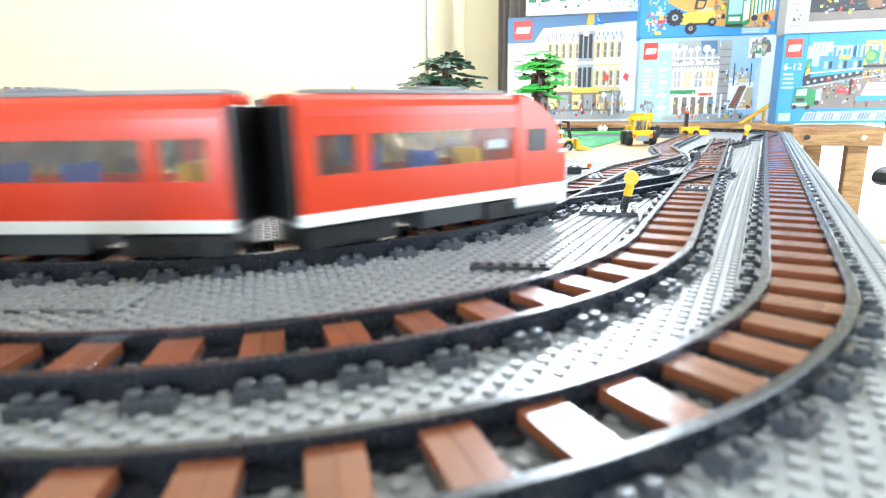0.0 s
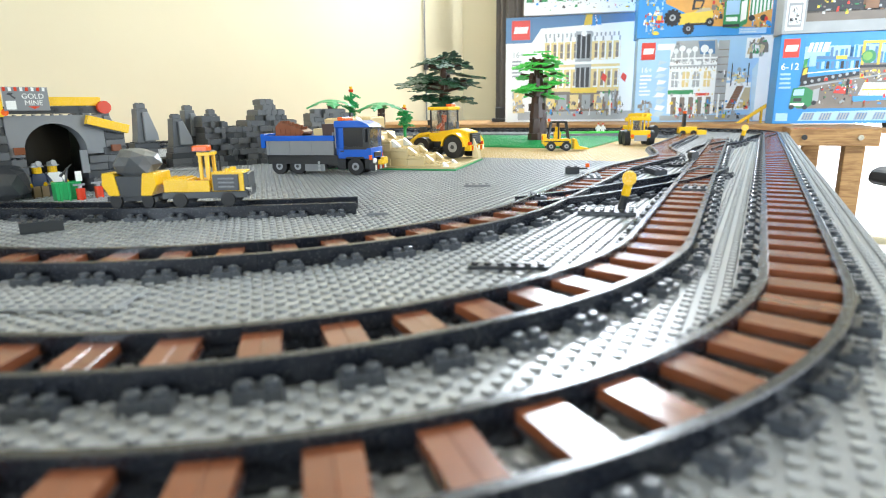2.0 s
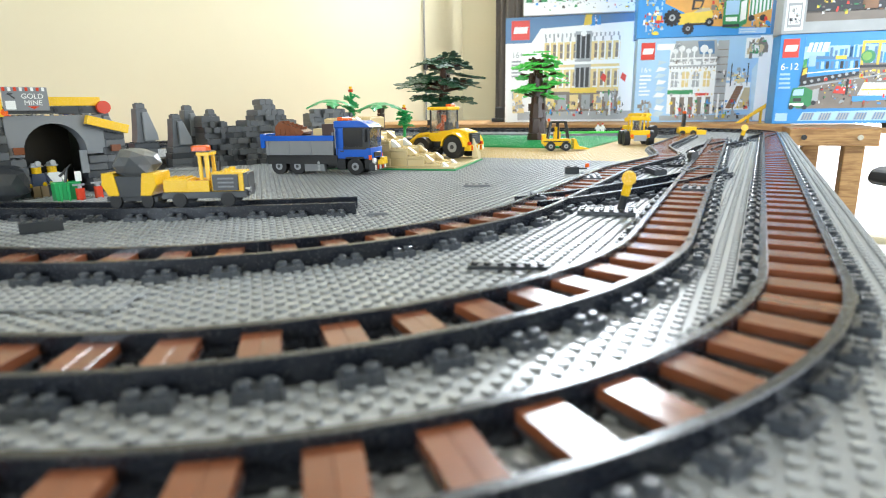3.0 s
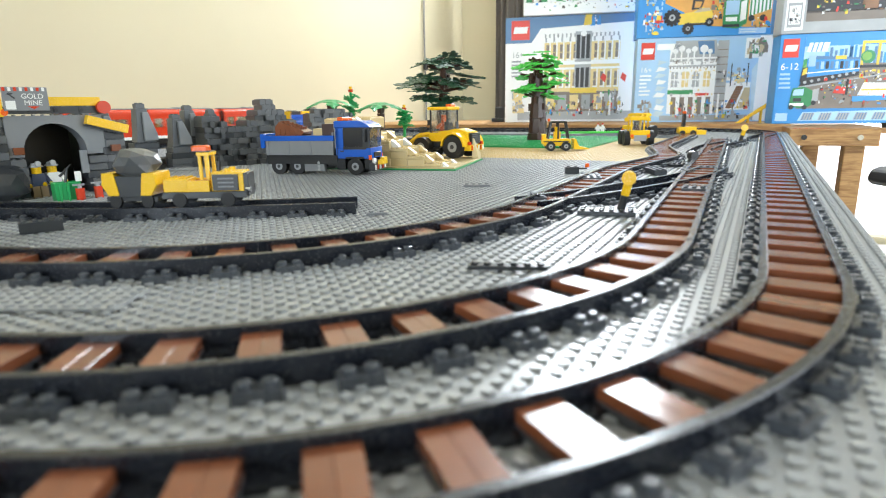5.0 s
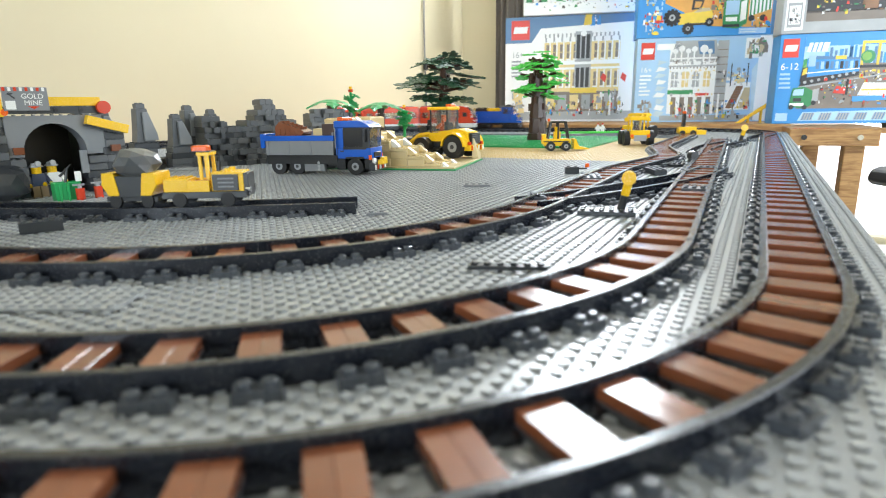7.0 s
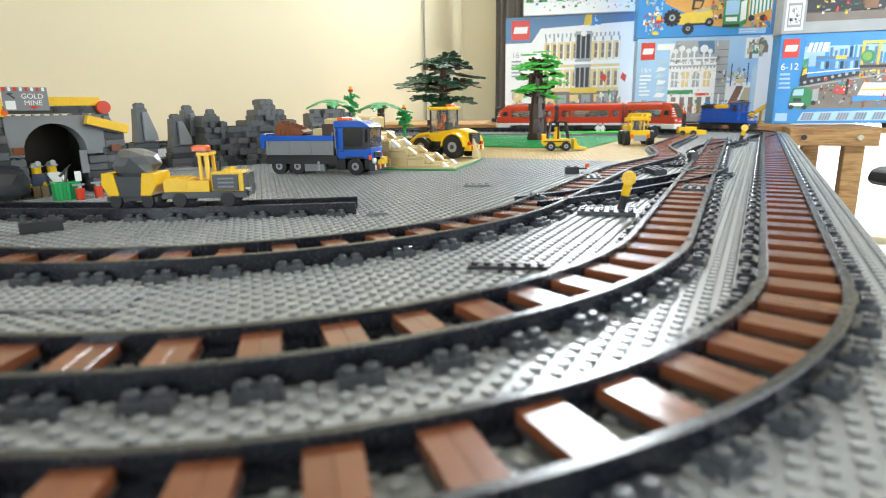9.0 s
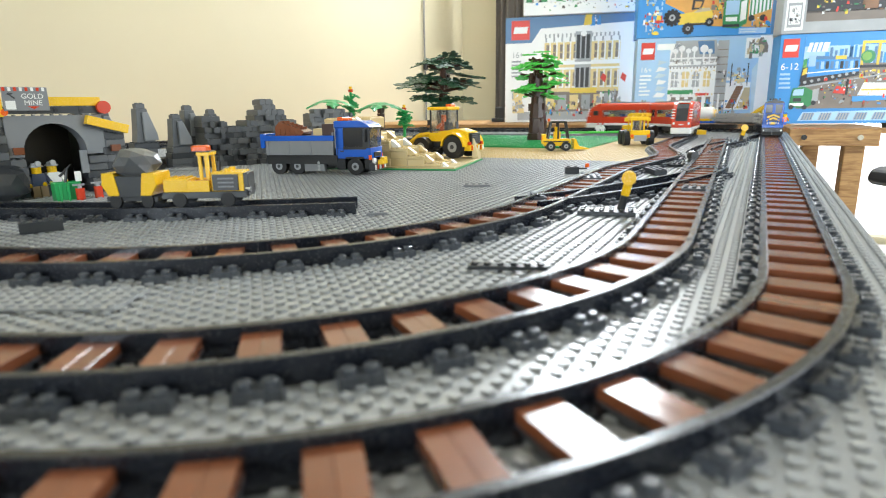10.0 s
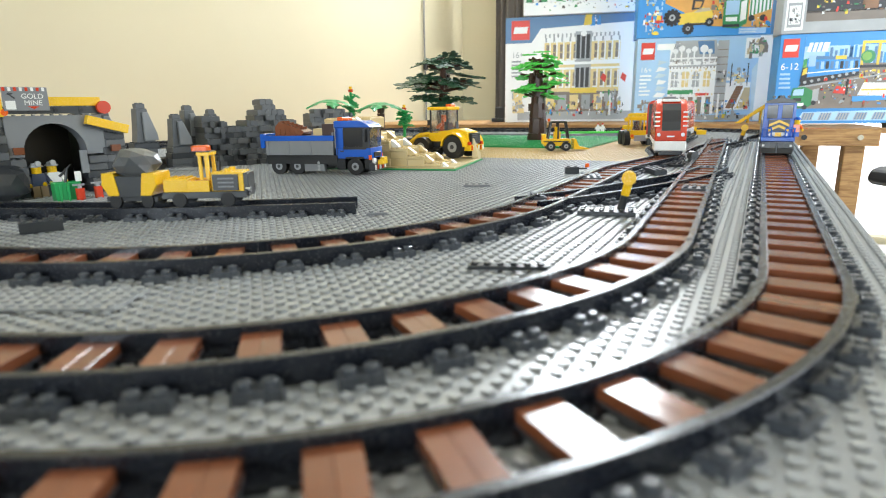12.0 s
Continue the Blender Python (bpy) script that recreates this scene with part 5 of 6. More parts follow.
def sand_ramp():
    t = thing("sand_ramp", "tan toy brick ramp of stepped blocks", "ramp", facing(0.1967, 0.0880, 12.4, 0, 1.000))
    boxpart("ground_plate", (-0.735, -0.452, 0.890, 1.105, 0.0019, 0.0042), GREEN, t, "thin green plate under the ramp")
    boxpart("sand_plate", (-0.735, -0.455, 0.893, 1.102, 0.0043, 0.0072), TAN, t)
    rng = random.Random(3)
    for i in range(7):
        x1 = -0.478 - i * 0.030
        zt = 0.012 + i * 0.0125
        z = 0.0073
        while z < zt:
            z2 = min(z + 0.0125, zt)
            brick(t, (x1 - 0.030, x1 - 0.0003, 0.896 + 0.004 * rng.random(), 0.985 + 0.02 * (i > 3), z, z2 - 0.0002), TAN, "brick", z2 >= zt - 0.001 or i > 4, 0.0005)
            z = z2
        for y in (0.905, 0.965):
            bm = bmesh.new()
            prism(bm, [(x1 - 0.001, zt - 0.011), (x1 + 0.013, zt - 0.011), (x1 + 0.012, zt - 0.008), (x1 - 0.001, zt + 0.002)], y, y + 0.012)
            part("slope_tile", bm, WHITE if (i + int(y * 100)) % 3 == 0 else TAN, t, "small smooth slope", 0.0003)
    for i in range(4):
        brick(t, (-0.735 + i * 0.012, -0.700 + i * 0.02, 0.99, 1.06, 0.0073 + i * 0.02, 0.0273 + i * 0.02), TAN, "brick")
    bm = bmesh.new()
    prism(bm, [(-0.466, 0.0073), (-0.453, 0.0073), (-0.463, 0.046), (-0.466, 0.046)], 1.072, 1.100)
    part("end_slope", bm, TAN, t, "tall tan end slope", 0.0006)
    return t


sand_ramp()


def skid_loader():
    t = thing("skid_loader", "small yellow toy skid loader with black cage and bucket", "loader", facing(-0.4174, 1.3576, 24.0, 0.002, 1.128))
    boxpart("body", (-0.030, 0.024, -0.016, 0.016, 0.010, 0.024), YELLOW, t, "yellow body")
    boxpart("body_stripe", (-0.031, 0.020, -0.0168, 0.0168, 0.018, 0.020), BLACK, t, "black stripe", 0)
    boxpart("rear", (-0.034, -0.026, -0.015, 0.015, 0.014, 0.034), YELLOW, t)
    boxpart("tail_light", (-0.0352, -0.034, -0.014, -0.006, 0.022, 0.030), RED, t, "red tail light")
    bars = []
    for s in (-1, 1):
        bars += [((-0.022, s * 0.014, 0.024), (-0.016, s * 0.012, 0.058)), ((-0.016, s * 0.012, 0.058), (0.014, s * 0.012, 0.058)),
                 ((0.014, s * 0.012, 0.058), (0.020, s * 0.014, 0.024)), ((-0.002, s * 0.012, 0.058), (-0.002, s * 0.014, 0.024))]
    for x in (-0.016, 0.014):
        bars.append(((x, -0.012, 0.058), (x, 0.012, 0.058)))
    for u, v in bars:
        bm = bmesh.new()
        bar(bm, u, v, 0.0018)
        part("cage_bar", bm, BLACK, t, "black roll cage bar")
    bm = bmesh.new()
    box(bm, -0.010, 0.004, -0.007, 0.007, 0.024, 0.038)
    tube(bm, (-0.003, 0, 0.038), 0.005, 0.010, "z", 10)
    part("driver_doll", bm, YELLOW, t, "plain yellow toy driver")
    tubepart("beacon", (-0.02, 0.0, 0.059), 0.003, 0.006, "z", ORANGE, t, "orange beacon", 8)
    bm = bmesh.new()
    prism(bm, [(0.030, 0.003), (0.060, 0.003), (0.060, 0.005), (0.040, 0.009), (0.034, 0.024), (0.030, 0.024)], -0.020, 0.020)
    part("bucket", bm, YELLOW, t, "yellow bucket", 0.0005)
    for x in (-0.017, 0.014):
        for s in (-1, 1):
            wheel(t, x, s * 0.018, 0.0095, 0.0095, 0.009, side=s)
    return t


skid_loader()


def tractor(x, y, rz, size, label):
    """A small yellow tractor; it looks along -y of its own space."""
    t = thing("digger", label, "digger", facing(x, y, rz, 0.002, size), "yellow site tractors")
    brick(t, (-0.018, 0.018, -0.030, 0.030, 0.014, 0.026), YELLOW, "body", False, 0.0006, "yellow body")
    boxpart("nose", (-0.020, 0.020, -0.040, -0.020, 0.016, 0.032), YELLOW, t, "yellow nose", 0.0008)
    boxpart("grille", (-0.013, 0.013, -0.042, -0.040, 0.010, 0.022), SILVER, t, "grey grille")
    for s in (-1, 1):
        boxpart("lamp", (s * 0.017 - 0.003, s * 0.017 + 0.003, -0.0425, -0.040, 0.018, 0.024), ORANGE, t, "orange lamp")
        for yy in (-0.022, 0.020):
            tubepart("wheel", (s * 0.0245 - 0.006, yy, 0.0155), 0.0155, 0.012, "x", RUBBER, t, "black tyre", 16)
        for yy in (-0.014, 0.016):
            boxpart("cab_post", (s * 0.013 - 0.0015, s * 0.013 + 0.0015, yy - 0.0015, yy + 0.0015, 0.026, 0.052), YELLOW, t)
    bm = bmesh.new()
    box(bm, -0.006, 0.006, -0.004, 0.006, 0.026, 0.040)
    tube(bm, (0, 0, 0.040), 0.0048, 0.010, "z", 10)
    part("driver_doll", bm, BROWN, t, "plain brown toy driver")
    boxpart("windscreen", (-0.012, 0.012, -0.0145, -0.0137, 0.028, 0.052), CLEAR, t, "clear windscreen", 0)
    brick(t, (-0.019, 0.019, -0.019, 0.020, 0.052, 0.059), YELLOW, "cab_roof", True, 0.0008, "yellow cab roof")
    for s in (-1, 1):
        boxpart("roof_lamp", (s * 0.023 - 0.004, s * 0.023 + 0.004, -0.012, -0.004, 0.050, 0.058), YELLOW, t)
    return t


tractor(-0.2874, 1.6108, 23.3, 1.203, "yellow toy tractor with driver and round roof lamps")
tractor(-0.3384, 1.9486, -26.5, 1.277, "yellow toy tractor standing behind another")


def small_mixer(x, y, size):
    t = thing("road_roller", "small yellow toy site machine with orange light", "digger", facing(x, y, 20, 0.002, size))
    boxpart("body", (-0.024, 0.018, -0.012, 0.012, 0.006, 0.022), YELLOW, t, "yellow body")
    boxpart("mast", (-0.014, -0.008, -0.008, 0.008, 0.022, 0.054), BLACK, t, "black mast")
    boxpart("beacon", (-0.015, -0.007, -0.004, 0.004, 0.054, 0.060), ORANGE, t, "orange light")
    boxpart("blade", (0.018, 0.040, -0.016, 0.016, 0.003, 0.014), YELLOW, t, "yellow blade")
    for xx in (-0.015, 0.010):
        tubepart("roller", (xx, -0.014, 0.007), 0.007, 0.028, "y", BLACK, t, n=12)


small_mixer(-0.2130, 2.1188, 1.334)

# ---- switch stands, bits on the plates ----
def switch_stand(x, y, rz, size, label, h=0.040, head=YELLOW):
    t = thing("switch_stand", label, "switch lever", facing(x, y, rz, 0, size))
    brick(t, (-0.040, 0.014, -0.016, 0.014, 0.0019, 0.0058), DARK, "base_plate", True, 0.0004, "dark grey studded plate")
    bm = bmesh.new()
    bar(bm, (0, 0, 0.0058), (0.004, 0, h * 0.62), 0.0038, 8)
    part("post", bm, DARK, t, "grey lever post")
    bm = bmesh.new()
    bar(bm, (0.003, 0, h * 0.5), (0.006, -0.001, h * 0.86), 0.0042, 8)
    tube(bm, (0.006, -0.005, h * 0.92), 0.0068, 0.010, "y", 12)
    part("lever", bm, head, t, "round-headed lever")
    return t


switch_stand(-0.1101, 0.5635, 10.4, 0.976, "yellow switch lever on a dark grey plate")
switch_stand(-0.0445, 1.7256, 4.3, 1.261, "yellow switch lever between far tracks", 0.036)
switch_stand(-0.1021, 1.0767, 44.8, 1.099, "short dark switch stand beside the tracks", 0.018, DARK)


def switch_plate(x, y, rz, nx, ny):
    t = thing("switch_plate", "dark grey studded plate between the switch rails", "plate", facing(x, y, rz), "plates of the switches")
    brick(t, (-ny * U / 2, ny * U / 2, -nx * U / 2, nx * U / 2, 0.0019, 0.0100), SLEEPM, "body", True, 0.0003)


for spot in ((-0.0561, 0.7229, -88, 4, 3), (-0.0610, 0.9760, -88, 4, 3), (-0.0736, 1.3010, -88, 4, 2), (-0.1987, 0.7991, 18, 6, 3), (-0.1331, 0.9242, 25, 6, 2), (-0.2051, 0.5970, 24, 4, 2)):
    switch_plate(*spot)


def grey_strip(x, y, rz, size, length, label, m=DARK):
    t = thing("thin_plate", label, "plate", facing(x, y, rz, 0, size))
    brick(t, (-length / 2, length / 2, -0.0044, 0.0044, 0.0019, 0.0046), m, "body", True, 0.0003)


grey_strip(-0.1340, 0.3359, 20.9, 0.918, 0.055, "dark grey strip of studs lying on the baseplate")
grey_strip(-0.3218, 0.6957, 26.1, 0.980, 0.035, "grey strip of studs lying on the baseplate", MIDGREY)
grey_strip(-0.3235, 0.4667, 40.5, 0.925, 0.022, "grey strip of studs lying on the baseplate", MIDGREY)
t = thing("flat_plate", "light grey layered plates lying on the baseplate", "plate", facing(-0.3004, 0.1922, 26.3, 0, 0.863))
brick(t, (-0.105, 0.004, -0.026, 0.016, 0.0019, 0.0036), GREY, "body", True, 0)
bp = thing("track_bumper", "small dark toy bumper with an orange light", "bumper", facing(-0.2396, 0.8887, 23.2, 0, 1.037))
brick(bp, (-0.020, 0.0, -0.006, 0.006, 0.0019, 0.012), DARK, "body")
boxpart("rod", (0.0, 0.012, -0.002, 0.002, 0.008, 0.011), CHROME, bp)
tubepart("light", (0.012, 0, 0.0115), 0.003, 0.005, "z", ORANGE, bp, "orange light", 8)
for x in (-0.5345, -0.5178):
    figure("road_doll", facing(x, 2.2282, 10, 0.0075, 1.320) @ Matrix.Diagonal((0.6, 0.6, 0.6, 1)), "small plain red and white toy figure", WHITE, WHITE, RED, WHITE)
lawn = thing("lawn_plate", "green studded toy plate with blue stream", "plate", pose(-0.93, 1.419, 0))
brick(lawn, (0.0, 0.563, 0.0, 0.530, 0.0019, 0.0055), GREEN, "lawn", False, 0.0004)
boxpart("stream", (0.0, 0.24, 0.36, 0.44, 0.0056, 0.0066), CARD_BLUE, lawn, "blue stream", 0.0002)
boxpart("sand_bank", (0.0, 0.24, 0.445, 0.50, 0.0056, 0.0066), WHITE, lawn, "white bank", 0.0002)
s = new("studs", stud_field("lawn_studs", GREEN, 64, 60))
s.parent = lawn
s.matrix_basis = pose(0, 0.001, 0.0055)
tagged(s, kind="stuff")
bush = thing("lawn_strip", "bright green low hedge strip on the lawn", "plate", facing(-0.5299, 2.0802, 22.9, 0, 1.284))
brick(bush, (-0.09, 0.10, 0, 0.012, 0.0074, 0.012), BRIGHTGREEN, "hedge")
roadp = thing("road_plate", "dark grey toy road plate behind the lawn", "road", pose(0, 0, 0))
boxpart("surface", (-1.20, -0.58, 2.13, 2.31, 0.0020, 0.0035), ROAD, roadp, "dark grey smooth surface")
boxpart("line", (-1.20, -0.58, 2.215, 2.227, 0.0036, 0.0041), WHITE, roadp, "white road line", 0)

yr = thing("yellow_ramp", "yellow sloping toy ramp with black upright end", "ramp", facing(-0.030, 2.779, 10, 0.0245, 1.27))
bm = bmesh.new()
prism(bm, [(-0.055, 0.0), (-0.040, 0.0), (0.036, 0.052), (0.036, 0.064)], -0.012, 0.012)
part("slope", bm, YELLOW, yr, "yellow slope", 0.0006)
for x0, z1 in ((-0.02, 0.022), (0.016, 0.046)):
    boxpart("post", (x0, x0 + 0.005, -0.010, 0.010, 0.0, z1), YELLOW, yr)
boxpart("end_block", (0.037, 0.062, -0.014, 0.014, 0.0, 0.062), BLACK, yr, "black upright block")

# ---- printed cardboard boxes at the far end ----
CARD_RED = plain("red_card", (0.72, 0.05, 0.03), 0.35, grain=0.05, scale=20)
CARD_YELLOW = plain("yellow_card", (0.80, 0.58, 0.06), 0.35, grain=0.15, scale=30)
CARD_GREEN = plain("green_card", (0.04, 0.28, 0.10), 0.35, grain=0.2, scale=30)
CARD_BLACK = plain("black_card", (0.03, 0.03, 0.035), 0.4, grain=0.2, scale=30)
CARD_LEAF = plain("leaf_green_card", (0.20, 0.42, 0.08), 0.35, grain=0.25, scale=40)
CARD_PALE = plain("pale_blue_card", (0.55, 0.68, 0.78), 0.35, grain=0.15, scale=30)
CARD_BROWN = plain("brown_card", (0.24, 0.12, 0.06), 0.4, grain=0.2, scale=30)
CARD_ORANGE = plain("orange_card", (0.72, 0.36, 0.08), 0.4, grain=0.15, scale=30)


class Printed:
    """A box whose front carries printed shapes in thin layers; places are in fractions of its front, from the lower left."""

    def __init__(self, label, x, y, z, rz, w, h, material, depth=0.11):
        self.t = thing("cardboard_box", label, "box", pose(x, y, z, 0, 0, rz), "stack of printed boxes")
        self.w, self.h = w, h
        self.body = boxpart("carton", (0, w, 0, depth, 0, h), material, self.t, "", 0.0015)

    def shape(self, name, x0, x1, z0, z1, material, level=1, label=""):
        y = -0.0005 * level
        return boxpart(name, (x0 * self.w, x1 * self.w, y - 0.0005, y + 0.0002, z0 * self.h, z1 * self.h), material, self.t, label, 0)

    def poly(self, name, pts, material, level=1, label=""):
        bm = bmesh.new()
        y = -0.0005 * level
        prism(bm, [(x * self.w, z * self.h) for x, z in pts], y - 0.0005, y + 0.0002)
        return part(name, bm, material, self.t, label)

    def disc(self, name, x, z, r, material, level=1, n=14):
        self.poly(name, [(x + r * math.cos(6.2832 * i / n), z + r * self.w / self.h * math.sin(6.2832 * i / n)) for i in range(n)], material, level)

    def text(self, body, x, z, size, material, level=2):
        cu = bpy.data.curves.new("lettering", "FONT")
        cu.body, cu.size, cu.extrude = body, size * self.h, 0.0002
        ob = new("lettering", cu)
        me = bpy.data.meshes.new_from_object(ob.evaluated_get(bpy.context.evaluated_depsgraph_get()))
        bpy.data.objects.remove(ob)
        me.materials.clear()
        me.materials.append(material)
        part("lettering", me, None, self.t, m=pose(x * self.w, -0.0005 * level - 0.0006, z * self.h, 90, 0, 0))

    def logo(self, x0, x1, z0, z1):
        self.shape("emblem", x0, x1, z0, z1, CARD_RED, 3, "red square emblem")
        mx, mz = (x0 + x1) / 2, (z0 + z1) / 2
        self.poly("emblem_bar", [(mx - 0.4 * (x1 - x0), mz - 0.17 * (z1 - z0)), (mx + 0.34 * (x1 - x0), mz - 0.17 * (z1 - z0)),
                                 (mx + 0.42 * (x1 - x0), mz + 0.17 * (z1 - z0)), (mx - 0.32 * (x1 - x0), mz + 0.17 * (z1 - z0))], CARD_WHITE, 4)

    def bars(self, x0, x1, z0, rows, step, material, seed):
        rng = random.Random(seed)
        for i in range(rows):
            self.shape("text_bar", x0, x0 + (x1 - x0) * rng.uniform(0.6, 1), z0 - i * step, z0 - i * step + step * 0.45, material, 3)

    def clutter(self, x0, x1, z0, z1, n, seed, mats, big=0.05):
        """Small printed figures and goods, each a shape of its own."""
        rng = random.Random(seed)
        for i in range(int(n * 2.2)):
            x, z, r = rng.uniform(x0, x1), rng.uniform(z0, z1), big * rng.uniform(0.25, 0.8)
            u, v = r * rng.choice((0.35, 0.5, 0.9)), r * rng.choice((0.6, 1.1, 1.7))
            lean = rng.uniform(-0.4, 0.4) * u
            pts = [(x - u, z - v), (x + u, z - v), (x + u * rng.uniform(0.4, 1) + lean, z + v), (x - u * rng.uniform(0.4, 1) + lean, z + v)]
            self.poly("printed_figure", [(min(max(p, 0.003), 0.997), min(max(q, 0.005), 0.995)) for p, q in pts], rng.choice(mats), 3 + i % 6)


MIX = (CARD_RED, CARD_YELLOW, CARD_GREEN, CARD_BLACK, CARD_WHITE, CARD_GREY, CARD_BROWN, CARD_BLUE, CARD_EARTH)

# department store set
a = Printed("white and blue box printed with a cream store building", -1.221, 3.002, 0.025, 16, 0.673, 0.527, CARD_WHITE)
a.poly("blue_band", [(0.0, 0.76), (0.20, 0.76), (0.27, 0.89), (1.0, 0.925), (1.0, 1.0), (0.0, 1.0)], CARD_DEEP, 1, "slate blue printed band")
a.logo(0.045, 0.185, 0.79, 0.97)
a.text("16+", 0.05, 0.625, 0.075, CARD_GREY)
a.bars(0.05, 0.16, 0.58, 5, 0.035, CARD_GREY, 1)
a.shape("grey_street", 0.1, 0.99, 0.02, 0.10, CARD_GREY, 1)
a.shape("facade", 0.30, 0.86, 0.10, 0.76, CARD_CREAM, 2, "printed cream facade")
for z0, z1 in ((0.755, 0.80), (0.545, 0.585), (0.50, 0.52)):
    a.shape("cornice", 0.29, 0.87, z0, z1, CARD_WHITE, 3)
for i in range(18):
    a.shape("baluster", 0.30 + i * 0.0315, 0.312 + i * 0.0315, 0.80, 0.835, CARD_GREY, 3)
for row in (0.605, 0.345):
    for i in range(11):
        x = 0.315 + i * 0.051
        if 4.2 < i < 6.6:
            continue
        a.shape("window", x, x + 0.02, row, row + 0.13, CARD_EARTH, 4)
        a.shape("pilaster", x + 0.022, x + 0.032, row - 0.02, row + 0.15, CARD_WHITE, 4)
for z0, z1 in ((0.57, 0.85), (0.30, 0.545)):
    a.shape("bay_frame", 0.53, 0.65, z0, z1, CARD_GREY, 5)
    for i in range(3):
        a.shape("bay_pane", 0.54 + i * 0.036, 0.566 + i * 0.036, z0 + 0.03, z1 - 0.03, CARD_BLACK, 6)
a.disc("clock", 0.59, 0.83, 0.022, CARD_WHITE, 7)
a.shape("awning", 0.50, 0.70, 0.275, 0.325, CARD_YELLOW, 6, "printed yellow awning")
a.shape("shop_front", 0.30, 0.86, 0.10, 0.29, CARD_EARTH, 3)
for i in range(6):
    a.shape("shop_pane", 0.32 + i * 0.09, 0.385 + i * 0.09, 0.12, 0.26, CARD_GREY if i % 2 else CARD_CREAM, 4)
a.clutter(0.32, 0.9, 0.07, 0.2, 60, 5, MIX, 0.02)
a.clutter(0.70, 0.88, 0.2, 0.28, 14, 6, (CARD_GREEN, CARD_WHITE, CARD_GREY), 0.03)
a.shape("lamp_post", 0.795, 0.81, 0.06, 0.25, CARD_WHITE, 8)
for x in (0.725, 0.87):
    a.poly("flag", [(x, 0.41), (x + 0.035, 0.37), (x + 0.045, 0.43), (x + 0.015, 0.46)], CARD_RED, 7)
a.shape("small_picture", 0.06, 0.15, 0.09, 0.30, CARD_CREAM, 2)
a.clutter(0.06, 0.15, 0.1, 0.28, 10, 7, (CARD_GREY, CARD_EARTH, CARD_WHITE), 0.03)
a.poly("yellow_badge", [(0.585, 0.905), (0.645, 0.905), (0.645, 1.0), (0.60, 1.0)], CARD_YELLOW, 6)
a.clutter(0.65, 0.71, 0.92, 0.98, 6, 9, (CARD_BLUE, CARD_WHITE), 0.03)

for i in range(10):
    a.shape("parapet_post", 0.305 + i * 0.06, 0.318 + i * 0.06, 0.76, 0.80, CARD_GREY, 4)
for row in (0.60, 0.34):
    for i in range(11):
        x = 0.315 + i * 0.051
        if not 4.2 < i < 6.6:
            a.shape("sill", x - 0.004, x + 0.024, row - 0.012, row, CARD_WHITE, 5)
            a.shape("window_bar", x, x + 0.02, row + 0.06, row + 0.066, CARD_CREAM, 5)
a.shape("sky_panel", 0.88, 0.985, 0.12, 0.86, CARD_WHITE, 2)

# restaurant set
b = Printed("pale blue box printed with a white restaurant building", -0.532, 2.895, 0.025, 17.5, 0.574, 0.371, CARD_SKY)
b.shape("pale_side", 0.90, 0.995, 0.01, 0.99, CARD_WHITE, 1)
b.logo(0.03, 0.135, 0.75, 0.95)
b.bars(0.15, 0.40, 0.86, 1, 0.16, CARD_WHITE, 3)
b.text("16+", 0.03, 0.60, 0.09, CARD_WHITE)
b.bars(0.03, 0.12, 0.55, 6, 0.045, CARD_WHITE, 2)
b.shape("facade", 0.25, 0.60, 0.10, 0.92, CARD_WHITE, 2, "printed white facade")
b.poly("mansard_roof", [(0.25, 0.72), (0.62, 0.72), (0.585, 0.96), (0.29, 0.96)], CARD_GREY, 3)
for k in range(9):
    b.poly("cloud", [(0.14 + 0.011 * (k % 3), 0.08 + k * 0.075), (0.20 + 0.012 * (k % 2), 0.06 + k * 0.08), (0.235, 0.12 + k * 0.075), (0.17, 0.14 + k * 0.075)], CARD_WHITE if k % 2 else CARD_PALE, 1)
b.poly("cloud", [(0.88, 0.10), (0.90, 0.10), (0.90, 0.70), (0.86, 0.60)], CARD_PALE, 1)
b.poly("roof_sky", [(0.47, 0.80), (0.58, 0.80), (0.57, 0.95), (0.45, 0.95)], CARD_DEEP, 4)
for i in range(4):
    x = 0.27 + i * 0.08
    b.shape("window", x, x + 0.05, 0.42, 0.60, CARD_CREAM if i % 2 else CARD_GREY, 4)
    b.shape("window_cross", x + 0.022, x + 0.028, 0.42, 0.60, CARD_WHITE, 5)
    b.shape("window_bar", x, x + 0.05, 0.50, 0.515, CARD_WHITE, 5)
b.shape("cornice", 0.245, 0.61, 0.655, 0.675, CARD_GREY, 4)
b.shape("awning", 0.25, 0.44, 0.335, 0.385, CARD_GREEN, 5, "printed green awning")
b.shape("red_awning", 0.46, 0.56, 0.315, 0.345, CARD_RED, 5)
b.shape("tower", 0.60, 0.68, 0.10, 0.95, CARD_GREY, 3)
b.shape("terrace", 0.68, 0.86, 0.14, 0.46, CARD_WHITE, 3)
b.poly("stairs", [(0.69, 0.16), (0.75, 0.16), (0.81, 0.42), (0.76, 0.42)], CARD_BROWN, 4)
b.poly("olive_wall", [(0.77, 0.16), (0.86, 0.16), (0.86, 0.40), (0.82, 0.40)], CARD_SAND, 4)
for x in (0.71, 0.83):
    b.shape("lamp_post", x, x + 0.007, 0.42, 0.68, CARD_BLACK, 5)
b.shape("back_view", 0.80, 0.96, 0.74, 0.97, CARD_WHITE, 2)
b.clutter(0.82, 0.94, 0.76, 0.95, 24, 4, (CARD_GREY, CARD_EARTH, CARD_GREEN, CARD_SAND), 0.03)
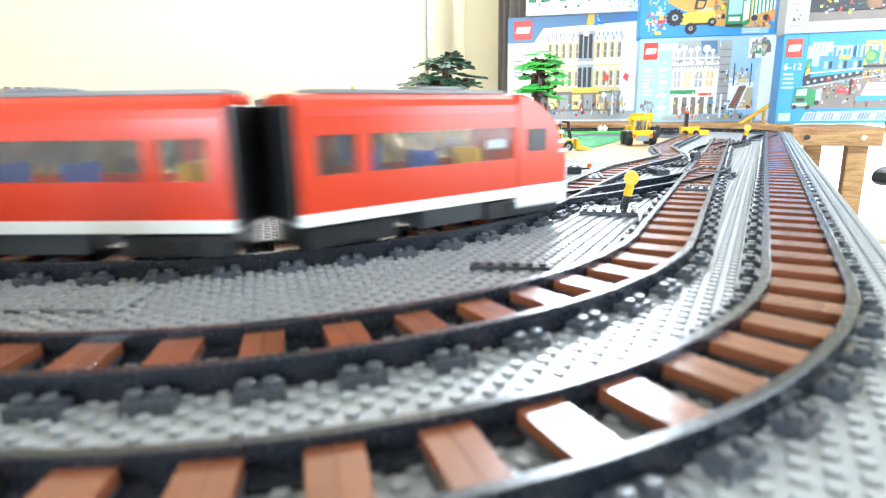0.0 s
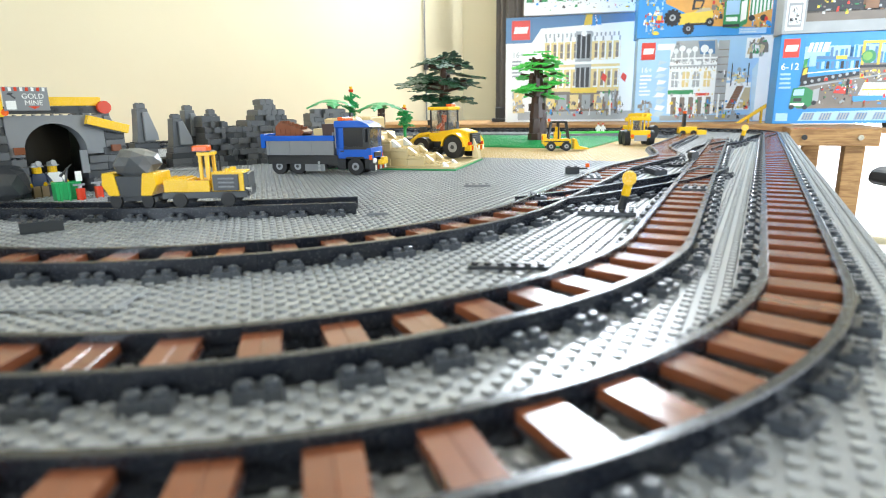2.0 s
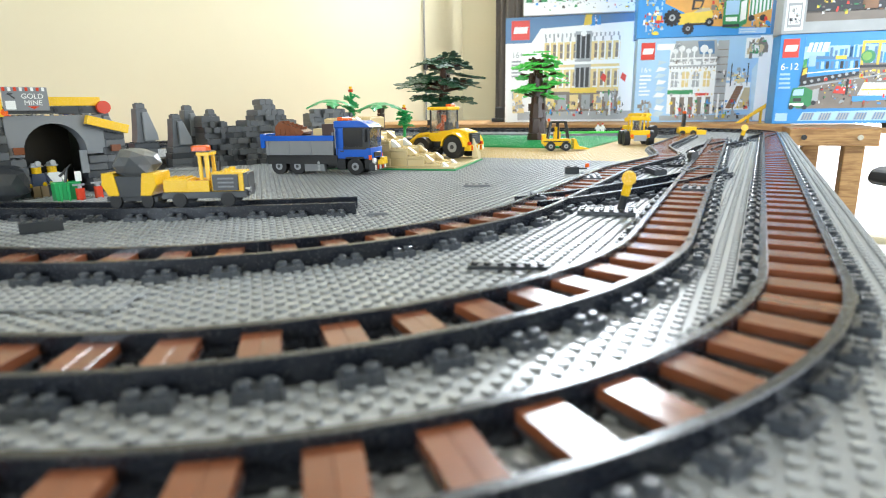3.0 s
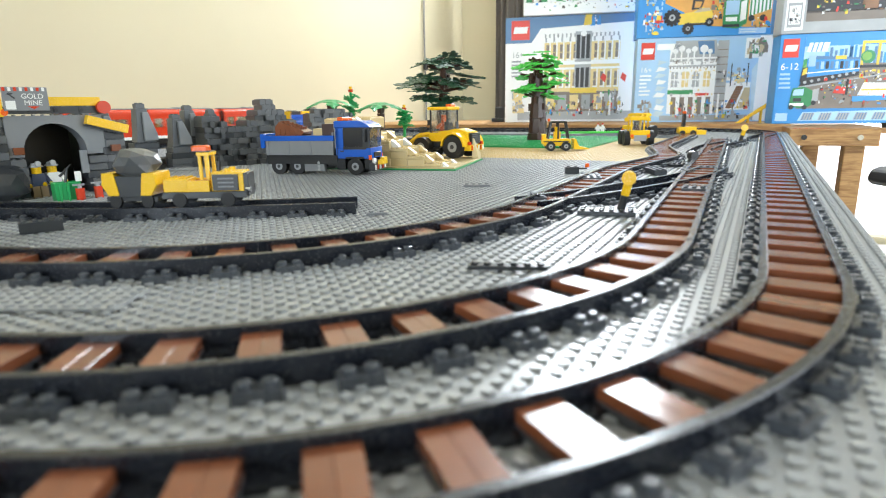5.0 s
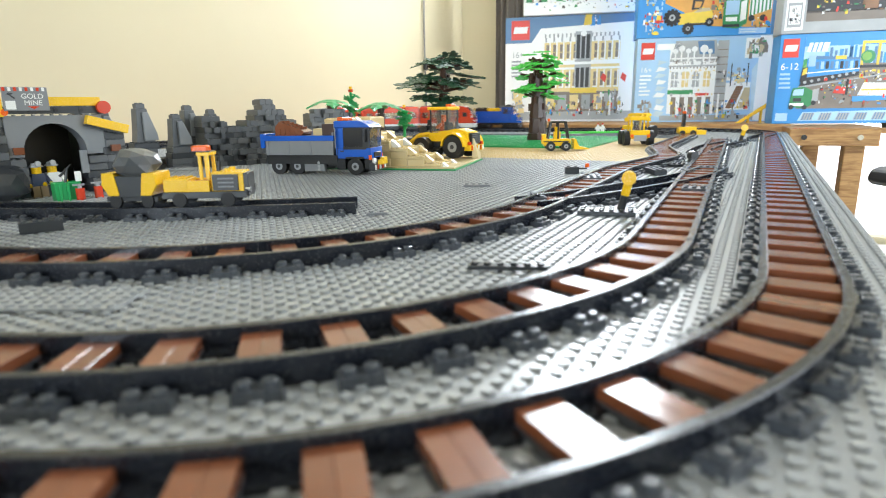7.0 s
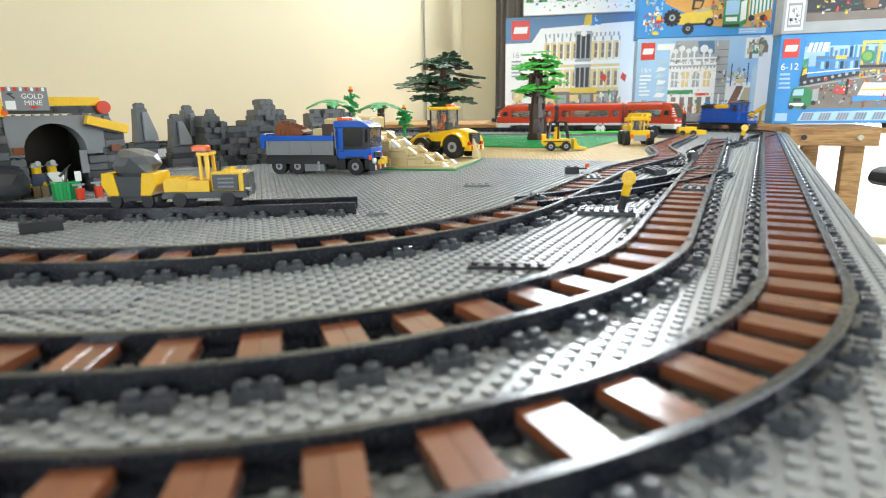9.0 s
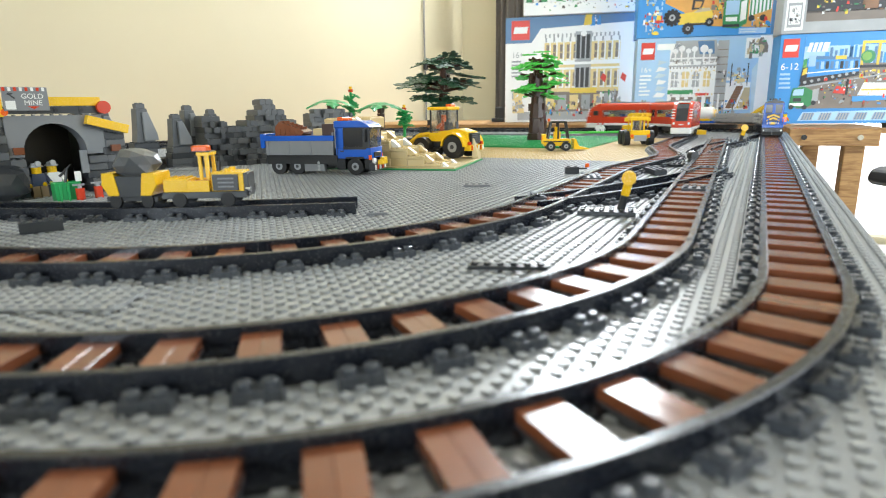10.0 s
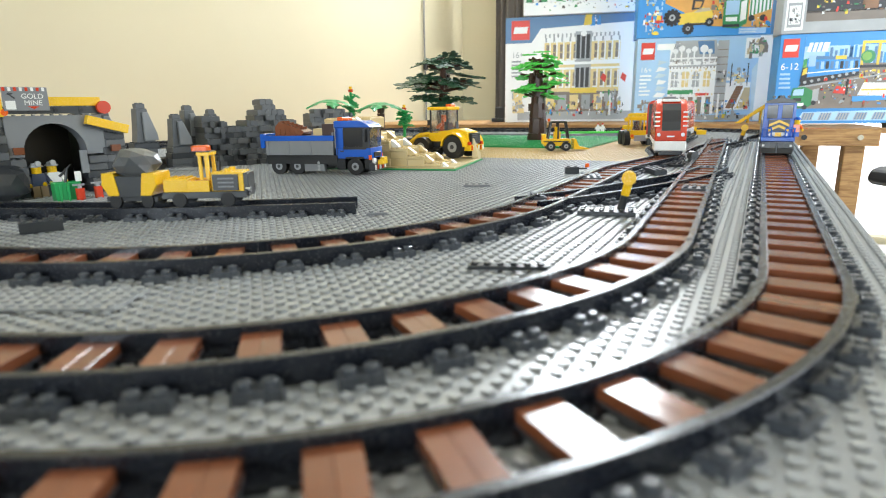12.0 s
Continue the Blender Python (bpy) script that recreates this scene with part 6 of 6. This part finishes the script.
b.clutter(0.28, 0.86, 0.05, 0.26, 75, 11, MIX, 0.02)
b.clutter(0.62, 0.84, 0.44, 0.62, 18, 12, (CARD_BLACK, CARD_WHITE, CARD_CREAM, CARD_GREY), 0.03)
b.shape("street", 0.2, 0.9, 0.02, 0.08, CARD_GREY, 2)
b.shape("lamp_post", 0.625, 0.64, 0.05, 0.33, CARD_WHITE, 9)

for i in range(14):
    b.shape("bracket", 0.255 + i * 0.025, 0.263 + i * 0.025, 0.635, 0.655, CARD_EARTH, 5)
for i in range(9):
    b.shape("tower_band", 0.60, 0.68, 0.16 + i * 0.085, 0.17 + i * 0.085, CARD_EARTH, 4)
for i in range(8):
    b.poly("stair_tread", [(0.70 + i * 0.0085, 0.18 + i * 0.03), (0.75 + i * 0.0085, 0.18 + i * 0.03), (0.75 + i * 0.0085, 0.187 + i * 0.03), (0.70 + i * 0.0085, 0.187 + i * 0.03)], CARD_EARTH, 6)
for x in (0.28, 0.345, 0.41, 0.475, 0.54):
    b.shape("shop_door", x, x + 0.035, 0.09, 0.30, CARD_EARTH, 4)
    b.shape("shop_post", x + 0.04, x + 0.05, 0.09, 0.32, CARD_WHITE, 5)
for k, (x, z, r) in enumerate(((0.29, 0.84, 0.02), (0.335, 0.87, 0.024), (0.385, 0.84, 0.02), (0.43, 0.86, 0.022), (0.50, 0.86, 0.03), (0.545, 0.83, 0.018))):
    b.disc("roof_ornament", x, z, r, CARD_WHITE, 6)
    b.shape("ornament_stem", x - 0.006, x + 0.006, 0.72, z, CARD_WHITE, 6)
b.shape("roof_rail", 0.26, 0.60, 0.745, 0.765, CARD_WHITE, 6)
b.clutter(0.26, 0.60, 0.69, 0.74, 24, 41, (CARD_WHITE, CARD_GREY, CARD_EARTH), 0.014)
b.clutter(0.26, 0.60, 0.30, 0.66, 40, 45, (CARD_WHITE, CARD_CREAM, CARD_WHITE, CARD_GREY), 0.016)
b.clutter(0.04, 0.13, 0.04, 0.26, 16, 43, (CARD_GREY, CARD_WHITE, CARD_EARTH), 0.03)

# cargo train set
c = Printed("blue box printed with a blue cargo train scene", 0.034, 2.660, 0.025, 13, 0.514, 0.328, CARD_BLUE)
c.logo(0.022, 0.128, 0.745, 0.95)
c.text("6-12", 0.018, 0.61, 0.105, CARD_WHITE)
c.bars(0.02, 0.10, 0.55, 4, 0.05, CARD_SKY, 5)
c.shape("small_panel", 0.02, 0.10, 0.03, 0.12, CARD_SKY, 2)
c.shape("scene_sky", 0.165, 0.995, 0.66, 0.985, CARD_SKY, 1)
c.shape("sky_top", 0.165, 0.995, 0.86, 0.985, CARD_BLUE, 2)
c.poly("scene_ground", [(0.15, 0.17), (0.995, 0.17), (0.995, 0.66), (0.165, 0.66), (0.165, 0.40)], CARD_EARTH, 1)
c.poly("hill", [(0.166, 0.52), (0.30, 0.56), (0.34, 0.70), (0.24, 0.745), (0.166, 0.72)], CARD_GREEN, 2)
c.poly("meadow", [(0.166, 0.62), (0.27, 0.64), (0.30, 0.69), (0.20, 0.71)], CARD_LEAF, 3)
rng = random.Random(77)
for i in range(22):
    x = 0.30 + i * 0.031
    c.shape("skyline", x, x + rng.uniform(0.014, 0.03), 0.66, rng.uniform(0.76, 0.86), CARD_DEEP if i % 3 else CARD_BLUE, 3)
c.shape("skyline", 0.455, 0.475, 0.66, 0.95, CARD_BLUE, 3)
c.poly("title_band", [(0.18, 0.80), (0.31, 0.80), (0.325, 0.90), (0.195, 0.90)], CARD_WHITE, 4)
for i in range(3):
    c.poly("title_gap", [(0.205 + i * 0.03, 0.80), (0.213 + i * 0.03, 0.80), (0.227 + i * 0.03, 0.90), (0.219 + i * 0.03, 0.90)], CARD_BLUE, 5)
c.poly("printed_engine", [(0.19, 0.52), (0.53, 0.57), (0.53, 0.70), (0.19, 0.72)], CARD_BLUE, 4, "printed blue locomotive")
c.poly("printed_engine_roof", [(0.23, 0.72), (0.53, 0.70), (0.53, 0.725), (0.25, 0.755)], CARD_DEEP, 5)
for i in range(9):
    x = 0.25 + i * 0.031
    c.shape("printed_louvre", x, x + 0.02, 0.61, 0.69, (CARD_DEEP, CARD_SKY, CARD_BLACK)[i % 3], 6)
c.poly("printed_engine_band", [(0.37, 0.71), (0.44, 0.71), (0.44, 0.75), (0.37, 0.75)], CARD_YELLOW, 6)
c.shape("printed_engine_cab", 0.20, 0.245, 0.64, 0.76, CARD_SKY, 6)
c.poly("printed_handrail", [(0.19, 0.56), (0.53, 0.60), (0.53, 0.612), (0.19, 0.572)], CARD_WHITE, 7)
c.poly("printed_underframe", [(0.155, 0.42), (0.53, 0.53), (0.53, 0.575), (0.17, 0.51)], CARD_BLACK, 5)
for i in range(8):
    c.disc("printed_wheel", 0.19 + i * 0.044, 0.465 + i * 0.0135, 0.011, CARD_GREY, 7, 10)
c.poly("printed_nose", [(0.155, 0.47), (0.20, 0.47), (0.20, 0.64), (0.165, 0.62)], CARD_BLACK, 6)
c.poly("printed_chevron", [(0.165, 0.54), (0.195, 0.56), (0.195, 0.63), (0.17, 0.61)], CARD_YELLOW, 7)
c.poly("printed_rail", [(0.15, 0.40), (0.99, 0.60), (0.99, 0.615), (0.15, 0.42)], CARD_GREY, 4)
c.disc("printed_drum", 0.575, 0.73, 0.046, CARD_GREEN, 6)
c.disc("printed_drum_end", 0.568, 0.735, 0.03, CARD_LEAF, 7)
c.shape("printed_flat_wagon", 0.53, 0.80, 0.61, 0.64, CARD_BLACK, 5)
for x in (0.53, 0.63):
    c.shape("printed_crane", x, x + 0.018, 0.64, 0.90, CARD_YELLOW, 5)
c.shape("printed_crane_beam", 0.53, 0.72, 0.87, 0.90, CARD_YELLOW, 6)
c.poly("printed_lorry", [(0.10, 0.19), (0.21, 0.175), (0.25, 0.21), (0.25, 0.37), (0.19, 0.42), (0.115, 0.40)], CARD_GREEN, 5, "printed green lorry")
c.poly("printed_lorry_glass", [(0.118, 0.32), (0.19, 0.32), (0.19, 0.395), (0.125, 0.385)], CARD_SKY, 6)
c.shape("printed_lorry_bumper", 0.105, 0.20, 0.20, 0.235, CARD_WHITE, 6)
c.shape("printed_lorry_grille", 0.125, 0.18, 0.25, 0.29, CARD_BLACK, 6)
c.poly("printed_lorry_bed", [(0.25, 0.23), (0.29, 0.26), (0.29, 0.40), (0.25, 0.38)], CARD_GREY, 5)
for x, z in ((0.118, 0.19), (0.205, 0.185), (0.262, 0.235)):
    c.disc("printed_wheel", x, z, 0.017, CARD_BLACK, 7, 10)
c.poly("printed_forklift", [(0.38, 0.34), (0.46, 0.33), (0.46, 0.40), (0.40, 0.42)], CARD_RED, 6)
c.shape("printed_forklift_mast", 0.46, 0.475, 0.32, 0.49, CARD_BLACK, 7)
c.poly("printed_tank", [(0.54, 0.31), (0.75, 0.30), (0.75, 0.44), (0.57, 0.45)], CARD_WHITE, 6)
c.poly("printed_tank_frame", [(0.51, 0.24), (0.75, 0.26), (0.75, 0.31), (0.51, 0.30)], CARD_BLUE, 6)
c.shape("printed_tank_stripe", 0.56, 0.75, 0.36, 0.38, CARD_YELLOW, 7)
c.clutter(0.29, 0.98, 0.20, 0.36, 30, 15, MIX, 0.018)
c.clutter(0.30, 0.53, 0.37, 0.50, 26, 16, MIX, 0.02)
c.clutter(0.54, 0.98, 0.46, 0.58, 36, 17, (CARD_YELLOW, CARD_BLACK, CARD_YELLOW, CARD_RED, CARD_GREY, CARD_WHITE), 0.022)
c.poly("rail_strip", [(0.17, 0.03), (0.99, 0.03), (0.99, 0.15), (0.20, 0.13)], CARD_SKY, 2)
for i in range(7):
    x = 0.19 + i * 0.115
    c.poly("printed_track", [(x, 0.04), (x + 0.075, 0.04), (x + 0.09, 0.12), (x + 0.015, 0.12)], CARD_GREY, 3)
    for k in range(4):
        c.poly("printed_tie", [(x + 0.008 + k * 0.018, 0.04), (x + 0.014 + k * 0.018, 0.04), (x + 0.028 + k * 0.018, 0.12), (x + 0.022 + k * 0.018, 0.12)], CARD_DEEP, 4)
c.poly("scene_edge", [(0.14, 0.16), (0.20, 0.145), (0.995, 0.155), (0.995, 0.175)], CARD_BLUE, 2)

# upper boxes
d = Printed("box printed with a crowded snowy village scene", -1.121, 2.993, 0.5535, 16, 0.559, 0.203, CARD_WHITE)
d.shape("scene_band", 0.0, 1.0, 0.45, 1.0, CARD_EARTH, 1)
d.clutter(0.01, 0.99, 0.30, 0.95, 130, 21, MIX, 0.032)
d.clutter(0.01, 0.99, 0.10, 0.30, 22, 24, MIX, 0.022)
for i in range(7):
    x = 0.05 + i * 0.135
    d.poly("printed_fir", [(x - 0.028, 0.30), (x + 0.028, 0.30), (x, 0.75)], CARD_GREEN, 9)
e = Printed("blue box printed with a yellow jeep and green lorry", -0.539, 2.891, 0.3972, 17.5, 0.582, 0.343, CARD_BLUE)
e.shape("dark_side", 0.965, 1.0, 0.0, 1.0, CARD_DEEP, 1)
e.poly("sand_scene", [(0.20, 0.42), (0.34, 0.30), (0.55, 0.12), (0.96, 0.08), (0.96, 0.98), (0.18, 0.98)], CARD_ORANGE, 1)
e.poly("blue_corner", [(0.60, 0.0), (0.95, 0.0), (0.95, 0.05), (0.60, 0.10)], CARD_BLUE, 2)
e.poly("printed_jeep", [(0.30, 0.15), (0.52, 0.16), (0.55, 0.22), (0.54, 0.32), (0.46, 0.36), (0.40, 0.30), (0.30, 0.28)], CARD_YELLOW, 4, "printed yellow jeep")
e.poly("printed_jeep_hood", [(0.41, 0.29), (0.53, 0.31), (0.52, 0.345), (0.45, 0.345)], CARD_SAND, 5)
e.poly("printed_jeep_cage", [(0.39, 0.33), (0.46, 0.33), (0.48, 0.44), (0.40, 0.46)], CARD_BLACK, 5)
e.poly("printed_jeep_window", [(0.41, 0.35), (0.45, 0.35), (0.465, 0.42), (0.415, 0.43)], CARD_ORANGE, 6)
e.shape("printed_jeep_bumper", 0.40, 0.545, 0.14, 0.165, CARD_BLACK, 6)
for x, z, r in ((0.255, 0.24, 0.052), (0.375, 0.10, 0.036), (0.525, 0.17, 0.026)):
    for k in range(12):
        q = 6.2832 * k / 12
        e.disc("printed_tread", x + r * math.cos(q), z + r * 1.7 * math.sin(q), r * 0.26, CARD_BLACK, 6, 6)
    e.disc("printed_tyre", x, z, r, CARD_BLACK, 6)
    e.disc("printed_rim", x, z, r * 0.45, CARD_GREY, 7)
    e.disc("printed_hub", x, z, r * 0.2, CARD_BLACK, 8, 8)
e.poly("printed_lorry", [(0.62, 0.10), (0.73, 0.08), (0.79, 0.14), (0.79, 0.50), (0.62, 0.50)], CARD_GREEN, 4, "printed green lorry")
e.poly("printed_lorry_glass", [(0.635, 0.25), (0.73, 0.25), (0.73, 0.42), (0.635, 0.42)], CARD_SKY, 5)
e.poly("printed_lorry_door", [(0.74, 0.16), (0.78, 0.19), (0.78, 0.42), (0.74, 0.40)], CARD_WHITE, 5)
e.shape("printed_lorry_grille", 0.64, 0.72, 0.17, 0.22, CARD_WHITE, 5)
e.shape("printed_lorry_bumper", 0.62, 0.74, 0.10, 0.135, CARD_BLACK, 5)
e.poly("printed_trailer", [(0.80, 0.22), (0.955, 0.30), (0.955, 0.56), (0.80, 0.50)], CARD_WHITE, 4)
for i in range(6):
    e.poly("printed_stake", [(0.805 + i * 0.026, 0.225 + i * 0.013), (0.816 + i * 0.026, 0.23 + i * 0.013), (0.816 + i * 0.026, 0.50 + i * 0.01), (0.805 + i * 0.026, 0.50 + i * 0.01)], CARD_GREEN, 5)
for x in (0.82, 0.90):
    e.disc("printed_tyre", x, 0.20, 0.022, CARD_BLACK, 6)
e.shape("text_panel", 0.74, 0.93, 0.015, 0.085, CARD_SKY, 3)
e.bars(0.75, 0.92, 0.06, 2, 0.03, CARD_WHITE, 4)
e.clutter(0.05, 0.19, 0.05, 0.5, 34, 22, (CARD_WHITE, CARD_RED, CARD_YELLOW, CARD_SKY, CARD_SKY), 0.028)
e.clutter(0.53, 0.62, 0.2, 0.5, 16, 23, MIX, 0.025)
e.clutter(0.82, 0.95, 0.09, 0.2, 14, 25, MIX, 0.02)
e.clutter(0.2, 0.6, 0.48, 0.9, 40, 26, (CARD_BROWN, CARD_RED, CARD_SAND, CARD_BLACK, CARD_ORANGE), 0.04)
f = Printed("grey box printed with a street scene", 0.031, 2.655, 0.3540, 13, 0.527, 0.254, CARD_GREY)
f.shape("picture_frame", 0.02, 0.135, 0.05, 0.47, CARD_WHITE, 1)
f.shape("frame_line", 0.032, 0.123, 0.09, 0.43, CARD_GREY, 2)
f.shape("picture", 0.042, 0.113, 0.13, 0.39, CARD_WHITE, 3)
f.clutter(0.05, 0.105, 0.15, 0.37, 14, 31, (CARD_GREY, CARD_BLACK, CARD_EARTH), 0.016)
f.shape("pale_street", 0.15, 0.99, 0.16, 0.30, CARD_EARTH, 1)
f.shape("shop_wall", 0.15, 0.99, 0.28, 0.98, CARD_BLACK, 1)
f.shape("shop_front", 0.30, 0.99, 0.45, 0.98, CARD_EARTH, 2)
f.clutter(0.17, 0.98, 0.26, 0.85, 110, 32, (CARD_GREEN, CARD_GREY, CARD_BLACK, CARD_EARTH, CARD_WHITE, CARD_BROWN, CARD_RED, CARD_YELLOW), 0.026)
f.disc("printed_pot", 0.30, 0.52, 0.04, CARD_WHITE, 9)
f.poly("printed_cow", [(0.50, 0.30), (0.58, 0.30), (0.58, 0.44), (0.50, 0.42)], CARD_BROWN, 9)

# ---- wooden workbench and room things ----
bench = thing("workbench", "pine workbench with bolted apron and square legs", "workbench", facing(0.1870, -0.0880, 5, 0.0212, 1.27))
boxpart("bench_top", (0.095, 0.315, 1.935, 2.75, -0.016, -0.003), PINE, bench, "pine top board", 0.001)
ap = boxpart("apron", (0.088, 0.290, 1.905, 1.934, -0.047, -0.004), PINE, bench, "pine apron board", 0.0015)
for x in (0.122, 0.247):
    tubepart("bolt", (x, 1.899, -0.025), 0.007, 0.006, "y", CHROME if x > 0.2 else BLACK, ap, "round bolt head", 12)
for x0, y0 in ((0.222, 1.936), (0.178, 2.30)):
    boxpart("leg", (x0, x0 + 0.046, y0, y0 + 0.05, (FLOOR_Z - 0.0212) / 1.27, -0.0165), PINE, bench, "square pine leg", 0.0015)
for i in range(7):
    boxpart("red_mark", (0.100 + i * 0.013, 0.108 + i * 0.013, 1.938, 1.946, -0.0030, -0.0022), RED, bench, "faded red lettering", 0, pose(0, 0, 0))

cur = thing("curtain", "dark grey hanging curtain behind the boxes", "curtain", pose(-1.743, 4.10, FLOOR_Z))
bm = bmesh.new()
n = 48
prof = [(0.40 * i / n, 0.022 * math.sin(i * 0.9) + 0.012 * math.sin(i * 0.37)) for i in range(n + 1)]
lo = [[bm.verts.new((x, y + dy, z)) for x, y in prof] for dy in (0, 0.006) for z in (0.02, 2.9)]
for r0, r1 in ((lo[0], lo[1]), (lo[3], lo[2]), (lo[1], lo[3]), (lo[2], lo[0])):
    for i in range(n):
        bm.faces.new((r0[i], r0[i + 1], r1[i + 1], r1[i]))
part("cloth", bm, CURTAIN, cur, "grey folded cloth")
boxpart("rod", (-0.05, 2.0, 0.02, 0.03, 2.9, 2.915), DARK, cur, "dark curtain rod")

sp = thing("loudspeaker", "small black loudspeaker behind the layout", "loudspeaker", facing(-1.298, 3.145, 25, 0.0300, 1.27))
boxpart("cabinet", (-0.03, 0.03, -0.03, 0.03, -0.004, 0.060), BLACK, sp, "", 0.003)
boxpart("base", (-0.045, 0.04, -0.04, 0.04, -0.004, 0.012), DARK, sp, "", 0.002)

cord = thing("hanging_cord", "thin grey cord with plug hanging down the wall", "cord", pose(WX + 0.008, 3.643, 0))
bm = bmesh.new()
prev = None
for i in range(25):
    z = 0.02 + i * 0.06
    p = (0.006, 0.004 * math.sin(i * 0.5), z)
    if prev:
        bar(bm, prev, p, 0.006, 6)
    prev = p
part("cable", bm, MIDGREY, cord, "thin grey cable")
boxpart("plug", (0.0, 0.024, -0.016, 0.016, 0.36, 0.42), DARK, cord, "dark plug", 0.003)

ch = thing("office_chair", "black office chair on castors beside the bench", "chair", facing(0.780, 3.020, 30, FLOOR_Z, 1.1))
bm = bmesh.new()
prism(bm, [(-0.24, 0.44), (0.22, 0.44), (0.24, 0.47), (0.22, 0.51), (-0.22, 0.51), (-0.25, 0.48)], -0.23, 0.23)
part("seat", bm, RUBBER, ch, "black padded seat", 0.015)
tubepart("gas_lift", (0, 0, 0.12), 0.028, 0.33, "z", BLACK, ch, "black column")
for i in range(5):
    a = 6.2832 * i / 5
    bm = bmesh.new()
    bar(bm, (0, 0, 0.13), (math.cos(a) * 0.30, math.sin(a) * 0.30, 0.08), 0.024, 8, 0.016)
    lg = part("leg", bm, BLACK, ch, "black star leg")
    tubepart("castor", (math.cos(a) * 0.30 - 0.02, math.sin(a) * 0.30, 0.03), 0.03, 0.04, "x", BLACK, lg, "black castor", 12)
for s in (-1, 1):
    bm = bmesh.new()
    bar(bm, (-0.1, s * 0.25, 0.46), (-0.05, s * 0.29, 0.66), 0.016, 8)
    bar(bm, (-0.15, s * 0.29, 0.67), (0.12, s * 0.29, 0.67), 0.022, 8)
    part("armrest", bm, BLACK, ch, "black armrest")
bm = bmesh.new()
prism(bm, [(0.22, 0.60), (0.26, 0.60), (0.32, 1.02), (0.27, 1.02)], -0.2, 0.2)
part("backrest", bm, RUBBER, ch, "black backrest", 0.012)



# ---- motion ----


def along(table, t):
    return float(np.interp(t, [r[0] for r in table], [r[1] for r in table]))


def smooth_along(table, t):
    w = [(along(table, min(max(t + d, 0), 12)), k) for d, k in ((-0.2, 1), (-0.1, 2), (0, 3), (0.1, 2), (0.2, 1))]
    return sum(v * k for v, k in w) / sum(k for v, k in w) if 0.2 <= t <= 11.8 else along(table, t)


def ride(pts, ss, s, axle):
    x0, y0, _ = place_at(pts, ss, s - axle)
    x1, y1, _ = place_at(pts, ss, s + axle)
    return Matrix.Translation(((x0 + x1) / 2, (y0 + y1) / 2, 0.0126)) @ Matrix.Rotation(math.atan2(y1 - y0, x1 - x0), 4, "Z")


def motions():
    times = [i * 0.2 for i in range(61)]
    for car, offset, pts, ss, table in RIDERS:
        walk(car, [(t, ride(pts, ss, smooth_along(table, t) + offset, 0.075)) for t in times])


motions()
